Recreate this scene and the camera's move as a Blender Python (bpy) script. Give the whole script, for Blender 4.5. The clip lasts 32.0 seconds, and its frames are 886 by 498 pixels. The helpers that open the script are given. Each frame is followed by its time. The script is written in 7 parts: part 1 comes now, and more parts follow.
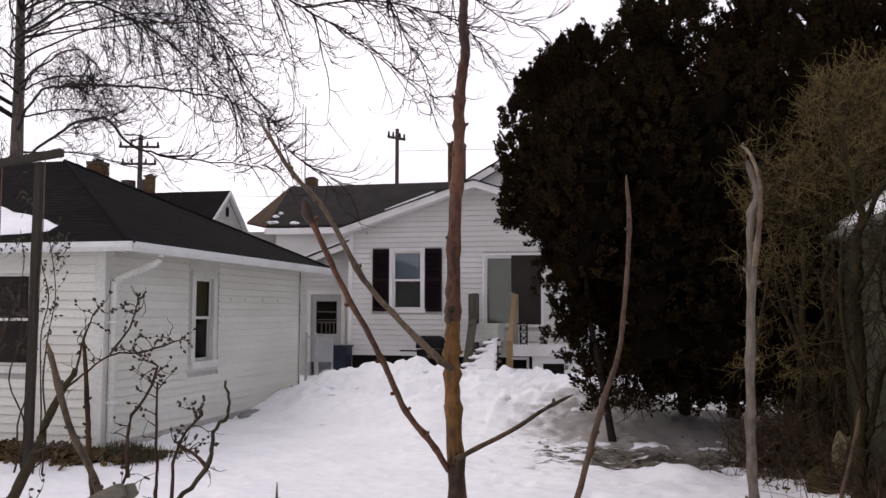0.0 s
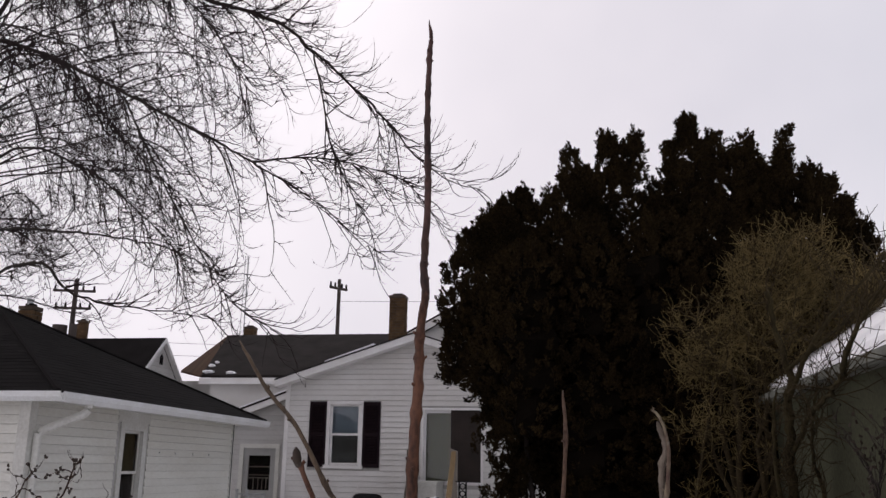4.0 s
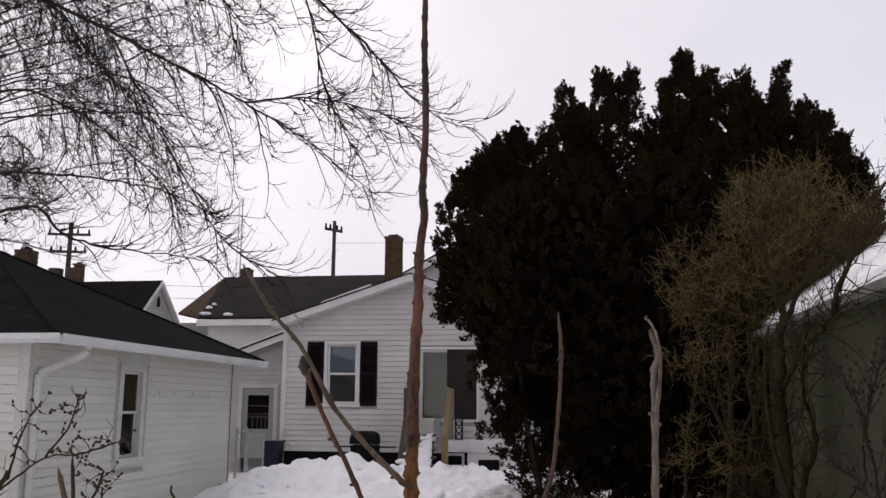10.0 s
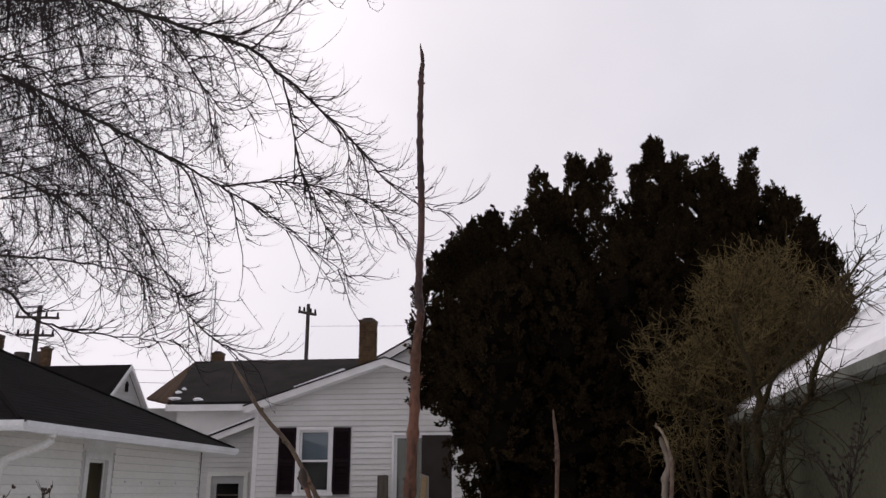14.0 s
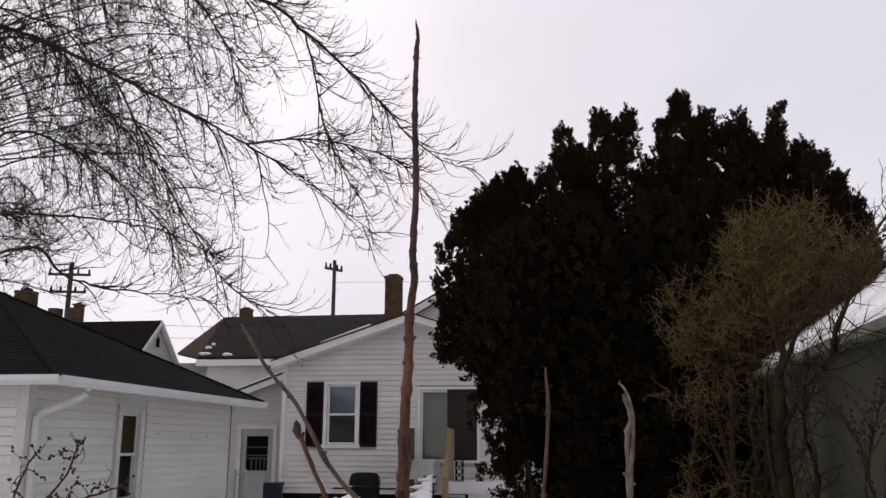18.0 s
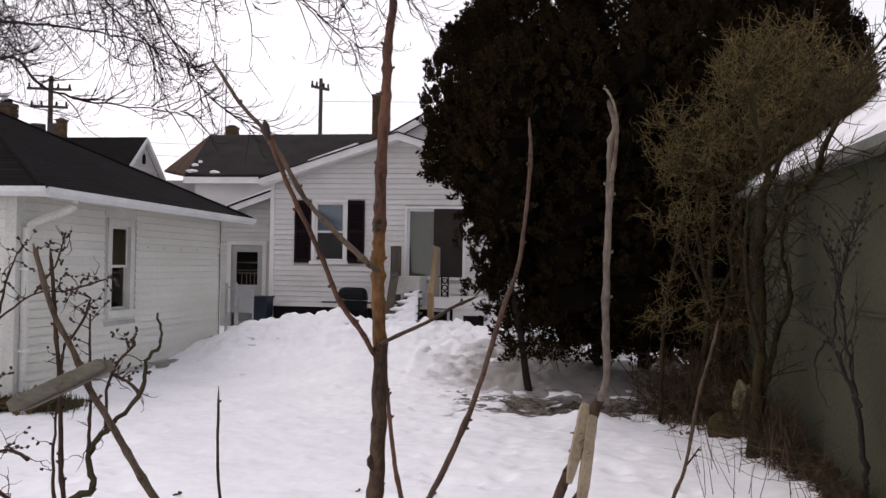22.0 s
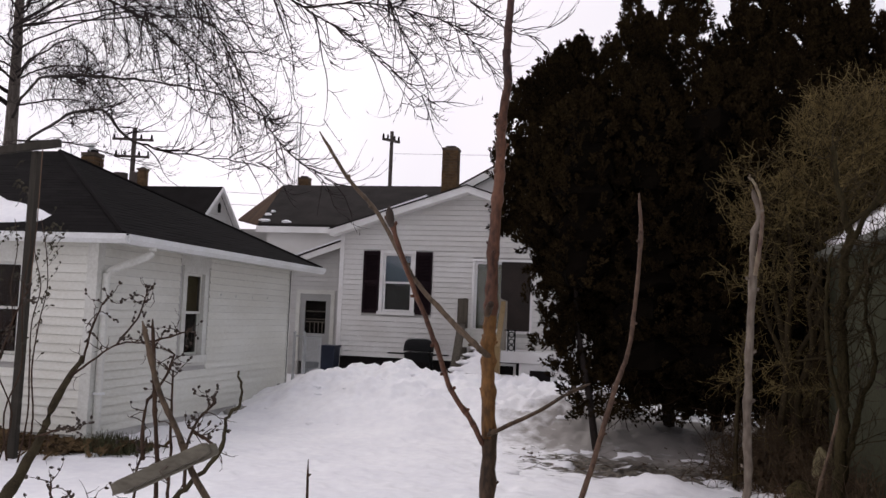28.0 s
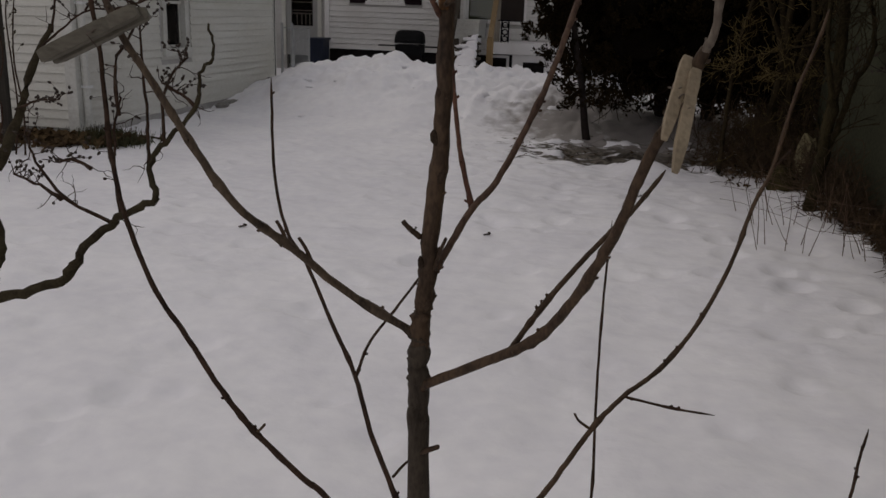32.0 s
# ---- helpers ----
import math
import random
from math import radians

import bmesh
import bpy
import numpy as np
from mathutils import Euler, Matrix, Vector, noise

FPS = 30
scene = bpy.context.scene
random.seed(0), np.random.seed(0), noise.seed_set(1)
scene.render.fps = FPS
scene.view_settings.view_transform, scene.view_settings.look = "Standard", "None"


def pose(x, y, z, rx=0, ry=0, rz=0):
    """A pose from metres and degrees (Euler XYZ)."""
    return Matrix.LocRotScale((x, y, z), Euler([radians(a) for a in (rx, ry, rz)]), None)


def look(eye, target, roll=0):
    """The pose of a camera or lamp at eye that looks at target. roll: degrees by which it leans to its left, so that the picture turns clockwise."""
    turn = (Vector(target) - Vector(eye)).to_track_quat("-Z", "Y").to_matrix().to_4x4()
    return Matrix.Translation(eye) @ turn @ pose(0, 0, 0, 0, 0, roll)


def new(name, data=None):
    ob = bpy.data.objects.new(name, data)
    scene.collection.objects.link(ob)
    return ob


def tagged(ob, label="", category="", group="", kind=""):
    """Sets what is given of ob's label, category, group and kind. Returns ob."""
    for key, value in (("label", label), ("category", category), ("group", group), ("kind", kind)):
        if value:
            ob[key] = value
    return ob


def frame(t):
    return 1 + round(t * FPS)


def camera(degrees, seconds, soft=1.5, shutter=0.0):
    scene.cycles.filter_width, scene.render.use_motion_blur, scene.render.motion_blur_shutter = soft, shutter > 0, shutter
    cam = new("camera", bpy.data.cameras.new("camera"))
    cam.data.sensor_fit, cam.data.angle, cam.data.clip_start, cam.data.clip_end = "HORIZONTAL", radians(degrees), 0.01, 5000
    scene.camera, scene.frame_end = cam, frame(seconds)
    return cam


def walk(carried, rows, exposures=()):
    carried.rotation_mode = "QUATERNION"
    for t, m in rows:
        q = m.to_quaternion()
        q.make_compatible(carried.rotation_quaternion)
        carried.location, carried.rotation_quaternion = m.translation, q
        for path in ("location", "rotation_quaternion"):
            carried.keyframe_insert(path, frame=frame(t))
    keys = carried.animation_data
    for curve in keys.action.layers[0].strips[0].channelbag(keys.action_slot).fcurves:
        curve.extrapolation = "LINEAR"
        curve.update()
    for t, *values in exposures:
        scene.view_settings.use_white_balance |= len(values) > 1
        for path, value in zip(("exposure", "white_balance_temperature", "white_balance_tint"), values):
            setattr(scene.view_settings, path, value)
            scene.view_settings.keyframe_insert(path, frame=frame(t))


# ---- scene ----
cam = camera(54.5, 32.0, soft=1.5)
PATH = [
    (0, (0.0887, 0.1075, 1.7771), (-0.3629, 2.0505, 1.9194), 0.22),
    (0.5, (0.0856, 0.1090, 1.7795), (-0.3636, 2.0471, 1.9847), 0.32),
    (1, (0.0863, 0.0978, 1.7919), (-0.3633, 2.0225, 2.0975), 0.53),
    (1.5, (0.0886, 0.0665, 1.8126), (-0.3423, 1.9686, 2.2561), 0.66),
    (2, (0.0971, 0.0222, 1.8271), (-0.2953, 1.9061, 2.3723), 0.91),
    (2.5, (0.0948, 0.0180, 1.8247), (-0.2690, 1.9054, 2.3769), 0.95),
    (3, (0.0908, 0.0239, 1.8137), (-0.2522, 1.9225, 2.3407), 0.94),
    (3.5, (0.0934, 0.0196, 1.8136), (-0.2335, 1.9279, 2.3151), 0.94),
    (5.5, (0.0766, 0.0364, 1.8106), (-0.1747, 1.9615, 2.2908), 0.68),
    (6, (0.0548, 0.0328, 1.8070), (-0.1765, 1.9601, 2.2889), 0.74),
    (6.5, (0.0422, 0.0240, 1.8033), (-0.1790, 1.9520, 2.2866), 0.57),
    (7, (0.0800, 0.0429, 1.8150), (-0.1728, 1.9680, 2.2949), 0.57),
    (7.5, (0.1223, 0.0336, 1.8177), (-0.1759, 1.9535, 2.2915), 0.70),
    (8, (0.1322, 0.0353, 1.8160), (-0.1879, 1.9571, 2.2678), 0.54),
    (8.5, (0.1061, 0.0231, 1.8193), (-0.2112, 1.9505, 2.2483), 0.25),
    (9, (0.0951, 0.0134, 1.8154), (-0.2168, 1.9466, 2.2217), 0.18),
    (9.5, (0.0995, 0.0116, 1.8007), (-0.2104, 1.9503, 2.1813), 0.17),
    (10, (0.0923, 0.0135, 1.7980), (-0.2095, 1.9584, 2.1534), 0.38),
    (10.5, (0.0689, 0.0332, 1.8018), (-0.2166, 1.9847, 2.1335), 0.30),
    (11, (0.0622, 0.0609, 1.8020), (-0.2115, 2.0117, 2.1472), 0.17),
    (11.5, (0.0798, 0.0589, 1.8113), (-0.1853, 1.9684, 2.3434), 0.03),
    (12, (0.1005, 0.0611, 1.8103), (-0.1597, 1.9616, 2.3758), 0.03),
    (12.5, (0.1051, 0.0579, 1.8116), (-0.1515, 1.9591, 2.3771), 0.18),
    (13, (0.0913, 0.0569, 1.8096), (-0.1584, 1.9589, 2.3751), 0.12),
    (13.5, (0.0680, 0.0469, 1.8110), (-0.1676, 1.9533, 2.3679), 0.08),
    (14, (0.0764, 0.0169, 1.8100), (-0.1610, 1.9270, 2.3530), 0.05),
    (14.5, (0.1009, -0.0076, 1.8093), (-0.1510, 1.9065, 2.3315), -0.01),
    (16.5, (0.0991, -0.0340, 1.8156), (-0.1972, 1.8803, 2.3129), -0.03),
    (17, (0.0915, -0.0245, 1.8123), (-0.2028, 1.8941, 2.2943), 0.06),
    (17.5, (0.0984, -0.0282, 1.8111), (-0.1972, 1.8948, 2.2743), 0.14),
    (18, (0.1051, -0.0177, 1.8089), (-0.1947, 1.9093, 2.2522), 0.21),
    (18.5, (0.1149, 0.0055, 1.8046), (-0.1886, 1.9354, 2.2329), 0.29),
    (19, (0.1044, 0.0459, 1.8000), (-0.1989, 1.9775, 2.2201), 0.32),
    (19.5, (0.1060, 0.0577, 1.8010), (-0.1961, 1.9895, 2.2217), 0.47),
    (20, (0.1072, 0.0509, 1.8026), (-0.1867, 1.9831, 2.2269), 0.39),
    (20.5, (0.1054, 0.0252, 1.8055), (-0.1801, 1.9574, 2.2354), 0.33),
    (21, (0.1074, -0.0063, 1.8045), (-0.1704, 1.9394, 2.1745), 0.19),
    (21.5, (0.1042, -0.0173, 1.7688), (-0.1719, 1.9525, 1.9765), 0.82),
    (22, (0.1070, 0.0126, 1.7500), (-0.1681, 1.9933, 1.7870), 0.95),
    (22.5, (0.1029, 0.0337, 1.7545), (-0.1706, 2.0137, 1.6836), 0.74),
    (23, (0.0956, 0.0463, 1.7483), (-0.1724, 2.0241, 1.6209), 0.71),
    (23.5, (0.0971, 0.0689, 1.7432), (-0.1785, 2.0401, 1.5464), -0.21),
    (24, (0.1036, 0.0941, 1.7295), (-0.1967, 2.0537, 1.4648), -2.29),
    (24.5, (0.1069, 0.1016, 1.7279), (-0.2396, 2.0480, 1.4253), -4.15),
    (26.5, (0.0997, 0.0884, 1.7298), (-0.2424, 2.0235, 1.3582), -0.98),
    (27, (0.0580, 0.0932, 1.7405), (-0.3899, 2.0357, 1.5807), -0.05),
    (27.5, (0.0589, 0.0591, 1.7621), (-0.3828, 2.0070, 1.8658), 1.68),
    (28, (0.0732, 0.0287, 1.7701), (-0.3553, 1.9763, 1.9227), 2.31),
    (28.5, (0.0930, 0.0282, 1.7499), (-0.3167, 1.9856, 1.7514), 2.20),
    (29, (0.1249, 0.0482, 1.7329), (-0.2820, 1.9960, 1.5326), 0.86),
    (29.5, (0.1001, 0.0690, 1.7213), (-0.2850, 2.0105, 1.4348), 0.99),
    (30, (0.0812, 0.0872, 1.7165), (-0.2838, 2.0311, 1.4202), 1.74),
    (30.5, (0.0739, 0.0941, 1.7186), (-0.2843, 2.0350, 1.3944), 2.07),
    (31, (0.0771, 0.0915, 1.7121), (-0.2775, 2.0193, 1.3150), 1.79),
    (31.5, (0.0802, 0.0892, 1.6926), (-0.2603, 2.0085, 1.2447), 2.16),
    (32, (0.0921, 0.0636, 1.6940), (-0.2830, 1.9530, 1.1560), 2.00),
]
EXPOSURES = [(0, 0.05, 6500, 13), (1, 0.1, 6500, 13), (2, 0.0, 6500, 13), (3, -0.36, 6500, 13), (6, -0.3, 6500, 13), (9, -0.25, 6500, 13), (13, -0.34, 6500, 13), (19, -0.28, 6500, 13), (21, -0.15, 6500, 13), (23, 0.1, 6500, 13), (24, -0.3, 6500, 13), (24.5, -0.6, 6500, 13), (26.5, -1.2, 6650, 12), (27, -1.2, 6650, 12), (27.5, -0.4, 6500, 13), (28, -0.12, 6500, 13), (29, -0.02, 6500, 13), (30, -0.88, 6700, 10), (31, -0.8, 6750, 10), (32, -1.15, 6750, 9)]
walk(cam, [(t, look(eye, target, roll)) for t, eye, target, roll in PATH], EXPOSURES)

# ---- light ----
world = bpy.data.worlds.new("overcast_sky")
scene.world = world
world.use_nodes = True
wn, wl = world.node_tree.nodes, world.node_tree.links
wn.clear()
sky = wn.new("ShaderNodeTexSky")
sky.sky_type = "NISHITA"
sky.sun_disc = False
sky.sun_elevation, sky.sun_rotation = radians(38), radians(-35)
sky.air_density, sky.dust_density, sky.ozone_density = 1.0, 4.0, 1.0
grey = wn.new("ShaderNodeHueSaturation")
grey.inputs["Saturation"].default_value = 0.10
wl.new(sky.outputs[0], grey.inputs["Color"])
# an even cloud layer, softly mottled, laid over the clear sky
tc = wn.new("ShaderNodeTexCoord")
cl = wn.new("ShaderNodeTexNoise")
cl.inputs["Scale"].default_value, cl.inputs["Detail"].default_value = 2.2, 4
wl.new(tc.outputs["Generated"], cl.inputs["Vector"])
cr = wn.new("ShaderNodeValToRGB")
cr.color_ramp.elements[0].position, cr.color_ramp.elements[0].color = 0.32, (7.7, 7.45, 8.1, 1)
cr.color_ramp.elements[1].position, cr.color_ramp.elements[1].color = 0.70, (9.9, 9.35, 9.8, 1)
wl.new(cl.outputs["Fac"], cr.inputs["Fac"])
# the layer is a little thinner and bluer towards the east
dv = wn.new("ShaderNodeSeparateXYZ")
wl.new(tc.outputs["Generated"], dv.inputs[0])
ea = wn.new("ShaderNodeMapRange")
ea.interpolation_type = "SMOOTHSTEP"
ea.inputs["From Min"].default_value, ea.inputs["From Max"].default_value = -0.15, 0.75
wl.new(dv.outputs["X"], ea.inputs["Value"])
tint = wn.new("ShaderNodeMix")
tint.data_type, tint.blend_type = "RGBA", "MULTIPLY"
tint.inputs["B"].default_value = (0.74, 0.81, 0.86, 1)
wl.new(ea.outputs[0], tint.inputs["Factor"])
wl.new(cr.outputs[0], tint.inputs["A"])
mixs = wn.new("ShaderNodeMix")
mixs.data_type = "RGBA"
mixs.inputs["Factor"].default_value = 0.9
wl.new(grey.outputs[0], mixs.inputs["A"])
wl.new(tint.outputs["Result"], mixs.inputs["B"])
bg = wn.new("ShaderNodeBackground")
bg.inputs["Strength"].default_value = 0.12
wl.new(mixs.outputs["Result"], bg.inputs["Color"])
wo = wn.new("ShaderNodeOutputWorld")
wl.new(bg.outputs[0], wo.inputs[0])
sun_data = bpy.data.lights.new("sun", "SUN")
sun_data.energy, sun_data.angle, sun_data.color = 0.7, radians(25), (1.0, 0.96, 0.9)
sun = new("sun", sun_data)
sun.matrix_world = look((0, 0, 30), (14, -20, 0))


# ---- materials ----
def nmat(name, col, col2=None, scale=6.0, fine=60.0, rough=0.75, bump=0.3, dist=0.01, metal=0.0, per_object=0.0, stretch=(1, 1, 1), per_island=0.0, spec=0.25):
    """A surface with two scales of colour variation and a fine relief, in metres of the world."""
    m = bpy.data.materials.new(name)
    m.use_nodes = True
    n, l = m.node_tree.nodes, m.node_tree.links
    b = n["Principled BSDF"]
    b.inputs["Roughness"].default_value, b.inputs["Metallic"].default_value = rough, metal
    b.inputs["Specular IOR Level"].default_value = spec
    geo = n.new("ShaderNodeNewGeometry")
    mp = n.new("ShaderNodeMapping")
    mp.inputs["Scale"].default_value = stretch
    l.new(geo.outputs["Position"], mp.inputs["Vector"])
    a, f = n.new("ShaderNodeTexNoise"), n.new("ShaderNodeTexNoise")
    a.inputs["Scale"].default_value, a.inputs["Detail"].default_value = scale, 5
    f.inputs["Scale"].default_value, f.inputs["Detail"].default_value = fine, 4
    for t in (a, f):
        l.new(mp.outputs[0], t.inputs["Vector"])
    add = n.new("ShaderNodeMath")
    add.operation = "MULTIPLY_ADD"
    add.inputs[1].default_value, add.inputs[2].default_value = 0.45, 0.0
    l.new(f.outputs["Fac"], add.inputs[0])
    sm = n.new("ShaderNodeMath")
    sm.operation = "MULTIPLY_ADD"
    sm.inputs[1].default_value = 0.55
    l.new(a.outputs["Fac"], sm.inputs[0])
    l.new(add.outputs[0], sm.inputs[2])
    r = n.new("ShaderNodeValToRGB")
    c2 = col2 or tuple(0.72 * c for c in col)
    r.color_ramp.elements[0].position, r.color_ramp.elements[0].color = 0.36, (*c2, 1)
    r.color_ramp.elements[1].position, r.color_ramp.elements[1].color = 0.62, (*col, 1)
    l.new(sm.outputs[0], r.inputs["Fac"])
    out = r.outputs[0]
    if per_object or per_island:
        hs = n.new("ShaderNodeHueSaturation")
        mr = n.new("ShaderNodeMapRange")
        k = per_object or per_island
        mr.inputs["To Min"].default_value, mr.inputs["To Max"].default_value = 1 - k, 1 + k
        if per_object:
            oi = n.new("ShaderNodeObjectInfo")
            l.new(oi.outputs["Random"], mr.inputs["Value"])
        else:
            l.new(geo.outputs["Random Per Island"], mr.inputs["Value"])
        l.new(mr.outputs[0], hs.inputs["Value"])
        l.new(out, hs.inputs["Color"])
        out = hs.outputs[0]
    l.new(out, b.inputs["Base Color"])
    bp = n.new("ShaderNodeBump")
    bp.inputs["Strength"].default_value, bp.inputs["Distance"].default_value = bump, dist
    l.new(sm.outputs[0], bp.inputs["Height"])
    l.new(bp.outputs[0], b.inputs["Normal"])
    return m


def glass_mat(name, tint=(0.75, 0.8, 0.82), rough=0.03):
    m = bpy.data.materials.new(name)
    m.use_nodes = True
    b = m.node_tree.nodes["Principled BSDF"]
    b.inputs["Base Color"].default_value = (*tint, 1)
    b.inputs["Roughness"].default_value, b.inputs["IOR"].default_value = rough, 1.45
    b.inputs["Transmission Weight"].default_value = 1.0
    return m


M = {}
M["siding"] = nmat("white_vinyl_siding", (0.67, 0.66, 0.64), (0.56, 0.54, 0.51), 1.3, 40, 0.55, 0.12, 0.004, per_object=0.03)
M["old_siding"] = nmat("weathered_white_clapboard", (0.635, 0.63, 0.58), (0.55, 0.535, 0.475), 1.1, 22, 0.7, 0.25, 0.006, per_object=0.04, stretch=(1, 0.5, 1.6))
# copy of the white siding, darkened for the shade on the wing
M["wing_siding"] = nmat("shaded_white_siding", (0.50, 0.495, 0.48), (0.40, 0.39, 0.37), 1.3, 40, 0.6, 0.15, 0.004, per_object=0.04)
# grey backing seen through the slots, painting the shade under each lap
M["sheathing"] = nmat("lap_shade_backing", (0.45, 0.44, 0.42), (0.34, 0.33, 0.31), 3, 40, 0.9, 0.1, 0.004)
M["trim"] = nmat("white_painted_trim", (0.78, 0.77, 0.76), (0.66, 0.64, 0.62), 2.5, 50, 0.5, 0.1, 0.003)
M["old_trim"] = nmat("dull_white_trim", (0.60, 0.60, 0.56), (0.46, 0.45, 0.41), 2.0, 30, 0.6, 0.15, 0.004)
M["shed_trim"] = nmat("dull_dark_shed_trim", (0.17, 0.175, 0.15), (0.09, 0.09, 0.075), 2.0, 30, 0.7, 0.2, 0.004)
M["gutter"] = nmat("white_aluminium_gutter", (0.68, 0.69, 0.69), (0.56, 0.56, 0.54), 1.5, 30, 0.4, 0.08, 0.003)
M["shingle"] = nmat("dark_asphalt_shingle", (0.012, 0.0105, 0.0105), (0.007, 0.006, 0.006), 2.0, 90, 0.95, 0.5, 0.008, per_island=0.25, spec=0.04)
M["shingle_grey"] = nmat("brown_grey_asphalt_shingle", (0.030, 0.026, 0.025), (0.016, 0.014, 0.013), 1.5, 60, 0.95, 0.5, 0.008, per_island=0.2, spec=0.04)
M["shingle_brown"] = nmat("brown_asphalt_shingle", (0.075, 0.045, 0.028), (0.04, 0.025, 0.017), 1.5, 60, 0.95, 0.5, 0.008, spec=0.04)
M["shutter"] = nmat("dark_plum_shutter", (0.020, 0.012, 0.014), (0.012, 0.008, 0.010), 8, 60, 0.6, 0.1, 0.003, spec=0.04)
M["brick"] = nmat("weathered_brown_brick", (0.13, 0.082, 0.044), (0.055, 0.036, 0.022), 4, 40, 0.9, 0.5, 0.01, per_object=0.2, spec=0.04)
M["mortar"] = nmat("grey_brown_mortar", (0.10, 0.075, 0.055), (0.06, 0.045, 0.035), 6, 50, 0.95, 0.4, 0.01)
M["black"] = nmat("black_enamel", (0.010, 0.010, 0.011), (0.006, 0.006, 0.006), 6, 60, 0.6, 0.1, 0.003, spec=0.10)
M["dark"] = nmat("dark_void", (0.018, 0.015, 0.015), (0.010, 0.009, 0.009), 5, 40, 0.9, 0.2, 0.005, spec=0.04)
M["glass"] = glass_mat("window_glass")
M["dark_glass"] = glass_mat("dim_window_glass", (0.45, 0.42, 0.40))
M["dark_glass"].node_tree.nodes["Principled BSDF"].inputs["IOR"].default_value = 1.2
M["curtain"] = nmat("olive_grey_curtain", (0.26, 0.245, 0.145), (0.18, 0.168, 0.098), 3, 60, 0.9, 0.2, 0.006, stretch=(6, 6, 0.6))
# pale blue-grey that paints the reflection in the upper sash
M["pane_tint"] = nmat("pale_blue_grey_reflection", (0.30, 0.34, 0.38), (0.22, 0.25, 0.28), 2, 40, 0.8, 0.1, 0.003)
M["screen"] = nmat("brown_door_screen", (0.035, 0.026, 0.022), (0.022, 0.017, 0.015), 3, 120, 0.8, 0.2, 0.002)
M["dark_panel"] = nmat("dark_brown_window_panel", (0.045, 0.028, 0.020), (0.018, 0.012, 0.010), 5, 30, 0.9, 0.2, 0.006, stretch=(6, 6, 0.6), spec=0.04)
# unlit rooms: their darkness is put into this colour
M["room"] = nmat("dim_room", (0.055, 0.052, 0.048), (0.028, 0.027, 0.025), 3, 30, 0.9, 0.1, 0.005, spec=0.04)
M["wood_grey"] = nmat("weathered_grey_wood", (0.105, 0.090, 0.070), (0.050, 0.042, 0.033), 4, 60, 0.85, 0.5, 0.006, stretch=(6, 6, 0.6))
M["wood_dark"] = nmat("dark_weathered_post_wood", (0.042, 0.036, 0.028), (0.020, 0.017, 0.013), 4, 60, 0.85, 0.5, 0.006, stretch=(6, 6, 0.6))
M["wood_pale"] = nmat("silvered_pale_wood", (0.30, 0.27, 0.23), (0.18, 0.16, 0.13), 4, 60, 0.85, 0.5, 0.005, stretch=(6, 6, 0.6))
M["wood_tan"] = nmat("tan_treated_wood", (0.26, 0.18, 0.09), (0.15, 0.10, 0.05), 4, 60, 0.8, 0.4, 0.005, stretch=(6, 6, 0.6))
M["stump_wood"] = nmat("mossy_weathered_stump", (0.24, 0.205, 0.12), (0.09, 0.075, 0.042), 9, 70, 0.9, 0.7, 0.01, stretch=(2, 2, 0.7), spec=0.04)
M["stump_moss"] = nmat("dark_mossy_stone", (0.062, 0.052, 0.022), (0.022, 0.017, 0.009), 9, 60, 0.9, 0.7, 0.012, spec=0.04)
M["pine"] = nmat("pale_pine_clothespin_wood", (0.28, 0.225, 0.15), (0.16, 0.125, 0.082), 60, 500, 0.75, 0.4, 0.0006, stretch=(1, 1, 0.25))
M["pine_grey"] = nmat("greyed_clothespin_wood", (0.150, 0.135, 0.105), (0.085, 0.075, 0.058), 60, 500, 0.8, 0.4, 0.0006, stretch=(0.3, 1, 1))
M["steel"] = nmat("galvanised_steel", (0.42, 0.43, 0.43), (0.30, 0.31, 0.31), 8, 80, 0.45, 0.15, 0.003, metal=0.7)
M["rust"] = nmat("dull_rusted_wire", (0.13, 0.105, 0.085), (0.07, 0.05, 0.038), 90, 400, 0.6, 0.3, 0.0004, metal=0.5)
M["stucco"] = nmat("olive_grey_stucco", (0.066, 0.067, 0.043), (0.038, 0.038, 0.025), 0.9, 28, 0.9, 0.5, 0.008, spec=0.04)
M["concrete"] = nmat("grey_concrete", (0.30, 0.29, 0.27), (0.20, 0.19, 0.175), 3, 40, 0.9, 0.4, 0.008)
M["bark"] = nmat("sapling_grey_brown_bark", (0.090, 0.058, 0.036), (0.024, 0.016, 0.011), 55, 420, 0.62, 0.5, 0.0009, stretch=(1, 1, 0.45), spec=0.12)
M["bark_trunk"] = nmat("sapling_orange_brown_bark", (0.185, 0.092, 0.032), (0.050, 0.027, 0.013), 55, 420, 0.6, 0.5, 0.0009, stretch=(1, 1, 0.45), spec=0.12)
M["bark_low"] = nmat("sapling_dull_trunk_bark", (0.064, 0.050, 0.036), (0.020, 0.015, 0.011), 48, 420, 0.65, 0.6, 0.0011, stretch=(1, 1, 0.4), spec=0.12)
M["bark_knot"] = nmat("dark_bark_knot", (0.066, 0.045, 0.030), (0.022, 0.015, 0.011), 90, 500, 0.75, 0.6, 0.0008, spec=0.08)
M["bark_grey"] = nmat("sapling_greyed_bark", (0.115, 0.083, 0.056), (0.030, 0.022, 0.016), 55, 420, 0.65, 0.5, 0.0009, stretch=(1, 1, 0.45), spec=0.12)
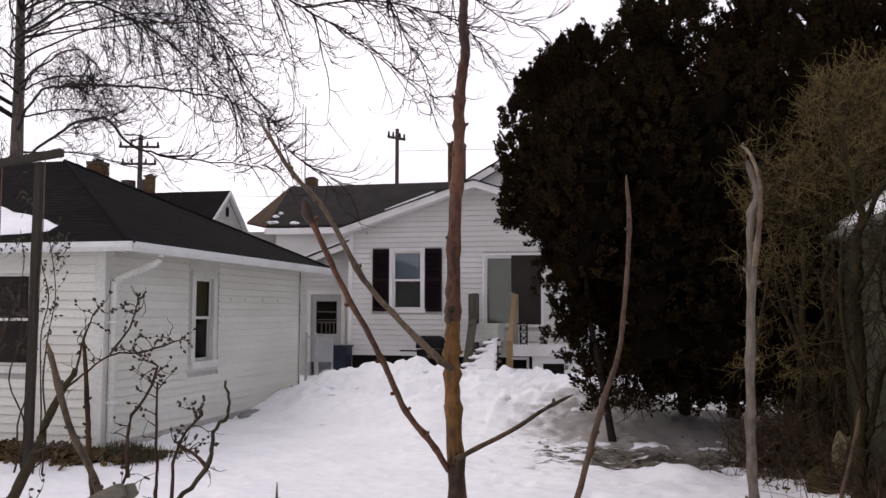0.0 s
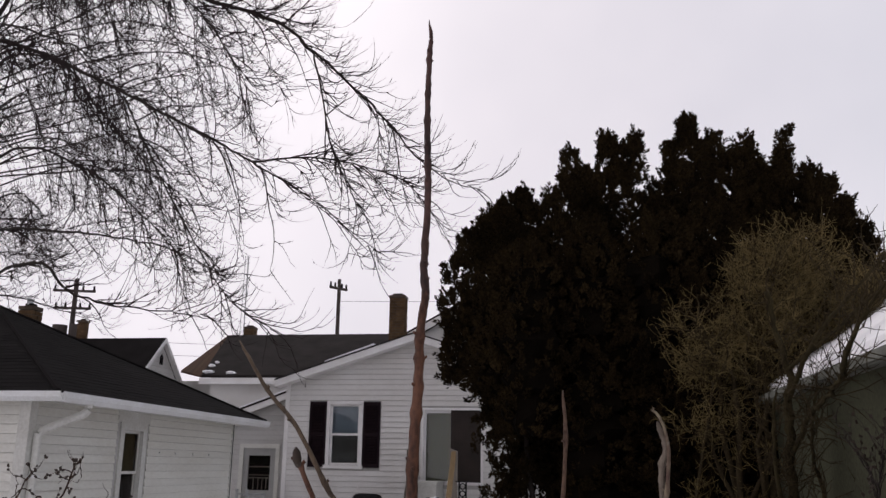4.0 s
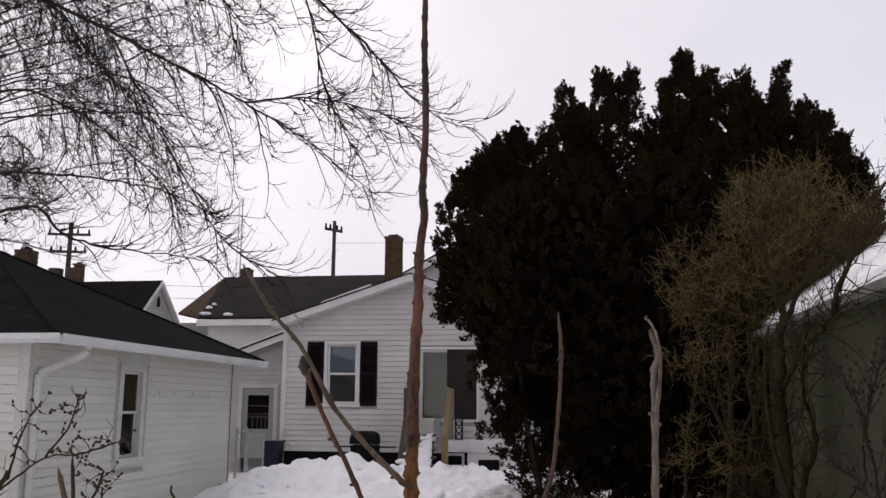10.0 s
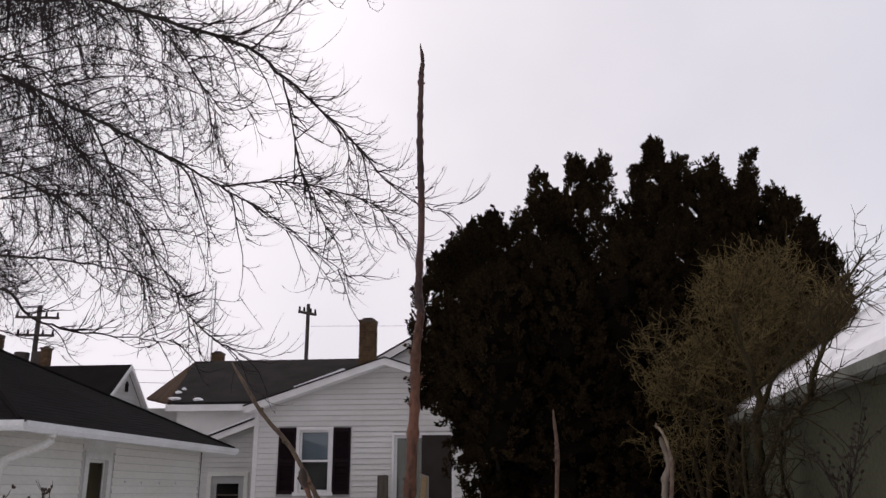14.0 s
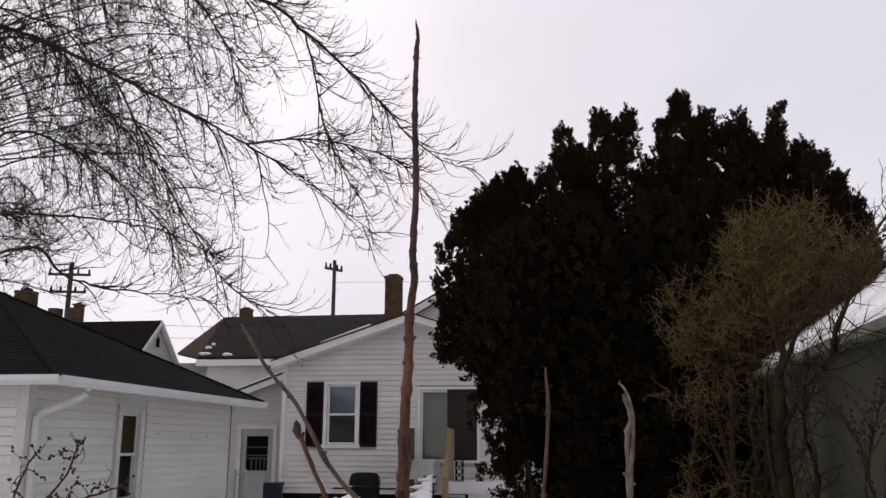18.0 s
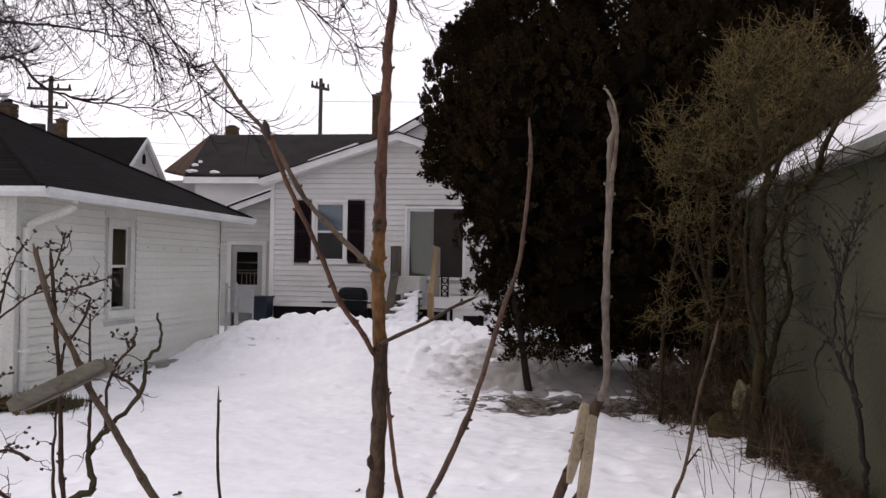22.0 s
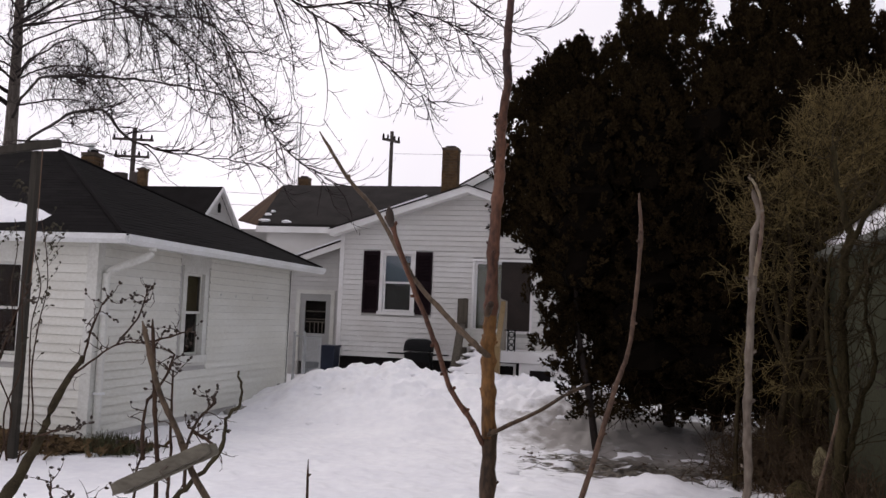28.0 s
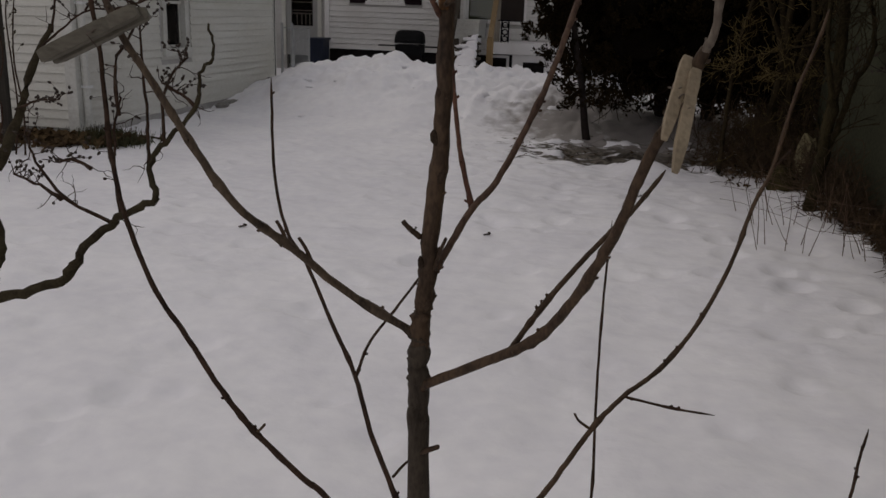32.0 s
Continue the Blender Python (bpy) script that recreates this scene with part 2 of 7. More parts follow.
M["bark_red"] = nmat("sapling_reddish_bark", (0.135, 0.064, 0.040), (0.034, 0.019, 0.015), 50, 420, 0.55, 0.5, 0.0008, stretch=(1, 1, 0.45), spec=0.12)
M["bark_mauve"] = nmat("mauve_grey_sapling_bark", (0.122, 0.076, 0.052), (0.036, 0.021, 0.016), 50, 420, 0.6, 0.5, 0.0008, stretch=(1, 1, 0.45), spec=0.12)
# purplish bark, darkened to paint the leader's backlit look against the sky
M["bark_purple"] = nmat("backlit_purplish_bark", (0.085, 0.042, 0.034), (0.022, 0.012, 0.011), 50, 420, 0.6, 0.5, 0.0008, stretch=(1, 1, 0.45))
M["bark_pale"] = nmat("dried_pale_bark", (0.22, 0.18, 0.118), (0.070, 0.040, 0.032), 70, 420, 0.75, 0.6, 0.0009, stretch=(1, 1, 0.4))
M["bark_ash"] = nmat("ash_grey_sapling_bark", (0.175, 0.145, 0.115), (0.055, 0.040, 0.032), 65, 420, 0.75, 0.6, 0.0009, stretch=(1, 1, 0.4), spec=0.12)
M["bark_dark"] = nmat("thin_dark_twig_bark", (0.066, 0.041, 0.028), (0.022, 0.015, 0.012), 60, 400, 0.7, 0.4, 0.0008, spec=0.04)
M["moss_bark"] = nmat("mossy_shrub_bark", (0.060, 0.050, 0.030), (0.026, 0.020, 0.014), 22, 200, 0.85, 0.7, 0.003, spec=0.04)
M["bud"] = nmat("dark_dried_bud", (0.050, 0.036, 0.026), (0.028, 0.020, 0.016), 40, 300, 0.7, 0.4, 0.001)
M["tree_bark"] = nmat("bare_tree_bark", (0.040, 0.032, 0.029), (0.018, 0.015, 0.014), 5, 60, 0.9, 0.5, 0.006, spec=0.04)
M["trunk_bark"] = nmat("grey_tree_trunk_bark", (0.17, 0.145, 0.125), (0.060, 0.050, 0.044), 5, 40, 0.9, 0.7, 0.02, stretch=(3, 3, 0.6), spec=0.04)
# near-black, the shade inside the evergreen put into the colour
M["core_shade"] = nmat("dark_core_shade", (0.006, 0.0045, 0.003), (0.003, 0.0022, 0.0016), 4, 40, 0.95, 0.3, 0.01, spec=0.02)
M["twig"] = nmat("bare_tree_twig", (0.032, 0.022, 0.022), (0.016, 0.012, 0.012), 5, 60, 0.85, 0.2, 0.003, spec=0.04)
M["olive_twig"] = nmat("olive_brown_twig", (0.170, 0.128, 0.054), (0.072, 0.053, 0.024), 3, 60, 0.85, 0.3, 0.003, spec=0.04)
M["brown_bark"] = nmat("rough_brown_bark", (0.046, 0.037, 0.018), (0.013, 0.010, 0.006), 9, 80, 0.9, 0.8, 0.012, stretch=(1, 1, 0.35), spec=0.04)
M["olive_bark"] = nmat("mossy_olive_bark", (0.054, 0.041, 0.022), (0.018, 0.013, 0.008), 7, 70, 0.9, 0.7, 0.01, spec=0.04)
M["dry_leaf"] = nmat("dark_olive_dried_leaf", (0.058, 0.050, 0.028), (0.026, 0.021, 0.014), 40, 300, 0.7, 0.4, 0.001)
M["conifer"] = nmat("dark_conifer_foliage", (0.029, 0.0195, 0.0088), (0.0058, 0.0041, 0.0024), 1.6, 30, 0.9, 0.2, 0.004, per_island=0.35, spec=0.02)
M["dry_brush"] = nmat("rusty_dry_brush", (0.088, 0.056, 0.029), (0.028, 0.019, 0.011), 4, 60, 0.9, 0.3, 0.003)
M["cane"] = nmat("reddish_cane", (0.14, 0.085, 0.055), (0.075, 0.046, 0.032), 10, 100, 0.8, 0.3, 0.002)
M["litter"] = nmat("brown_leaf_litter", (0.10, 0.066, 0.034), (0.040, 0.028, 0.017), 5, 45, 0.95, 0.6, 0.01, per_island=0.35, spec=0.04)
M["moss"] = nmat("green_moss", (0.068, 0.066, 0.030), (0.036, 0.034, 0.018), 8, 60, 0.95, 0.6, 0.01)
M["bluebin"] = nmat("dark_blue_plastic", (0.014, 0.020, 0.040), (0.009, 0.013, 0.026), 5, 50, 0.5, 0.1, 0.003)
M["pole"] = nmat("dark_utility_pole_wood", (0.060, 0.048, 0.042), (0.035, 0.028, 0.025), 2, 30, 0.9, 0.3, 0.005)
# grey that holds the shade on the wing's door
M["door"] = nmat("shaded_door", (0.33, 0.33, 0.32), (0.26, 0.26, 0.25), 2, 40, 0.6, 0.1, 0.003)


def snow_mat(name, dirty_shaded=False):
    m = nmat(name, (0.90, 0.89, 0.90), (0.80, 0.79, 0.82), 1.3, 9.0, 0.7, 0.55, 0.035)
    n, l = m.node_tree.nodes, m.node_tree.links
    b = n["Principled BSDF"]
    b.inputs["Subsurface Weight"].default_value = 0.0
    if not dirty_shaded:
        return m
    # bare earth, leaf litter and slush where the snow has melted under the evergreen
    at = n.new("ShaderNodeAttribute")
    at.attribute_name = "bare"
    nz = n.new("ShaderNodeTexNoise")
    nz.inputs["Scale"].default_value, nz.inputs["Detail"].default_value = 4.6, 9
    geo = n.new("ShaderNodeNewGeometry")
    mp = n.new("ShaderNodeMapping")
    mp.inputs["Scale"].default_value = (0.7, 1.9, 1)
    l.new(geo.outputs["Position"], mp.inputs["Vector"])
    l.new(mp.outputs[0], nz.inputs["Vector"])
    mu = n.new("ShaderNodeMath")
    mu.operation = "MULTIPLY_ADD"
    mu.inputs[1].default_value = 1.9
    l.new(nz.outputs["Fac"], mu.inputs[0])
    l.new(at.outputs["Fac"], mu.inputs[2])
    rp = n.new("ShaderNodeMapRange")
    rp.inputs["From Min"].default_value, rp.inputs["From Max"].default_value = 1.60, 1.80
    l.new(mu.outputs[0], rp.inputs["Value"])
    mx = n.new("ShaderNodeMix")
    mx.data_type = "RGBA"
    l.new(rp.outputs[0], mx.inputs["Factor"])
    src = b.inputs["Base Color"].links[0].from_socket
    l.new(src, mx.inputs["A"])
    er = n.new("ShaderNodeValToRGB")
    er.color_ramp.elements[0].position, er.color_ramp.elements[0].color = 0.36, (0.032, 0.026, 0.020, 1)
    er.color_ramp.elements[1].position, er.color_ramp.elements[1].color = 0.66, (0.19, 0.165, 0.135, 1)
    n2 = n.new("ShaderNodeTexNoise")
    n2.inputs["Scale"].default_value, n2.inputs["Detail"].default_value = 14, 5
    l.new(geo.outputs["Position"], n2.inputs["Vector"])
    l.new(n2.outputs["Fac"], er.inputs["Fac"])
    l.new(er.outputs[0], mx.inputs["B"])
    # needle and bark litter, plus the evergreen's shade painted into the snow colour
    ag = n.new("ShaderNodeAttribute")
    ag.attribute_name = "litter_shade"
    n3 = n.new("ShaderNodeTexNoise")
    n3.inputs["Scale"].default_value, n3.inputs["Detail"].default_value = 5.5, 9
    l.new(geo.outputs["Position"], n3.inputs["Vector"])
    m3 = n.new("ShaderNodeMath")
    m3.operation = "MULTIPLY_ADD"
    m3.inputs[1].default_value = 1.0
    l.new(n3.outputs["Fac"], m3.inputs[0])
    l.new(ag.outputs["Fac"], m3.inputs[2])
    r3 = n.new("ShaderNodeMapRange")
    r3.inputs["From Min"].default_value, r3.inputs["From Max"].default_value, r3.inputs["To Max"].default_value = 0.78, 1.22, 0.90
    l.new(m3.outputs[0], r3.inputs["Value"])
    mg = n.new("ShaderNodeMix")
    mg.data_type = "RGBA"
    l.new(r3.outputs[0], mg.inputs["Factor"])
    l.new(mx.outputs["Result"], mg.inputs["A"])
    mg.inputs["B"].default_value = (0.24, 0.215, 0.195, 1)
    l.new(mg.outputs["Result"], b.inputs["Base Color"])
    return m


M["snow"] = snow_mat("snow")
M["snow_ground"] = snow_mat("trodden_snow", True)


# ---- builders ----
class Acc:
    """Gathers vertices and faces of one mesh."""

    def __init__(self):
        self.v, self.f = [], []

    def face_set(self, verts, faces):
        o = len(self.v)
        self.v += [tuple(p) for p in verts]
        self.f += [tuple(i + o for i in q) for q in faces]

    def box(self, x0, x1, y0, y1, z0, z1):
        self.face_set([(x, y, z) for z in (z0, z1) for y in (y0, y1) for x in (x0, x1)],
                      [(0, 2, 3, 1), (4, 5, 7, 6), (0, 1, 5, 4), (2, 6, 7, 3), (0, 4, 6, 2), (1, 3, 7, 5)])

    def obox(self, m, sx, sy, sz):
        """A box of those sizes, centred on the pose m."""
        vs = [m @ Vector((x * sx / 2, y * sy / 2, z * sz / 2)) for z in (-1, 1) for y in (-1, 1) for x in (-1, 1)]
        self.face_set(vs, [(0, 2, 3, 1), (4, 5, 7, 6), (0, 1, 5, 4), (2, 6, 7, 3), (0, 4, 6, 2), (1, 3, 7, 5)])

    def prism(self, poly, d):
        """A flat polygon (3D points) pushed out by the vector d."""
        k = len(poly)
        vs = [Vector(p) for p in poly] + [Vector(p) + Vector(d) for p in poly]
        self.face_set(vs, [tuple(range(k))[::-1], tuple(range(k, 2 * k))] + [(i, (i + 1) % k, (i + 1) % k + k, i + k) for i in range(k)])

    def tube(self, pts, radii, sides=6, knob=0.0, rng=random):
        pts = [Vector(p) for p in pts]
        k = len(pts)
        if k < 2:
            return
        o = len(self.v)
        up = Vector((0.13, 0.21, 0.97))
        for i, p in enumerate(pts):
            d = (pts[min(i + 1, k - 1)] - pts[max(i - 1, 0)])
            d = d.normalized() if d.length > 1e-9 else Vector((0, 0, 1))
            a = d.cross(up)
            if a.length < 0.05:
                a = d.cross(Vector((1, 0, 0)))
            a.normalize()
            b = d.cross(a)
            r = radii[i] if not isinstance(radii, (int, float)) else radii
            for s in range(sides):
                w = 2 * math.pi * s / sides
                rr = r * (1 + (rng.uniform(-knob, knob) if knob else 0))
                self.v.append(tuple(p + rr * (math.cos(w) * a + math.sin(w) * b)))
        for i in range(k - 1):
            for s in range(sides):
                t = (s + 1) % sides
                self.f.append((o + i * sides + s, o + i * sides + t, o + (i + 1) * sides + t, o + (i + 1) * sides + s))
        self.f.append(tuple(o + s for s in range(sides))[::-1])
        self.f.append(tuple(o + (k - 1) * sides + s for s in range(sides)))

    def blob(self, c, rx, ry, rz, seg=8, rings=5, wob=0.0, rng=random):
        o = len(self.v)
        c = Vector(c)
        self.v.append(tuple(c + Vector((0, 0, -rz))))
        for i in range(1, rings):
            ph = math.pi * i / rings
            for s in range(seg):
                w = 2 * math.pi * s / seg
                k = 1 + (rng.uniform(-wob, wob) if wob else 0)
                self.v.append(tuple(c + Vector((rx * k * math.sin(ph) * math.cos(w), ry * k * math.sin(ph) * math.sin(w), -rz * k * math.cos(ph)))))
        self.v.append(tuple(c + Vector((0, 0, rz))))
        last = len(self.v) - 1
        for s in range(seg):
            t = (s + 1) % seg
            self.f.append((o, o + 1 + t, o + 1 + s))
            for i in range(rings - 2):
                q = o + 1 + i * seg
                self.f.append((q + s, q + t, q + seg + t, q + seg + s))
            q = o + 1 + (rings - 2) * seg
            self.f.append((q + s, q + t, last))


def thing(name, label, category, at=(0, 0, 0), group="", kind=""):
    ob = new(name)
    ob.location = at
    ob.empty_display_size = 0.1
    return tagged(ob, label, category, group, kind)


def part(name, acc, material, parent=None, label="", smooth=False):
    """Links what acc gathered as one mesh, in world coordinates, under a thing or a part."""
    me = bpy.data.meshes.new(name)
    me.from_pydata(acc.v, [], acc.f)
    me.materials.append(M[material] if isinstance(material, str) else material)
    me.update()
    if smooth:
        me.shade_smooth()
    ob = new(name, me)
    if parent is not None:
        ob.parent = parent
        if parent.type == "EMPTY":
            ob.matrix_parent_inverse = Matrix.Translation(-parent.location)
    if label:
        ob["label"] = label
    return ob


def smooth_path(pts, per=4):
    """A Catmull-Rom curve through the points."""
    p = [Vector(q) for q in pts]
    p = [2 * p[0] - p[1]] + p + [2 * p[-1] - p[-2]]
    out = []
    for i in range(1, len(p) - 2):
        for k in range(per):
            t = k / per
            out.append(0.5 * (2 * p[i] + (p[i + 1] - p[i - 1]) * t + (2 * p[i - 1] - 5 * p[i] + 4 * p[i + 1] - p[i + 2]) * t * t
                              + (3 * p[i] - p[i - 1] - 3 * p[i + 1] + p[i + 2]) * t ** 3))
    out.append(p[-2])
    return out


def unit3(v):
    return v.normalized() if v.length > 1e-9 else Vector((0, 0, 1))


def spread(a, b, n):
    return [a + (b - a) * i / (n - 1) for i in range(n)]


def lap_boards(parent, name, material, o, u, nrm, z0, z1, ends, gaps, step, slot=0.007):
    """Lapped boards, each an object, on a wall through o along u that faces nrm. ends(z): from and to along u. gaps: openings (u0, u1, z0, z1)."""
    o, u, nrm = Vector(o), Vector(u), Vector(nrm)
    z = z0
    while z < z1 - 0.01:
        # slot above each board shows the backing as a painted shadow line
        zt = min(z + step, z1) - slot
        (a0, b0), (a1, b1) = ends(z), ends(zt)
        cuts = sorted((g[0], g[1]) for g in gaps if g[2] < zt - 0.02 and g[3] > z + 0.02)
        spans, lo, lo_t = [], a0, a1
        for g0, g1 in cuts:
            if g0 > lo + 0.01:
                spans.append((lo, g0, lo_t, g0))
            lo = lo_t = max(lo, g1)
        if b0 > lo + 0.01:
            spans.append((lo, b0, lo_t, max(b1, lo_t)))
        for s0, e0, s1, e1 in spans:
            acc, vs = Acc(), []
            for a, b, zz, d in ((s0, e0, z, 0.0), (s0, e0, z, 0.024), (s1, e1, zt, 0.004), (s1, e1, zt, 0.0)):
                for w in (a, b):
                    q = o + u * w + nrm * d
                    vs.append((q.x, q.y, zz))
            acc.face_set(vs, [(0, 1, 3, 2), (2, 3, 5, 4), (4, 5, 7, 6), (6, 7, 1, 0), (0, 2, 4, 6), (1, 7, 5, 3)])
            part(name, acc, material, parent)
        z += step


# ---- ground ----
def smooth01(t):
    t = max(0.0, min(1.0, t))
    return t * t * (3 - 2 * t)


def ramp(x, xs, ys):
    return float(np.interp(x, xs, ys))


DENT_RNG = random.Random(11)
DENTS = [(DENT_RNG.uniform(-4.5, 2.0), DENT_RNG.uniform(1.8, 12.0), DENT_RNG.uniform(0.05, 0.10), DENT_RNG.uniform(0.015, 0.042)) for _ in range(230)]
for k in range(14):
    DENTS.append((-2.3 + 0.19 * k + 0.16 * (k % 2), 2.6 + 0.62 * k, 0.11, 0.045))
for k in range(12):
    DENTS.append((2.0 - 0.17 * k + 0.14 * (k % 2), 4.4 + 0.36 * k, 0.10, 0.05))
DENT_CELL = {}
for dent in DENTS:
    for i in range(-1, 2):
        for j in range(-1, 2):
            DENT_CELL.setdefault((math.floor(dent[0] / 0.4) + i, math.floor(dent[1] / 0.4) + j), []).append(dent)


def gz(x, y):
    """Height of the snow."""
    z = 0.05 * noise.noise(Vector((x * 0.35, y * 0.35, 1.3))) + 0.028 * noise.noise(Vector((x * 1.5, y * 1.5, 4.1))) + 0.020 * noise.noise(Vector((x * 3.3, y * 3.3, 3.3))) + 0.007 * noise.noise(Vector((x * 8.3, y * 8.3, 6.1)))
    top = ramp(x, (-7.0, -6.3, -5.6, -4.8, -4.1, -3.4, -2.9, -2.2, -1.5, -0.8, 0.0, 1.0, 2.4, 4.0), (0.15, 0.33, 0.6, 0.76, 0.86, 0.80, 0.70, 0.67, 0.68, 0.64, 0.50, 0.38, 0.26, 0.1))
    toe = ramp(x, (-7, -6, -3, -1.6, 0.5, 3), (13.6, 12.6, 11.2, 12.3, 12.3, 12.4))
    back = ramp(x, (-6.5, -2.0, 0.0), (15.2, 15.3, 14.3))
    if y < back:
        p = top * smooth01((y - toe) / (back - toe)) ** (1.0 if x < -2.2 else 0.75)
    else:
        low = min(top, 0.42)
        p = top + (low - top) * smooth01((y - back - 0.5) / 1.3)
    if y > 30 or abs(x) > 14:
        p *= max(0.0, 1 - max((y - 30) / 6, (abs(x) - 14) / 6))
    lump = p / 0.8 * (1.0 + 0.7 * smooth01((x + 2.6) / 0.8))
    z += p + lump * (0.16 * noise.noise(Vector((x * 1.9, y * 1.9, 7.7))) + 0.10 * noise.noise(Vector((x * 4.3, y * 4.3, 2.7))) + 0.055 * noise.noise(Vector((x * 9, y * 9, 5.1))))
    # bank of snow along the shed and a small drift before the bare patch
    z += 0.13 * math.exp(-((x - 0.42) / 0.34) ** 2 - ((y - 10.0) / 0.26) ** 2)
    z += 0.16 * smooth01((x - 1.5) / 1.0) * smooth01((y - 6.5) / 1.0) * smooth01((11.2 - y) / 2)
    g = litter_shade(x, y)
    if g > 0:
        z += g * (0.055 * noise.noise(Vector((x * 4.6, y * 4.6, 3.7))) + 0.035 * noise.noise(Vector((x * 9.5, y * 9.5, 6.3))))
    z += 0.022 * smooth01((y - 6) / 4) * noise.noise(Vector((x * 6.5, y * 6.5, 1.9)))
    b = bare(x, y)
    if b > 0:
        z += -0.07 * b + b * (0.07 * noise.noise(Vector((x * 3.1, y * 4.5, 9.1))) + 0.025 * noise.noise(Vector((x * 7.1, y * 9.0, 2.1))))
    if y < 13:
        for dx, dy, r, d in DENT_CELL.get((math.floor(x / 0.4), math.floor(y / 0.4)), ()):
            q = ((x - dx) ** 2 + (y - dy) ** 2) / (r * r)
            if q < 6:
                z += -d * math.exp(-q) + 0.3 * d * math.exp(-((q - 2.2) ** 2) * 1.5)
    return z


def litter_shade(x, y):
    """How far litter, and tree shade painted in with it, darken the snow round the evergreen."""
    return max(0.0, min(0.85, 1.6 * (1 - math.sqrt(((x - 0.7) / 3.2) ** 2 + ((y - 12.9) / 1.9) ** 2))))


def bare(x, y):
    """How far the snow has melted away."""
    a = 1 - math.sqrt(((x - 0.45) / 2.9) ** 2 + ((y - 11.15) / 1.75) ** 2)
    # dark earth colour under the evergreen, painted in place of the shade there
    a = max(a, 1 - math.sqrt(((x - 1.8) / 2.2) ** 2 + ((y - 13.9) / 0.8) ** 2))
    a -= 0.7 * math.exp(-((x - 0.42) / 0.40) ** 2 - ((y - 10.0) / 0.34) ** 2)
    c = 1.0 - math.sqrt(((x - 2.25) / 0.5) ** 2 + ((y - 8.6) / 3.4) ** 2)
    c = max(c, 1.3 - math.sqrt(((x - 3.6) / 1.3) ** 2 + ((y - 11.2) / 1.5) ** 2))
    return max(0.0, min(1.0, 1.5 * max(a, c)))


def axis(lo, hi, fine, outer):
    inner = list(np.arange(lo, hi + 1e-6, fine))
    return [-v for v in outer[::-1] if -v < lo] + inner + [v for v in outer if v > hi]


OUTER = (8, 9, 10.5, 12, 14, 17, 20, 24, 30, 40, 60, 100, 180, 320, 600)
gx, gy = axis(-7.2, 4.0, 0.045, OUTER), axis(-0.4, 18.6, 0.045, tuple(v for v in (1, 2, 4) ) + (19, 20, 21.5, 23, 26, 30, 40, 60, 100, 180, 320, 600))
gv = [(x, y, gz(x, y)) for y in gy for x in gx]
W = len(gx)
gf = [(j * W + i, j * W + i + 1, (j + 1) * W + i + 1, (j + 1) * W + i) for j in range(len(gy) - 1) for i in range(W - 1)]
gm = bpy.data.meshes.new("ground")
gm.from_pydata(gv, [], gf)
gm.materials.append(M["snow_ground"])
ba = gm.attributes.new("bare", "FLOAT", "POINT")
ba.data.foreach_set("value", [bare(x, y) for x, y, z in gv])
sa = gm.attributes.new("litter_shade", "FLOAT", "POINT")
sa.data.foreach_set("value", [litter_shade(x, y) for x, y, z in gv])
gm.shade_smooth()
ground = tagged(new("ground", gm), "trodden white snow heaped into a bank before the house", "snow", kind="structure")

# ---- the white house ----
HX0, HX1, HY, HP = -6.41, -0.56, 18.7, -3.485
house = thing("white_house", "low white vinyl-sided house with a shallow gable and dark shutters", "house", (HP, HY, 0.3))


WIN = (-5.44, -4.67, 1.75, 3.15)
SLI = (-3.29, -2.05, 1.42, 2.98)
acc = Acc()
for x0, x1, z0, z1 in ((HX0, WIN[0], 0.77, 3.52), (WIN[0], WIN[1], 0.77, WIN[2]), (WIN[0], WIN[1], WIN[3], 3.52), (WIN[1], SLI[0], 0.77, 3.52),
                       (SLI[0], SLI[1], 0.77, SLI[2]), (SLI[0], SLI[1], SLI[3], 3.52), (SLI[1], HX1, 0.77, 3.52)):
    acc.box(x0, x1, HY, HY + 0.14, z0, z1)
acc.prism([(HX0, HY, 3.52), (HX1, HY, 3.52), (HP, HY, 4.47)], (0, 0.14, 0))
acc.box(HX0, HX0 + 0.14, HY + 0.14, 25.0, 0.77, 3.52)
acc.box(HX1 - 0.14, HX1, HY + 0.14, 25.0, 0.77, 3.52)
acc.box(HX0, HX1, 25.0, 25.14, 0.2, 4.4)
part("wall", acc, "sheathing", house)
# shade below the siding, put into a near-black skirt
acc = Acc()
acc.box(HX0 + 0.06, HX1 - 0.06, HY + 0.06, 25.0, -0.2, 0.77)
part("foundation", acc, "dark", house, "foundation skirt, its shade painted dark")
acc = Acc()
acc.box(HX0 + 0.15, HX1 - 0.15, HY + 1.3, HY + 1.34, 0.8, 3.5)
acc.box(HX0 + 0.15, HX1 - 0.15, HY + 0.2, 20.0, 0.78, 0.82)
part("room_lining", acc, "room", house)


def house_ends(z):
    if z <= 3.52:
        return 0.0, HX1 - HX0
    k = (z - 3.52) / 0.95 * (HP - HX0)
    return k, max(HX1 - HX0 - k, k)


lap_boards(house, "siding_board", "siding", (HX0, HY, 0), (1, 0, 0), (0, -1, 0), 0.77, 4.45, house_ends,
           [(WIN[0] - 0.43 - HX0, WIN[1] + 0.43 - HX0, WIN[2], WIN[3]), (SLI[0] - 0.05 - HX0, SLI[1] + 0.05 - HX0, SLI[2], SLI[3] + 0.05)], 0.115)
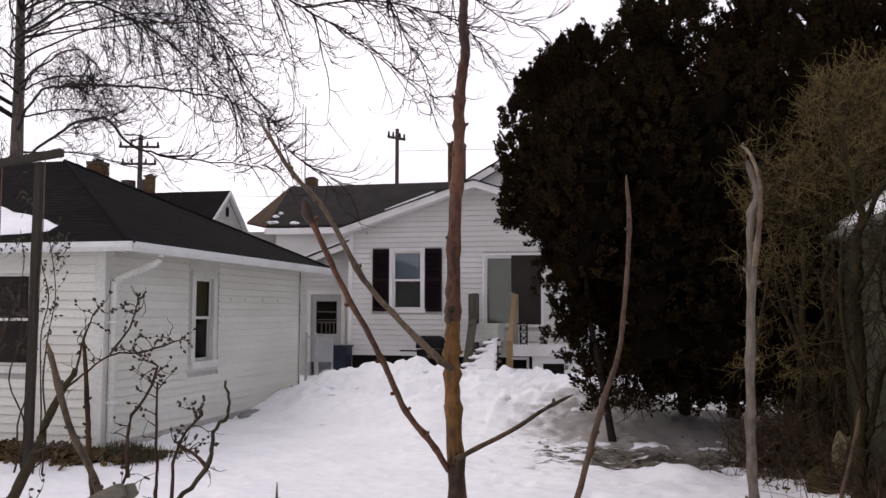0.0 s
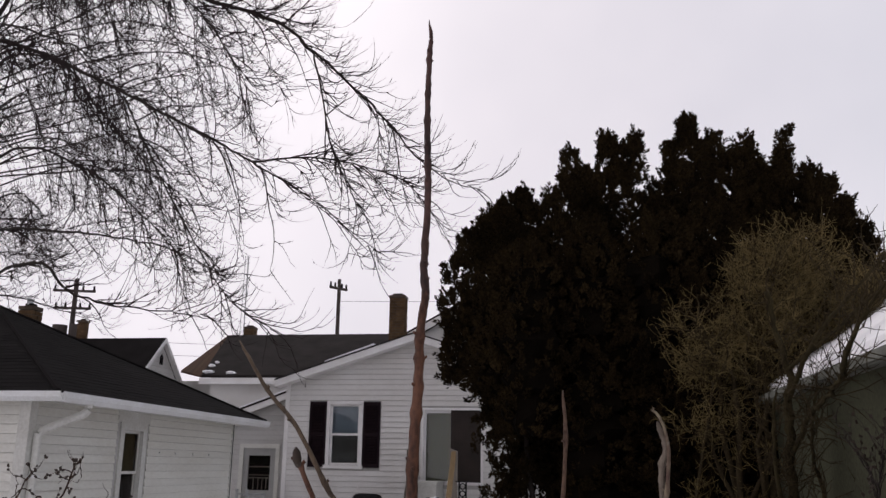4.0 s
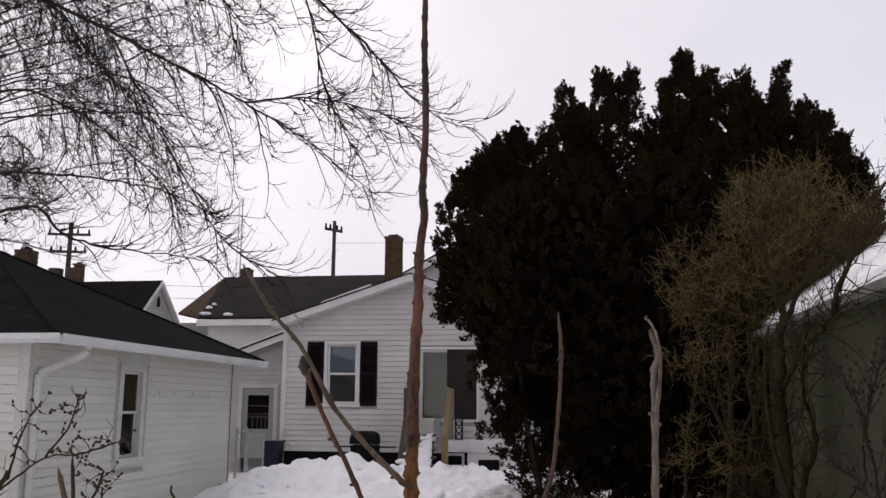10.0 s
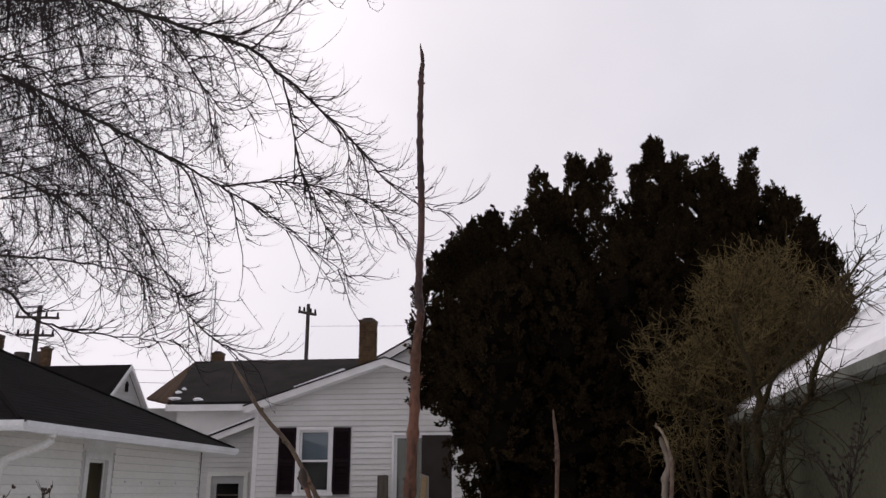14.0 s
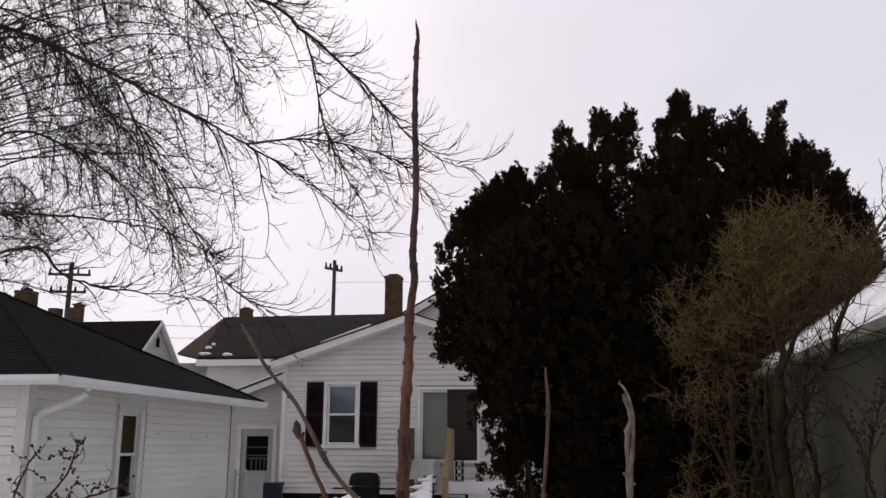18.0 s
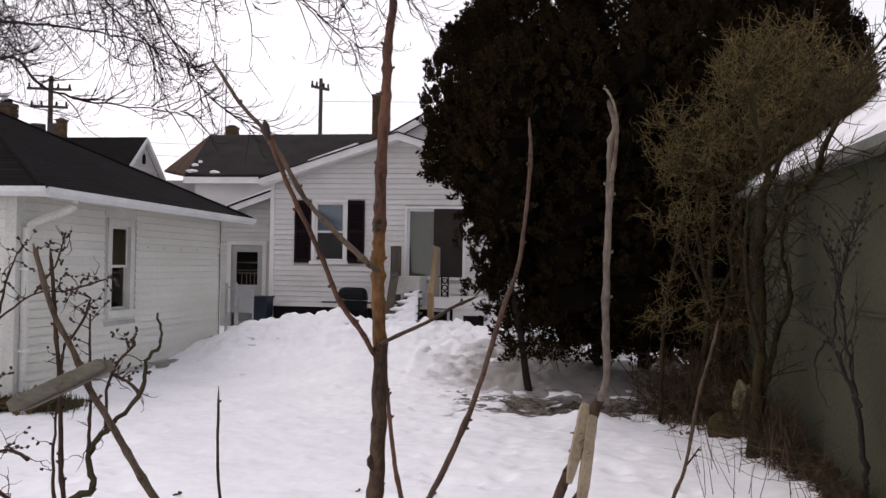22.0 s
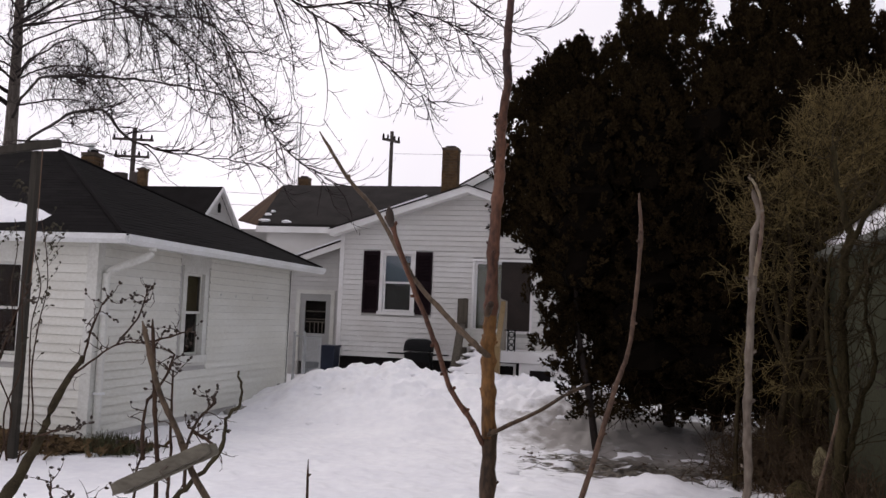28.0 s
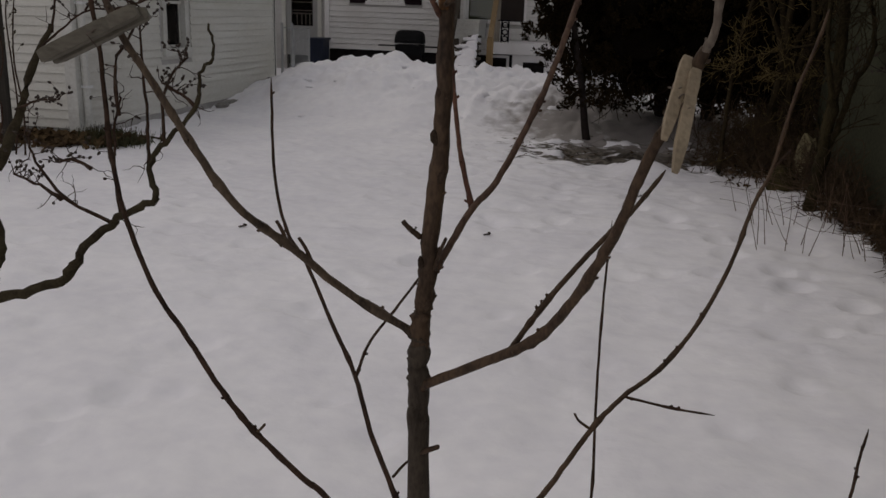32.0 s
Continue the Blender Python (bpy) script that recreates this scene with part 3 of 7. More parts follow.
# corner posts, rakes, roof
for x in (HX0 - 0.02, HX1 - 0.07):
    acc = Acc()
    acc.box(x, x + 0.09, HY - 0.03, HY + 0.05, 0.75, 3.55)
    part("corner_post", acc, "trim", house)
SL = (4.61 - 3.60) / (HP + 6.58)
for sgn in (-1, 1):
    xe = HP + sgn * 3.1
    e, p = Vector((xe, 18.35, 3.60)), Vector((HP, 18.35, 3.60 + SL * 3.1))
    acc = Acc()
    acc.prism([e, p, p - Vector((0, 0, 0.15)), e - Vector((0, 0, 0.15))], (0, 0.03, 0))
    part("rake_board", acc, "trim", house)
    acc = Acc()
    acc.prism([e + Vector((0, 0.03, -0.13)), p + Vector((0, 0.03, -0.13)), p + Vector((0, 0.37, -0.13)), e + Vector((0, 0.37, -0.13))], (0, 0, -0.015))
    part("soffit", acc, "trim", house)
    acc = Acc()
    acc.prism([e + Vector((-0.03 * sgn * -1, -0.02, 0.0)), p + Vector((0, -0.02, 0)), p + Vector((0, -0.02, 0.03)), e + Vector((0, -0.02, 0.03))], (0, 6.6, 0))
    part("roof", acc, "shingle_grey", house)
    acc = Acc()
    ax, bx = HP + sgn * 0.9, HP + sgn * 2.0
    acc.prism([(ax, 18.36, 3.635 + SL * (3.1 - 0.9)), (bx, 18.36, 3.635 + SL * 1.1), (bx, 18.36, 3.66 + SL * 1.1), (ax, 18.36, 3.68 + SL * (3.1 - 0.9))], (0, 4.0, 0))
    part("snow_strip", acc, "snow", house, "thin strip of snow on the roof edge")


def sash_window(parent, o, u, nrm, w, h, trim, rail=0.5, curtain="pane_tint", bar=0.045, sill=True, trim_mat="trim", depth=0.09, low="room", pane="glass"):
    """A double-hung window whose lower left corner is o, along u, facing nrm."""
    o, u, nrm, up = Vector(o), Vector(u), Vector(nrm), Vector((0, 0, 1))

    def slab(a, u0, u1, z0, z1, d0, d1):
        a.prism([o + u * u0 + up * z0 + nrm * d0, o + u * u1 + up * z0 + nrm * d0, o + u * u1 + up * z1 + nrm * d0, o + u * u0 + up * z1 + nrm * d0], nrm * (d1 - d0))

    a = Acc()
    slab(a, -trim, 0, -trim * 0.4, h + trim, -0.05, 0.03)
    slab(a, w, w + trim, -trim * 0.4, h + trim, -0.05, 0.03)
    slab(a, 0, w, h, h + trim, -0.05, 0.03)
    win = part("window", a, trim_mat, parent)
    if sill:
        a = Acc()
        slab(a, -trim - 0.03, w + trim + 0.03, -trim, -0.004, -0.06, 0.07)
        part("sill", a, trim_mat, win)
    for z0, z1, d in ((h * rail - bar / 2, h, -0.03), (0, h * rail + bar / 2, -0.055)):
        a = Acc()
        slab(a, 0, bar, z0, z1, d - 0.02, d)
        slab(a, w - bar, w, z0, z1, d - 0.02, d)
        slab(a, bar, w - bar, z0, z0 + bar, d - 0.02, d)
        slab(a, bar, w - bar, z1 - bar, z1, d - 0.02, d)
        part("sash", a, trim_mat, win)
        a = Acc()
        slab(a, bar, w - bar, z0 + bar, z1 - bar, d - 0.013, d - 0.009)
        g = part("pane", a, pane, win)
        g.visible_shadow = False
    # flat panels behind the glass; their tones stand in for reflections and dim rooms
    a = Acc()
    slab(a, 0.01, w - 0.01, h * rail + 0.02, h, -depth - 0.03, -depth - 0.02)
    part("pane_tint", a, curtain, win)
    a = Acc()
    slab(a, 0.01, w - 0.01, 0, h * rail + 0.02, -depth - 0.05, -depth - 0.04)
    part("curtain", a, low, win)
    return win


sash_window(house, (WIN[0] + 0.05, HY, WIN[2] + 0.05), (1, 0, 0), (0, -1, 0), WIN[1] - WIN[0] - 0.10, WIN[3] - WIN[2] - 0.10, 0.075)
for x0 in (WIN[0] - 0.41, WIN[1] + 0.035):
    acc = Acc()
    w = 0.375
    for a, b, c, d in ((x0, x0 + 0.045, 1.75, 3.15), (x0 + w - 0.045, x0 + w, 1.75, 3.15), (x0 + 0.045, x0 + w - 0.045, 1.75, 1.83), (x0 + 0.045, x0 + w - 0.045, 3.07, 3.15), (x0 + 0.045, x0 + w - 0.045, 2.42, 2.49)):
        acc.box(a, b, HY - 0.045, HY - 0.005, c, d)
    sh = part("shutter", acc, "shutter", house, "dark plum louvred shutter")
    z = 1.85
    acc = Acc()
    while z < 3.06:
        if not 2.39 < z < 2.5:
            acc.obox(pose(x0 + w / 2, HY - 0.022, z, 40), w - 0.092, 0.03, 0.006)
        z += 0.032
    acc.box(x0 + 0.045, x0 + w - 0.045, HY - 0.011, HY - 0.006, 1.83, 3.07)
    part("louvres", acc, "shutter", sh)

# sliding door: a curtained panel and a screened one
acc = Acc()
for a, b, c, d in ((SLI[0] - 0.05, SLI[0], SLI[2], SLI[3] + 0.05), (SLI[1], SLI[1] + 0.05, SLI[2], SLI[3] + 0.05), (SLI[0], SLI[1], SLI[3], SLI[3] + 0.05), (SLI[0], SLI[1], SLI[2], SLI[2] + 0.06)):
    acc.box(a, b, HY - 0.04, HY + 0.08, c, d)
sd = part("sliding_door", acc, "trim", house, "white-framed sliding glass door, half curtained and half screened")
mid = -2.68
for a, b, d, mt, nm in ((SLI[0], mid + 0.03, 0.02, "glass", "pane"), (mid - 0.02, SLI[1], -0.015, "screen", "door_screen")):
    acc = Acc()
    for q in ((a, a + 0.05, SLI[2] + 0.01, SLI[3]), (b - 0.05, b, SLI[2] + 0.01, SLI[3]), (a + 0.05, b - 0.05, SLI[3] - 0.06, SLI[3]), (a + 0.05, b - 0.05, SLI[2] + 0.01, SLI[2] + 0.08)):
        acc.box(q[0], q[1], HY + d, HY + d + 0.03, q[2], q[3])
    sash = part("door_panel", acc, "trim" if nm == "pane" else "screen", sd)
    acc = Acc()
    acc.box(a + 0.05, b - 0.05, HY + d + 0.012, HY + d + 0.016, SLI[2] + 0.08, SLI[3] - 0.06)
    part(nm, acc, mt, sd).visible_shadow = False
acc = Acc()
n = 26
for i in range(n):
    x = SLI[0] + 0.03 + i * (mid - SLI[0]) / n
    acc.box(x, x + (mid - SLI[0]) / n * 0.96, HY + 0.14 + (0.014 if i % 2 else 0), HY + 0.15 + (0.014 if i % 2 else 0), SLI[2] + 0.02, SLI[3] - 0.02)
part("curtain", acc, "curtain", sd, "grey-green vertical blinds")

# back part of the house: higher gable, tall chimney
back = thing("rear_house", "taller white house wing with a steep gable behind the low roof", "house", (-1.2, 24.2, 0.0))
acc = Acc()
acc.box(-5.2, 2.8, 24.2, 24.34, 0, 4.6)
acc.prism([(-6.0, 24.2, 4.6), (3.6, 24.2, 4.6), (-1.2, 24.2, 7.25)], (0, 0.14, 0))
part("wall", acc, "siding", back)
lap_boards(back, "siding_board", "siding", (-6.0, 24.2, 0), (1, 0, 0), (0, -1, 0), 4.62, 7.2, lambda z: ((z - 4.6) / 0.552, 9.6 - (z - 4.6) / 0.552), [], 0.13)
for sgn in (-1, 1):
    e, p = Vector((-1.2 + sgn * 5.2, 23.9, 4.55)), Vector((-1.2, 23.9, 4.55 + 5.2 * 0.552))
    acc = Acc()
    acc.prism([e, p, p - Vector((0, 0, 0.2)), e - Vector((0, 0, 0.2))], (0, 0.04, 0))
    part("rake_board", acc, "trim", back)
    acc = Acc()
    acc.prism([e, p, p + Vector((0, 0, 0.06)), e + Vector((0, 0, 0.06))], (0, 10.0, 0))
    part("roof", acc, "shingle_grey", back)
acc = Acc()
acc.box(-3.74, -3.5, 24.17, 24.2, 5.25, 5.55)
part("vent", acc, "dark", back)


def chimney(name, label, x, y, z0, z1, w, cap=0.05, rng=random.Random(4)):
    """A chimney of single bricks round a mortar core."""
    ch = thing(name, label, "chimney", (x, y, z0))
    a = Acc()
    a.box(x - w / 2 + 0.012, x + w / 2 - 0.012, y - w / 2 + 0.012, y + w / 2 - 0.012, z0 - 1.2, z1 - 0.01)
    part("core", a, "mortar", ch)
    rows = max(2, int((z1 - z0) / 0.08))
    k = max(2, round(w / 0.21))
    for r in range(rows):
        zz = z0 + r * (z1 - z0) / rows
        for side in range(2):
            sh = 0.5 if (r + side) % 2 else 0.0
            for i in range(k + (1 if sh else 0)):
                lo, hi = max(0, (i - sh) / k), min(1, (i + 1 - sh) / k)
                if hi - lo < 0.05:
                    continue
                a, j = Acc(), rng.uniform(-0.004, 0.004)
                if side == 0:
                    a.box(x - w / 2 + lo * w + 0.005, x - w / 2 + hi * w - 0.005, y - w / 2 + j, y - w / 2 + 0.05, zz, zz + 0.068)
                else:
                    a.box(x + w / 2 - 0.05, x + w / 2 + j, y - w / 2 + lo * w + 0.005, y - w / 2 + hi * w - 0.005, zz, zz + 0.068)
                part("brick", a, "brick", ch)
    a = Acc()
    a.box(x - w / 2 - cap, x + w / 2 + cap, y - w / 2 - cap, y + w / 2 + cap, z1, z1 + 0.07)
    part("cap", a, "mortar", ch)
    a = Acc()
    a.box(x - w / 2 + 0.08, x + w / 2 - 0.08, y - w / 2 + 0.08, y + w / 2 - 0.08, z1 + 0.07, z1 + 0.13)
    part("flue", a, "dark", ch)
    return ch


chimney("brick_chimney", "tall weathered brown brick chimney above the low roof", -5.0, 23.7, 4.6, 6.42, 0.44, 0.012)
chimney("brick_chimney", "short brick chimney on the dark far roof", -13.1, 33.0, 5.9, 7.08, 0.42, 0.015)
gc = chimney("brick_chimney", "squat ochre brick chimney with a metal flue cap on the outbuilding", -10.22, 14.75, 3.6, 4.56, 0.31, 0.0)
acc = Acc()
acc.tube([(-10.24, 14.72, 4.66), (-10.24, 14.72, 4.74)], 0.05, 10)
acc.blob((-10.24, 14.72, 4.77), 0.085, 0.085, 0.025, 10, 5)
part("flue_cap", acc, "steel", gc, "small round metal flue cap")
chimney("brick_chimney", "brick chimney on the neighbouring roof ridge", -18.62, 30.0, 5.7, 6.92, 0.30, 0.03)

# dark-roofed house behind
far = thing("dark_roofed_house", "white house with a long dark shingle roof and snow patches", "house", (-9, 30, 0))
acc = Acc()
acc.box(-11.6, -3.0, 26.2, 33.8, 0, 4.45)
acc.box(-14.7, -11.6, 30.5, 33.0, 0, 4.75)
part("wall", acc, "siding", far)
acc = Acc()
FR, FC, FB = (-12.75, 30, 6.30), (-11.75, 25.8, 4.40), (-16.05, 33.2, 5.35)
acc.prism([(-2.9, 25.8, 4.40), (-2.9, 30, 6.30), FR, FC], (0, 0, 0.08))
acc.prism([(-2.9, 30, 6.30), (-2.9, 34.2, 4.40), FB, FR], (0, 0, 0.08))
rf = part("roof", acc, "shingle_grey", far)
acc = Acc()
acc.prism([FC, FR, FB], (0, 0, 0.078))
part("hip", acc, "shingle_brown", rf, "brown shingled hip end")
acc = Acc()
acc.box(-11.8, -2.9, 25.76, 25.8, 4.20, 4.39)
part("fascia", acc, "trim", far)
SNOW_RNG = random.Random(8)
for x, y, s in ((-11.62, 26.05, 0.20), (-11.78, 26.65, 0.12), (-11.74, 26.95, 0.09), (-10.85, 25.98, 0.17)):
    acc = Acc()
    acc.blob((x, y, 4.48 + (y - 25.8) * 0.452), s, s * 0.8, 0.07, 9, 5, 0.25, SNOW_RNG)
    part("snow_patch", acc, "snow", far, "small patch of snow")

# neighbouring house with its gable end towards the yard
nb = thing("gabled_house", "white neighbouring house with a dark roof and a gable end", "house", (-15.2, 30, 0))
acc = Acc()
NY, NZ, NK = 29.43, 6.02, 0.92
acc.box(-25, -15.05, 26.7, 32.2, 0, NZ - NK * 2.75)
acc.prism([(-15.05, NY - 2.75, NZ - NK * 2.75), (-15.05, NY + 2.75, NZ - NK * 2.75), (-15.05, NY, NZ)], (-9.9, 0, 0))
part("wall", acc, "siding", nb)
lap_boards(nb, "siding_board", "siding", (-15.05, NY - 2.75, 0), (0, 1, 0), (1, 0, 0), 2.6, NZ - 0.04, lambda z: (0.0, 5.5) if z < NZ - NK * 2.75 else ((z - NZ) / NK + 2.75, max(2.75 - (z - NZ) / NK, 2.75 + (z - NZ) / NK)), [], 0.17)
for sgn in (-1, 1):
    y, z = NY + sgn * 3.1, NZ - NK * 3.1
    acc = Acc()
    acc.prism([(-14.9, NY, NZ + 0.20), (-14.9, y, z + 0.20), (-14.9, y, z + 0.12), (-14.9, NY, NZ + 0.12)], (-10.4, 0, 0))
    part("roof", acc, "shingle", nb)
    acc = Acc()
    acc.prism([(-14.9, NY, NZ + 0.119), (-14.9, y, z + 0.119), (-14.9, y, z + 0.03), (-14.9, NY, NZ + 0.03)], (-0.13, 0, 0))
    part("soffit", acc, "trim", nb)
    acc = Acc()
    acc.prism([(-14.9, NY, NZ + 0.19), (-14.9, y, z + 0.19), (-14.9, y, z + 0.01), (-14.9, NY, NZ + 0.01)], (0.03, 0, 0))
    part("rake_board", acc, "trim", nb)
acc = Acc()
acc.prism([(-15.02, NY - 0.10, NZ - 0.78), (-15.02, NY + 0.10, NZ - 0.78), (-15.02, NY + 0.10, NZ - 0.50), (-15.02, NY, NZ - 0.40), (-15.02, NY - 0.10, NZ - 0.50)], (0.03, 0, 0))
part("vent", acc, "dark", nb)

# side wing of the white house with its door
wing = thing("side_wing", "white lean-to wing with a narrow back door", "building", (-7.4, 20.2, 0.3))
ED = (-7.93, -7.13, 0.55, 2.16)
acc = Acc()
acc.box(-8.6, ED[0], 20.2, 20.34, 0, 2.74)
acc.box(ED[1], HX0, 20.2, 20.34, 0, 2.74)
acc.box(ED[0], ED[1], 20.2, 20.34, ED[3], 2.74)
acc.prism([(-8.6, 20.2, 2.74), (HX0, 20.2, 2.74), (HX0, 20.2, 3.50), (-8.6, 20.2, 2.75)], (0, 0.14, 0))
acc.box(-8.6, -8.46, 20.34, 25, 0, 2.72)
part("wall", acc, "sheathing", wing)
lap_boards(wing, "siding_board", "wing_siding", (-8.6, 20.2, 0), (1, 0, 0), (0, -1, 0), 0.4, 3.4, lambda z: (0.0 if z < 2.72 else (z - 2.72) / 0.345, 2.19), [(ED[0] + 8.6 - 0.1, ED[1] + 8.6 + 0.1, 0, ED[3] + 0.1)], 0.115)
acc = Acc()
acc.prism([(-8.75, 19.95, 2.63), (HX0, 19.95, 3.47), (HX0, 19.95, 3.62), (-8.75, 19.95, 2.77)], (0, 0.04, 0))
part("rake_board", acc, "trim", wing)
acc = Acc()
acc.prism([(-8.75, 19.93, 2.77), (HX0, 19.93, 3.62), (HX0, 19.93, 3.66), (-8.75, 19.93, 2.81)], (0, 5, 0))
part("roof", acc, "shingle_grey", wing)
acc = Acc()
acc.prism([(-8.6, 19.95, 2.875), (HX0, 19.95, 3.67), (HX0, 19.95, 3.71), (-8.6, 19.95, 2.905)], (0, 3.5, 0))
part("roof_snow", acc, "snow", wing, "thin layer of snow")
acc = Acc()
for a, b, c, d in ((ED[0] - 0.1, ED[0], 0.5, ED[3] + 0.1), (ED[1], ED[1] + 0.1, 0.5, ED[3] + 0.1), (ED[0], ED[1], ED[3], ED[3] + 0.1)):
    acc.box(a, b, 20.16, 20.3, c, d)
# duller trim on this frame stands in for the shade on it
bd = part("back_door", acc, "old_trim", wing, "back door with a barred window, greyed for its shade")
acc = Acc()
for a, b, c, d in ((ED[0], ED[0] + 0.13, 0.5, 2.16), (ED[1] - 0.13, ED[1], 0.5, 2.16), (ED[0] + 0.13, ED[1] - 0.13, 0.5, 1.19), (ED[0] + 0.13, ED[1] - 0.13, 1.99, 2.16)):
    acc.box(a, b, 20.2, 20.24, c, d)
part("door_leaf", acc, "door", bd)
acc = Acc()
acc.box(ED[0] + 0.13, ED[1] - 0.13, 20.225, 20.228, 1.19, 1.99)
part("pane", acc, "dark_glass", bd).visible_shadow = False
acc = Acc()
acc.box(ED[0], ED[1], 20.32, 20.33, 0.5, 2.16)
part("door_backing", acc, "dark", bd)
for z, w in ((1.46, 0.025), (1.53, 0.018), (1.72, 0.022)):
    acc = Acc()
    acc.box(ED[0] + 0.13, ED[1] - 0.13, 20.235, 20.25, z, z + w)
    part("window_bar", acc, "old_trim", bd)
for x in (-7.68, -7.56, -7.46, -7.36):
    acc = Acc()
    acc.box(x, x + 0.018, 20.235, 20.25, 1.21, 1.46)
    part("window_bar", acc, "old_trim", bd)
acc = Acc()
acc.blob((ED[0] + 0.07, 20.17, 1.08), 0.03, 0.03, 0.03, 8, 5)
part("door_knob", acc, "steel", bd)

# ---- outbuilding with hipped dark roof ----
GX, GY0, GY1, GE = -6.48, 9.65, 15.94, 2.52
gar = thing("white_outbuilding", "white clapboard outbuilding with a dark hipped roof and gutters", "building", (-9, 12.8, 0))
GW = (11.83, 12.48, 0.95, 2.30)
FW = (-9.0, -7.50, 1.00, 2.28)
acc = Acc()
for y0, y1, z0, z1 in ((GY0, GW[0], -0.2, GE), (GW[0], GW[1], -0.2, GW[2]), (GW[0], GW[1], GW[3], GE), (GW[1], GY1, -0.2, GE)):
    acc.box(GX - 0.14, GX, y0, y1, z0, z1)
for x0, x1, z0, z1 in ((-18, FW[0], -0.2, GE), (FW[0], FW[1], -0.2, FW[2]), (FW[0], FW[1], FW[3], GE), (FW[1], GX - 0.14, -0.2, GE)):
    acc.box(x0, x1, GY0, GY0 + 0.14, z0, z1)
acc.box(-18, GX - 0.14, GY1 - 0.14, GY1, -0.2, GE)
part("wall", acc, "sheathing", gar)
acc = Acc()
acc.box(-17.8, GX - 0.2, GY0 + 0.9, GY0 + 0.94, 0, GE)
acc.box(GX - 1.2, GX - 1.16, GY0 + 1.0, GY1 - 0.2, 0, GE)
part("room_lining", acc, "room", gar)
lap_boards(gar, "clapboard", "old_siding", (GX, GY0, 0), (0, 1, 0), (1, 0, 0), 0.10, GE, lambda z: (0.12, GY1 - GY0 - 0.09), [(GW[0] - GY0 - 0.14, GW[1] - GY0 + 0.14, GW[2] - 0.1, GE)], 0.112, 0.004)
lap_boards(gar, "clapboard", "old_siding", (-14.0, GY0, 0), (1, 0, 0), (0, -1, 0), 0.10, GE, lambda z: (0.0, GX + 14.0 - 0.12), [(FW[0] + 14 - 0.1, FW[1] + 14 + 0.1, FW[2] - 0.1, GE)], 0.112, 0.004)
acc = Acc()
acc.box(GX - 0.12, GX + 0.025, GY0 - 0.025, GY0 + 0.12, 0.02, GE)
part("corner_board", acc, "old_trim", gar)
acc = Acc()
acc.box(GX - 0.06, GX + 0.025, GY1 - 0.09, GY1 + 0.02, 0.02, GE)
part("corner_board", acc, "old_trim", gar)
# thin dark strip laid on the far corner board
acc = Acc()
acc.box(GX + 0.025, GX + 0.029, GY1 - 0.06, GY1 - 0.03, 0.02, GE)
part("corner_seam", acc, "dark", gar, "thin dark strip along the corner board")
acc = Acc()
acc.box(GX + 0.001, GX + 0.02, GW[0] - 0.14, GW[1] + 0.14, GW[3] + 0.06, GE)
part("head_board", acc, "old_trim", gar)
acc = Acc()
acc.box(GX + 0.001, GX + 0.018, GW[0] - 0.14, GW[1] + 0.14, GW[2] - 0.11, GW[2] - 0.0)
part("apron", acc, "old_trim", gar)
acc = Acc()
acc.box(FW[0] - 0.1, FW[1] + 0.1, GY0 - 0.02, GY0 - 0.001, FW[3] + 0.04, GE)
part("head_board", acc, "old_trim", gar)
sash_window(gar, (GX, GW[0] + 0.05, GW[2] + 0.05), (0, 1, 0), (1, 0, 0), GW[1] - GW[0] - 0.1, GW[3] - GW[2] - 0.1, 0.11, 0.52, "curtain", 0.04, True, "old_trim", 0.07, "room", "dark_glass")
sash_window(gar, (FW[0] + 0.05, GY0, FW[2] + 0.05), (1, 0, 0), (0, -1, 0), FW[1] - FW[0] - 0.1, FW[3] - FW[2] - 0.1, 0.09, 0.5, "dark_panel", 0.035, True, "old_trim", 0.07, "dark_panel", "dark_glass")
# soffit, gutter, roof planes
EX, EY, EZ, EF = -5.97, 9.38, 2.60, 16.30
PX, PY, PZ = -9.52, 12.84, 4.30
acc = Acc()
acc.box(GX - 0.1, EX, EY, 16.28, 2.515, 2.53)
acc.box(-18.2, GX - 0.1, EY, GY0 + 0.1, 2.515, 2.53)
part("soffit", acc, "old_trim", gar)
for k in range(2):
    acc = Acc()
    prof = [(0.0, 0.0), (0.02, -0.10), (0.075, -0.10), (0.115, -0.05), (0.12, 0.015), (0.105, 0.015), (0.10, -0.04), (0.07, -0.085), (0.03, -0.085), (0.012, 0.0)]
    if k == 0:
        acc.prism([(EX + a - 0.03, EY - 0.0, EZ + b - 0.02) for a, b in prof], (0, 16.3 - EY, 0))
    else:
        acc.prism([(EX + 0.09, EY - a + 0.03, EZ + b - 0.02) for a, b in prof], (-12.3, 0, 0))
    part("gutter", acc, "gutter", gar, "white gutter under the roof edge")
near_c, far_c, peak, ridge_end = Vector((EX, EY, EZ)), Vector((EX, EF, EZ)), Vector((PX, PY, PZ)), Vector((-18.2, PY, PZ))
acc = Acc()
for q in ([near_c, far_c, peak], [near_c, peak, ridge_end, Vector((-18.2, EY, EZ))], [far_c, Vector((-18.2, EF, EZ)), ridge_end, peak]):
    acc.prism([p + Vector((0, 0, -0.06)) for p in q], (0, 0, 0.06))
gr = part("roof", acc, "shingle", gar, "dark asphalt shingle hipped roof")
acc = Acc()
rng = random.Random(6)
ROWS = 30
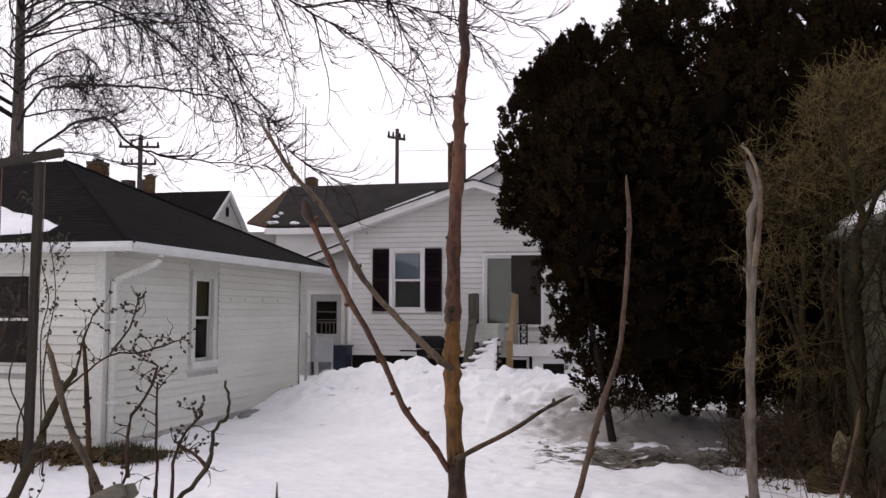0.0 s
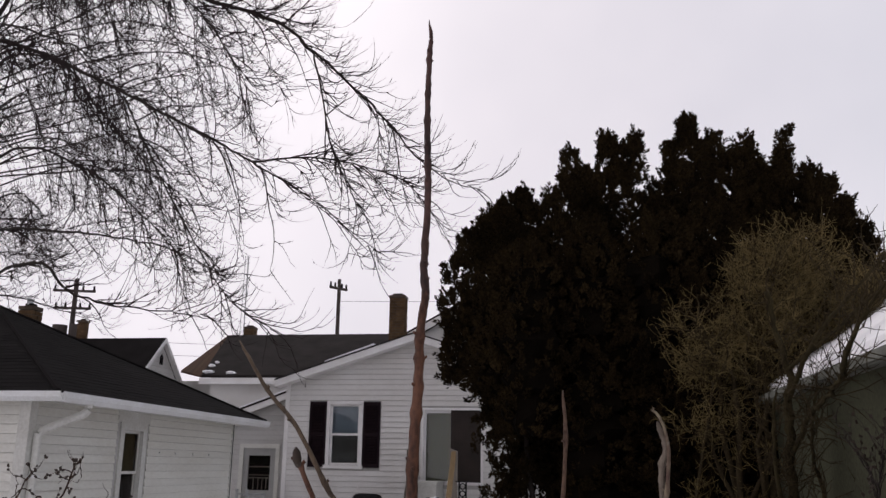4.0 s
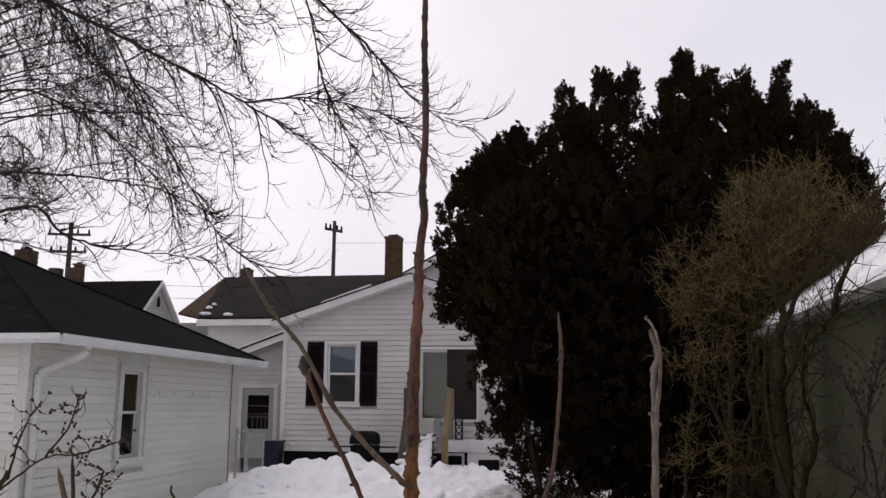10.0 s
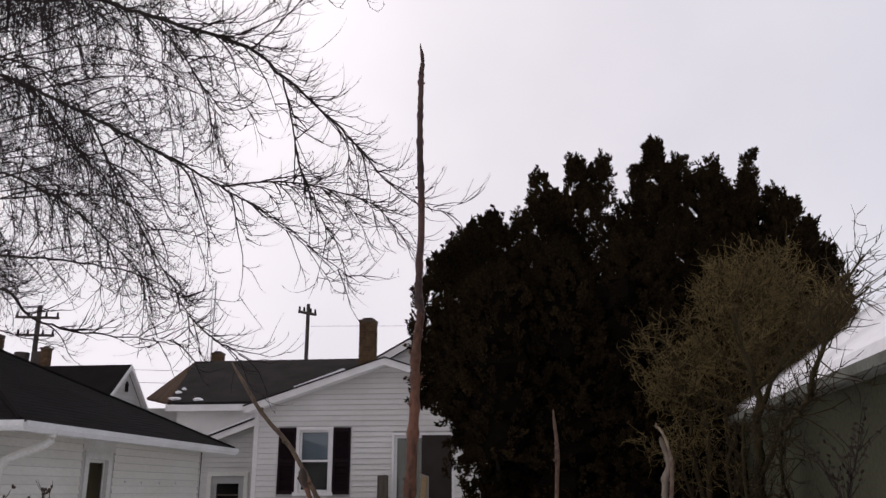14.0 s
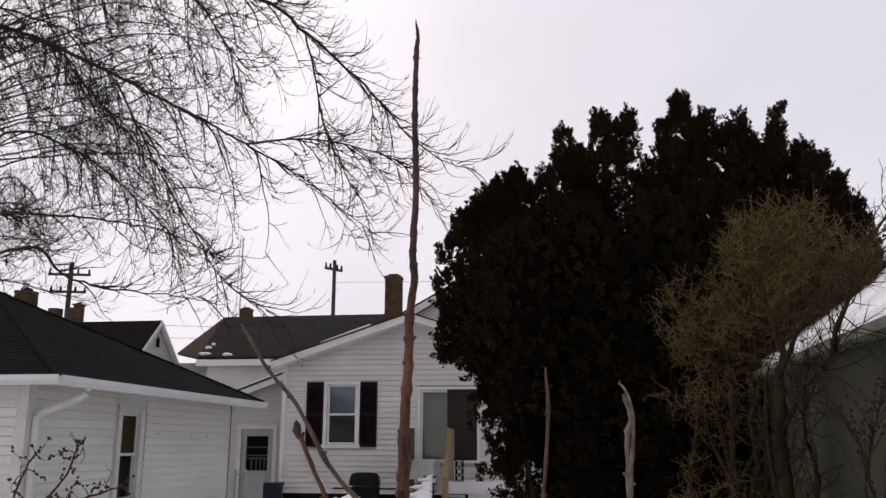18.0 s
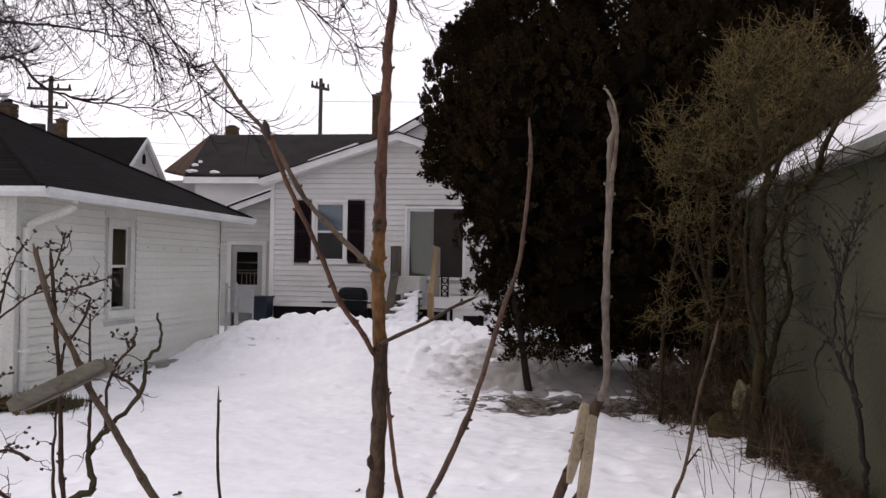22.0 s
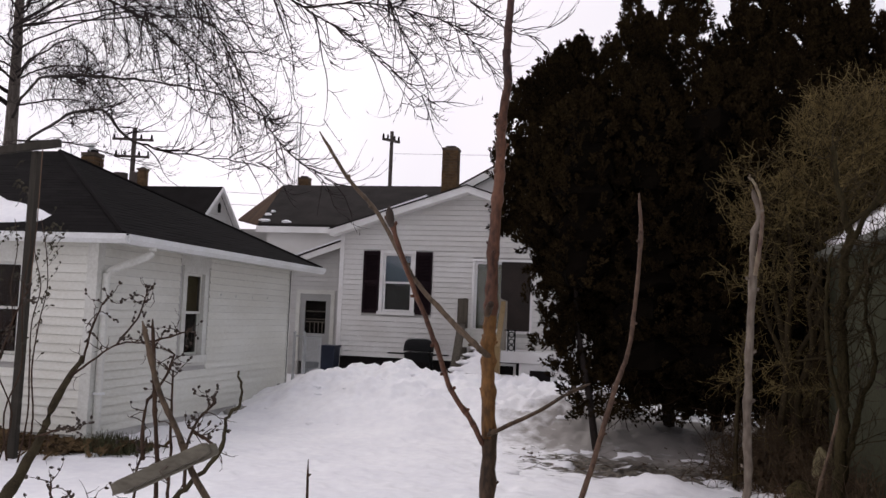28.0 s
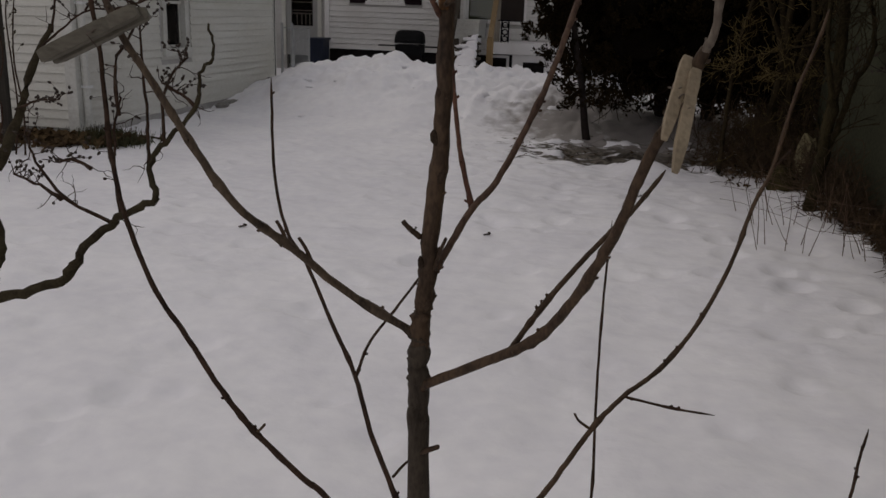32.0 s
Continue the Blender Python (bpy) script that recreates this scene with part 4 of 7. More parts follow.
for r in range(ROWS):
    for face in range(2):
        t0, t1 = r / ROWS, min(1.0, (r + 1.05) / ROWS)
        if face == 0:
            a0, a1, b0_, b1_ = near_c.lerp(peak, t0), near_c.lerp(peak, t1), far_c.lerp(peak, t0), far_c.lerp(peak, t1)
        else:
            left = Vector((-18.2, EY, EZ))
            a0, a1, b0_, b1_ = left.lerp(ridge_end, t0), left.lerp(ridge_end, t1), near_c.lerp(peak, t0), near_c.lerp(peak, t1)
        L = max((b0_ - a0).length, 0.05)
        nrm = (b0_ - a0).cross(a1 - a0)
        nrm = unit3(nrm if nrm.z > 0 else -nrm)
        p = 0.0
        while p < L - 0.02:
            w = min(rng.uniform(0.24, 0.34), L - p)
            u, v = p / L, (p + w - 0.008) / L
            lift = rng.uniform(0.002, 0.0045)
            q = [a0.lerp(b0_, u) + nrm * lift, a0.lerp(b0_, v) + nrm * lift, a1.lerp(b1_, v) + nrm * 0.001, a1.lerp(b1_, u) + nrm * 0.001, a0.lerp(b0_, u), a0.lerp(b0_, v)]
            if face == 0 and r < 20 and p < 5.2:
                one = Acc()
                one.face_set(q, [(0, 1, 2, 3), (4, 5, 1, 0)])
                part("shingle", one, "shingle", gr)
            else:
                acc.face_set(q, [(0, 1, 2, 3), (4, 5, 1, 0)])
            p += w
part("shingles", acc, "shingle", gr)["kind"] = "stuff"
for e in (near_c, far_c):
    acc = Acc()
    acc.tube([e + Vector((0, 0, 0.0)), e.lerp(peak, 0.5), peak], 0.035, 6)
    part("hip_cap", acc, "shingle", gr)
# snow left on the low roof
FS = (PZ - EZ) / (PY - EY)
acc = Acc()
nx, ny = 40, 14
tongue = []
for j in range(ny + 1):
    for i in range(nx + 1):
        x = -7.38 - 3.6 * i / nx
        lo = 9.62 + 0.10 * noise.noise(Vector((x * 1.4, 0.2, 5.5))) + 0.22 * max(0.0, x + 7.75)
        hi = max(lo + 0.02, 9.94 - 0.50 * (x + 7.42) + 0.08 * noise.noise(Vector((x * 2.3, 1.7, 2.5))))
        y = lo + (hi - lo) * j / ny
        edge = min(1.0, 5 * min(j / ny, 1 - j / ny), 6 * i / nx)
        tongue.append((x, y, EZ + (y - EY) * FS + 0.008 + 0.055 * math.sqrt(max(0.0, edge)) * min(1.0, (hi - lo) / 0.5 + 0.25)))
acc.face_set(tongue, [(j * (nx + 1) + i, j * (nx + 1) + i + 1, (j + 1) * (nx + 1) + i + 1, (j + 1) * (nx + 1) + i) for j in range(ny) for i in range(nx)])
part("roof_snow", acc, "snow", gar, "rounded tongue of old snow left on the roof", True)
# downspout
acc = Acc()
dn = smooth_path([(EX + 0.01, 10.05, 2.50), (EX - 0.02, 10.03, 2.38), (GX + 0.2, 9.86, 2.22), (GX + 0.08, 9.78, 2.12), (GX + 0.07, 9.76, 1.9), (GX + 0.07, 9.76, 0.12)], 4)
acc.tube(dn, 0.05, 8)
part("downspout", acc, "old_trim", gar)
for z in (1.6, 0.6):
    acc = Acc()
    acc.box(GX, GX + 0.125, 9.705, 9.815, z, z + 0.03)
    part("downspout_strap", acc, "gutter", gar)
# hooks and a pipe on the wall
for y, z in ((13.0, 1.94), (13.55, 1.93), (14.2, 1.93), (14.85, 1.93)):
    acc = Acc()
    acc.box(GX + 0.01, GX + 0.03, y, y + 0.012, z, z + 0.022)
    part("hook", acc, "gutter", gar)
acc = Acc()
acc.tube([(GX + 0.06, 15.5, 0.0), (GX + 0.06, 15.5, 0.34)], 0.025, 6)
part("standpipe", acc, "dark", gar)
for y, s in ((15.3, 0.17), (13.6, 0.15), (13.2, 0.12)):
    acc = Acc()
    acc.blob((GX + 0.22, y, 0.05), s, s * 1.3, 0.06, 9, 5, 0.25, SNOW_RNG)
    tagged(part("flagstone", acc, "concrete"), "dark grey stone showing through the snow", "stone", "stones by the wall")

# littered bed along the front of the outbuilding
rng = random.Random(21)
bed = thing("garden_bed", "bed of brown leaf litter and moss along the wall", "garden bed", (-7.2, 9.3, 0))
acc = Acc()
for _ in range(1500):
    x, y = rng.uniform(-9.5, -5.6), 0
    y = 9.25 + rng.gauss(0, 0.2) + max(0, (x + 6.3)) * 0.6
    z = gz(x, y) + 0.04 + 0.10 * math.exp(-((y - 9.3) / 0.22) ** 2) * rng.random()
    acc.obox(pose(x, y, z, rng.uniform(-50, 50), rng.uniform(-50, 50), rng.uniform(0, 360)), rng.uniform(0.05, 0.16), rng.uniform(0.02, 0.07), 0.006)
part("leaf_litter", acc, "litter", bed)["kind"] = "stuff"
for x, y, s in ((-7.3, 9.3, 0.42), (-8.1, 9.3, 0.4), (-6.5, 9.32, 0.36), (-9.0, 9.35, 0.4)):
    acc = Acc()
    acc.blob((x, y, gz(x, y) + 0.02), s, 0.19, 0.11, 12, 6, 0.2, rng)
    part("soil_mound", acc, "litter", bed)
acc = Acc()
for _ in range(900):
    x, y = -5.95 + rng.gauss(0, 0.2), 9.45 + rng.gauss(0, 0.15)
    z = gz(x, y) + 0.06
    acc.tube([(x, y, z - 0.05), (x + rng.gauss(0, 0.03), y + rng.gauss(0, 0.03), z + rng.uniform(0.02, 0.14))], (0.006, 0.002), 3)
part("moss_clump", acc, "moss", bed, "tuft of green moss and grass")

# ---- steps, deck and small things before the house ----
st = thing("porch_steps", "wooden porch steps buried in lumpy snow", "steps", (-2.8, 17.2, 0.4))
for i in range(5):
    acc = Acc()
    acc.box(-3.22 + 0.06 * i, -2.52 - 0.06 * i, 15.92 + i * 0.35, 16.24 + i * 0.35, 0.66 + i * 0.125, 0.70 + i * 0.125)
    part("tread", acc, "wood_grey", st)
for x, dx in ((-3.16, 0.24), (-2.60, -0.24)):
    acc = Acc()
    acc.prism([(x, 15.95, 0.3), (x, 15.95, 0.66), (x + dx, 17.6, 1.14), (x + dx, 17.6, 0.75)], (0.04, 0, 0))
    part("stringer", acc, "dark", st)
acc = Acc()
acc.box(-3.36, -2.84, 17.72, 18.64, 1.12, 1.46)
acc.box(-3.39, -2.81, 17.69, 18.66, 1.46, 1.50)
part("landing", acc, "old_trim", st, "dull white painted landing below the door")
rng = random.Random(3)
acc = Acc()
nx, ny = 22, 60
vs_, fs_ = [], []
for b in range(ny + 1):
    y = 15.6 + 2.15 * b / ny
    k = max(-0.6, min(4.0, (y - 15.9) / 0.35))
    rise = math.floor(k) + smooth01((k - math.floor(k)) / 0.85)
    for a in range(nx + 1):
        t = a / nx
        x0 = -3.14 + 0.065 * rise + 0.03 * noise.noise(Vector((3.1, y * 5, 1.0)))
        x = x0 + (-2.54 - 0.06 * rise - x0) * t
        edge = min(1.0, 6 * min(t + 0.02, 1.04 - t))
        z = 0.61 + 0.125 * rise + 0.10 * math.sqrt(max(0.0, edge)) + 0.05 * noise.noise(Vector((x * 6, y * 6, 2.2)))
        if a in (0, nx):
            z -= 0.16
        vs_.append((x, y, z))
for b in range(ny):
    for a in range(nx):
        o = b * (nx + 1) + a
        fs_.append((o, o + 1, o + nx + 2, o + nx + 1))
acc.face_set(vs_, fs_)
for k in range(4):
    acc.blob((-3.10 + 0.065 * k, 16.12 + 0.35 * k, 0.75 + 0.125 * k), 0.17, 0.19, 0.05, 12, 7, 0.18, rng)
part("step_snow", acc, "snow", st, "snow lying heaped over the treads", True)
rail = thing("handrail", "weathered grey wooden handrail beside the snowy steps", "handrail", (-3.22, 16.1, 0.5), "handrails of the steps")
acc = Acc()
acc.prism([(-3.29, 16.15, 0.45), (-3.15, 16.15, 0.45), (-3.13, 16.21, 0.45), (-3.27, 16.21, 0.45)], (-0.015, 0.80, 1.06))
part("rail_board", acc, "wood_grey", rail, "split grey plank leaning back")
acc = Acc()
acc.prism([(-3.53, 18.08, 0.9), (-3.315, 18.08, 0.9), (-3.315, 18.08, 2.13), (-3.36, 18.08, 2.145), (-3.53, 18.08, 2.13)], (0, 0.10, 0))
part("post", acc, "wood_grey", rail)
acc = Acc()
acc.prism([(-3.30, 16.92, 1.38), (-3.18, 16.92, 1.38), (-3.18, 16.92, 1.50), (-3.30, 16.92, 1.50)], (-0.17, 1.2, 0.10))
part("rail_board", acc, "wood_grey", rail)
rail = thing("handrail", "tan wooden handrail with a silvered board by snowy steps", "handrail", (-2.33, 16.0, 0.4), "handrails of the steps")
acc = Acc()
acc.box(-2.385, -2.275, 15.95, 16.06, 0.35, 1.20)
part("post", acc, "wood_tan", rail)
acc = Acc()
acc.prism([(-2.62, 18.0, 0.9), (-2.46, 18.0, 0.9), (-2.46, 18.0, 2.11), (-2.62, 18.0, 2.17)], (0, 0.09, 0))
part("post", acc, "wood_pale", rail, "silvered pale post")
acc = Acc()
acc.prism([(-2.38, 15.98, 1.04), (-2.29, 15.98, 1.04), (-2.29, 15.98, 1.22), (-2.38, 15.98, 1.22)], (-0.20, 2.05, 0.90))
part("rail_board", acc, "wood_tan", rail)
dk = thing("side_deck", "low white-faced deck beside the steps", "deck", (-1.6, 18.0, 0.4))
acc = Acc()
acc.box(-2.62, -0.7, 17.5, 18.66, 1.02, 1.08)
part("deck_top", acc, "trim", dk)
acc = Acc()
acc.box(-2.62, -0.7, 17.44, 17.48, 0.86, 1.08)
part("fascia", acc, "trim", dk)
acc = Acc()
acc.box(-2.10, -0.7, 17.5, 17.56, 0.3, 0.85)
part("skirt", acc, "trim", dk)
acc = Acc()
acc.box(-2.60, -2.12, 17.7, 17.74, 0.3, 0.86)
part("backing", acc, "dark", dk)
acc = Acc()
for a, b, c, d in ((-2.58, -2.18, 0.78, 0.83), (-2.58, -2.18, 0.55, 0.6), (-2.58, -2.53, 0.6, 0.78), (-2.23, -2.18, 0.6, 0.78)):
    acc.box(a, b, 17.62, 17.66, c, d)
part("cellar_window_frame", acc, "trim", dk)
acc = Acc()
acc.box(-1.88, -1.46, 17.485, 17.5, 0.5, 0.72)
part("vent_opening", acc, "dark", dk)
sc = thing("plant_stand", "black scrolled iron plant stand on the deck", "plant stand", (-2.30, 17.7, 1.08))
acc = Acc()
for dx in (-0.07, 0.07):
    acc.tube([(-2.30 + dx, 17.7, 1.08), (-2.30 + dx, 17.7, 1.5)], 0.016, 6)
part("upright", acc, "black", sc)
for z in (1.15, 1.28, 1.42):
    acc = Acc()
    acc.tube([(-2.30 + 0.055 * math.cos(a), 17.7, z + 0.055 * math.sin(a)) for a in spread(0, 2 * math.pi, 12)], 0.013, 5)
    part("scroll", acc, "black", sc)
acc = Acc()
acc.box(-2.43, -2.17, 17.58, 17.82, 1.5, 1.52)
part("shelf", acc, "black", sc)

bbq = thing("barbecue_grill", "black lidded barbecue grill with side shelves", "grill", (-4.2, 17.7, 0.42))
acc = Acc()
# the lid is a rounded hood, drawn in at both ends
rings = [[(x, 17.7 + 0.22 * k * math.cos(a), 0.97 + 0.275 * k * math.sin(a) ** 0.7) for a in spread(0.02, math.pi - 0.02, 13)] for x, k in ((-4.54, 0.72), (-4.525, 0.86), (-4.49, 0.95), (-4.42, 1.0), (-4.08, 1.0), (-4.01, 0.95), (-3.975, 0.86), (-3.96, 0.72))]
vs_ = [q for r in rings for q in r]
fs_ = [(i * 13 + j, i * 13 + j + 1, i * 13 + j + 14, i * 13 + j + 13) for i in range(7) for j in range(12)] + [tuple(range(13))[::-1], tuple(range(91, 104))]
acc.face_set(vs_, fs_)
lid = part("lid", acc, "black", bbq, "", True)
acc = Acc()
acc.tube([(-4.42, 17.43, 1.06), (-4.08, 17.43, 1.06)], 0.012, 6)
part("handle", acc, "black", lid)
acc = Acc()
acc.prism([(-4.51, 17.48, 0.965), (-4.51, 17.92, 0.965), (-4.51, 17.86, 0.76), (-4.51, 17.54, 0.76)], (0.53, 0, 0))
part("firebox", acc, "black", bbq)
for a, b in ((-4.90, -4.55), (-3.95, -3.62)):
    acc = Acc()
    acc.box(a, b, 17.6, 17.8, 0.915, 0.94)
    part("side_shelf", acc, "black", bbq)
for dx in (-0.24, 0.24):
    for dy in (-0.15, 0.15):
        acc = Acc()
        acc.tube([(-4.22 + dx, 17.7 + dy, 0.35), (-4.22 + dx, 17.7 + dy, 0.8)], 0.02, 6)
        part("leg", acc, "black", bbq)
acc = Acc()
acc.blob((-5.35, 17.0, 0.62), 0.22, 0.18, 0.10, 10, 6, 0.12, rng)
tagged(part("snow_lump", acc, "snow", None, "", True), "rounded lump of old snow on the bank", "snow lump")
bin_ = thing("storage_bin", "dark blue plastic bin beside the wing door", "bin", (-6.42, 18.2, 0.3))
acc = Acc()
acc.prism([(-6.56, 18.1, 0.25), (-6.28, 18.1, 0.25), (-6.26, 18.1, 0.95), (-6.58, 18.1, 0.95)], (0, 0.4, 0))
part("body", acc, "bluebin", bin_)
acc = Acc()
acc.box(-6.60, -6.24, 18.07, 18.53, 0.95, 1.0)
part("lid", acc, "bluebin", bin_)

# chain-link gate between outbuilding and house
gt = thing("chain_link_gate", "chain-link gate on galvanised posts between the buildings", "gate", (-6.2, 16.3, 0.1))
for x in (-6.45, -6.25):
    acc = Acc()
    acc.tube([(x, 16.25, 0.0), (x, 16.25, 1.30)], 0.028, 8)
    post = part("post", acc, "steel", gt)
    acc = Acc()
    acc.blob((x, 16.25, 1.31), 0.034, 0.034, 0.028, 8, 5)
    part("cap", acc, "steel", post)
acc = Acc()
acc.tube([(-6.45, 16.25, 1.24), (-6.25, 16.25, 1.24)], 0.018, 6)
part("rail", acc, "steel", gt)
for z in (0.30, 1.22):
    acc = Acc()
    acc.tube([(-6.23, 16.30, z), (-6.23, 17.15, z)], 0.018, 6)
    part("rail", acc, "steel", gt)
for y in (16.30, 17.15):
    acc = Acc()
    acc.tube([(-6.23, y, 0.30), (-6.23, y, 1.22)], 0.018, 6)
    part("gate_stile", acc, "steel", gt)
acc = Acc()
for i in range(-20, 24):
    y0 = 16.30 + i * 0.06
    for sgn in (1, -1):
        ya, yb = (y0, y0 + 0.92) if sgn > 0 else (y0 + 0.92, y0)
        ta, tb = sorted(((16.30 - ya) / (yb - ya), (17.15 - ya) / (yb - ya)))
        ta, tb = max(0, ta), min(1, tb)
        if tb > ta + 0.01:
            acc.tube([(-6.23, ya + (yb - ya) * ta, 0.30 + 0.92 * ta), (-6.23, ya + (yb - ya) * tb, 0.30 + 0.92 * tb)], 0.0022, 3)
part("wire_mesh", acc, "steel", gt)

# ---- poles and lines ----
def utility_pole(x, y, h, arm_z, arms, r, label, drum=False):
    p = thing("utility_pole", label, "utility pole", (x, y, 0), "utility poles")
    a = Acc()
    a.tube([(x, y, 0), (x, y, h * 0.5), (x, y, h)], (r, r * 0.85, r * 0.7), 8)
    part("pole", a, "pole", p)
    for dz, w, rot in arms:
        a = Acc()
        a.obox(pose(x, y - 0.12, arm_z + dz, 0, 0, rot), w, 0.12, 0.12)
        arm = part("crossarm", a, "pole", p)
        for k in (-0.46, -0.2, 0.2, 0.46):
            a = Acc()
            c, s = math.cos(radians(rot)), math.sin(radians(rot))
            a.tube([(x + k * w * c, y - 0.12 + k * w * s, arm_z + dz + 0.05), (x + k * w * c, y - 0.12 + k * w * s, arm_z + dz + 0.28)], (0.06, 0.045), 6)
            part("insulator", a, "dark", arm)
    if drum:
        for dx in (-0.45, 0.5):
            a = Acc()
            a.tube([(x + dx, y - 0.3, arm_z - 2.9), (x + dx, y - 0.3, arm_z - 1.8)], 0.36, 10)
            part("transformer", a, "pole", p)
    return p


utility_pole(-12.08, 42, 11.05, 10.55, ((0, 1.1, 55),), 0.13, "dark wooden utility pole with a short crossarm")
utility_pole(-25.5, 40, 10.9, 10.25, ((0, 2.1, 15), (-0.9, 1.8, 15)), 0.17, "utility pole with two crossarms and transformers", True)
wr = thing("overhead_wire", "thin dark overhead wires sagging between the poles", "wire", (-18, 41, 9))
for z, dz in ((7.3, -0.4), (8.0, -0.5)):
    acc = Acc()
    acc.tube([(-30 + t * 34, 39 + 5 * t, z + dz * math.sin(math.pi * t)) for t in spread(0, 1, 14)], 0.012, 3)
    part("wire", acc, "dark", wr)
acc = Acc()
acc.tube([(-12 + t * 40, 42 - 6 * t, 9.9 - 0.6 * math.sin(math.pi * t)) for t in spread(0, 1, 14)], 0.010, 3)
part("wire", acc, "dark", wr)
an = thing("antenna_mast", "thin lattice antenna mast behind the roofs", "antenna", (-14.7, 36, 0))
for dx, dy in ((-0.13, 0), (0.13, 0), (0, 0.2)):
    acc = Acc()
    acc.tube([(-14.7 + dx, 36 + dy, 0), (-14.7 + dx * 0.6, 36 + dy * 0.6, 10.9)], 0.018, 4)
    part("leg", acc, "steel", an)
acc = Acc()
for i in range(30):
    z = 4 + i * 0.23
    acc.tube([(-14.83, 36, z), (-14.57, 36, z + 0.11), (-14.83, 36, z + 0.23)], 0.008, 3)
part("lattice", acc, "steel", an)

# ---- shed along the side ----
shed = thing("stucco_shed", "olive-grey stucco shed with dull dark eaves and a snowy roof", "shed", (4.8, 6.5, 0))
SX, SY0, SY1 = 2.32, -3.0, 10.70
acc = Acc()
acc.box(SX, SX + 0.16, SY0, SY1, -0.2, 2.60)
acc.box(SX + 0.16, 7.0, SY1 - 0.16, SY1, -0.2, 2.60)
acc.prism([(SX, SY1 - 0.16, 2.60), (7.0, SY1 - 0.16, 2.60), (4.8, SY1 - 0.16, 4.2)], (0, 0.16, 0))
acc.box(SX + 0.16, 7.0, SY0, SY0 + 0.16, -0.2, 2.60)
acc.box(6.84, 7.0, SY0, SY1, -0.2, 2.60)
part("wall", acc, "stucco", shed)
acc = Acc()
acc.box(SX - 0.018, SX, SY0, SY1, 1.43, 1.455)
part("ledge", acc, "stucco", shed)
SR = 0.70
for sgn, xe in ((1, 2.2), (-1, 7.4)):
    acc = Acc()
    acc.prism([(xe, SY0 - 0.2, 2.60), (4.8, SY0 - 0.2, 2.60 + SR * 2.6), (4.8, SY0 - 0.2, 2.66 + SR * 2.6), (xe, SY0 - 0.2, 2.66)], (0, SY1 - SY0 + 0.45, 0))
    part("roof", acc, "shingle_grey", shed)
    acc = Acc()
    xa = xe + sgn * 0.06
    acc.prism([(xa, SY0 - 0.1, 2.705), (4.8, SY0 - 0.1, 2.665 + SR * 2.6), (4.8, SY0 - 0.1, 2.78 + SR * 2.6), (xa + sgn * 0.03, SY0 - 0.1, 2.80)], (0, SY1 - SY0 + 0.28, 0))
    part("roof_snow", acc, "snow", shed, "even layer of snow on the roof")
acc = Acc()
acc.box(2.17, 2.2, SY0 - 0.2, SY1 + 0.25, 2.595, 2.67)
part("fascia", acc, "shed_trim", shed)
acc = Acc()
acc.box(2.2, SX, SY0 - 0.2, SY1 + 0.25, 2.580, 2.596)
part("soffit", acc, "shed_trim", shed)
acc = Acc()
acc.prism([(2.2, SY1 + 0.25, 2.58), (4.8, SY1 + 0.25, 2.58 + SR * 2.6), (4.8, SY1 + 0.25, 2.66 + SR * 2.6), (2.2, SY1 + 0.25, 2.66)], (0, 0.03, 0))
part("rake_board", acc, "shed_trim", shed)


# ---- plants ----
def unit(v):
    return v.normalized() if v.length > 1e-9 else Vector((0, 0, 1))


def rvec(rng):
    return Vector((rng.gauss(0, 1), rng.gauss(0, 1), rng.gauss(0, 1)))


def shoot(acc, p, d, length, r, rng, droop, curl, wild, step, sides=3):
    """One bare shoot: sags by droop, lifts its tip by curl. Returns its points."""
    n = max(3, int(length / step))
    pts, d = [Vector(p)], unit(Vector(d))
    for i in range(n):
        t = i / n
        d = unit(d + Vector((0, 0, -droop if t < 0.65 else curl)) * (1.0 / n) * 2.2 + rvec(rng) * wild)
        pts.append(pts[-1] + d * (length / n))
    acc.tube(pts, [r * (1 - 0.75 * i / n) for i in range(n + 1)], sides)
    return pts


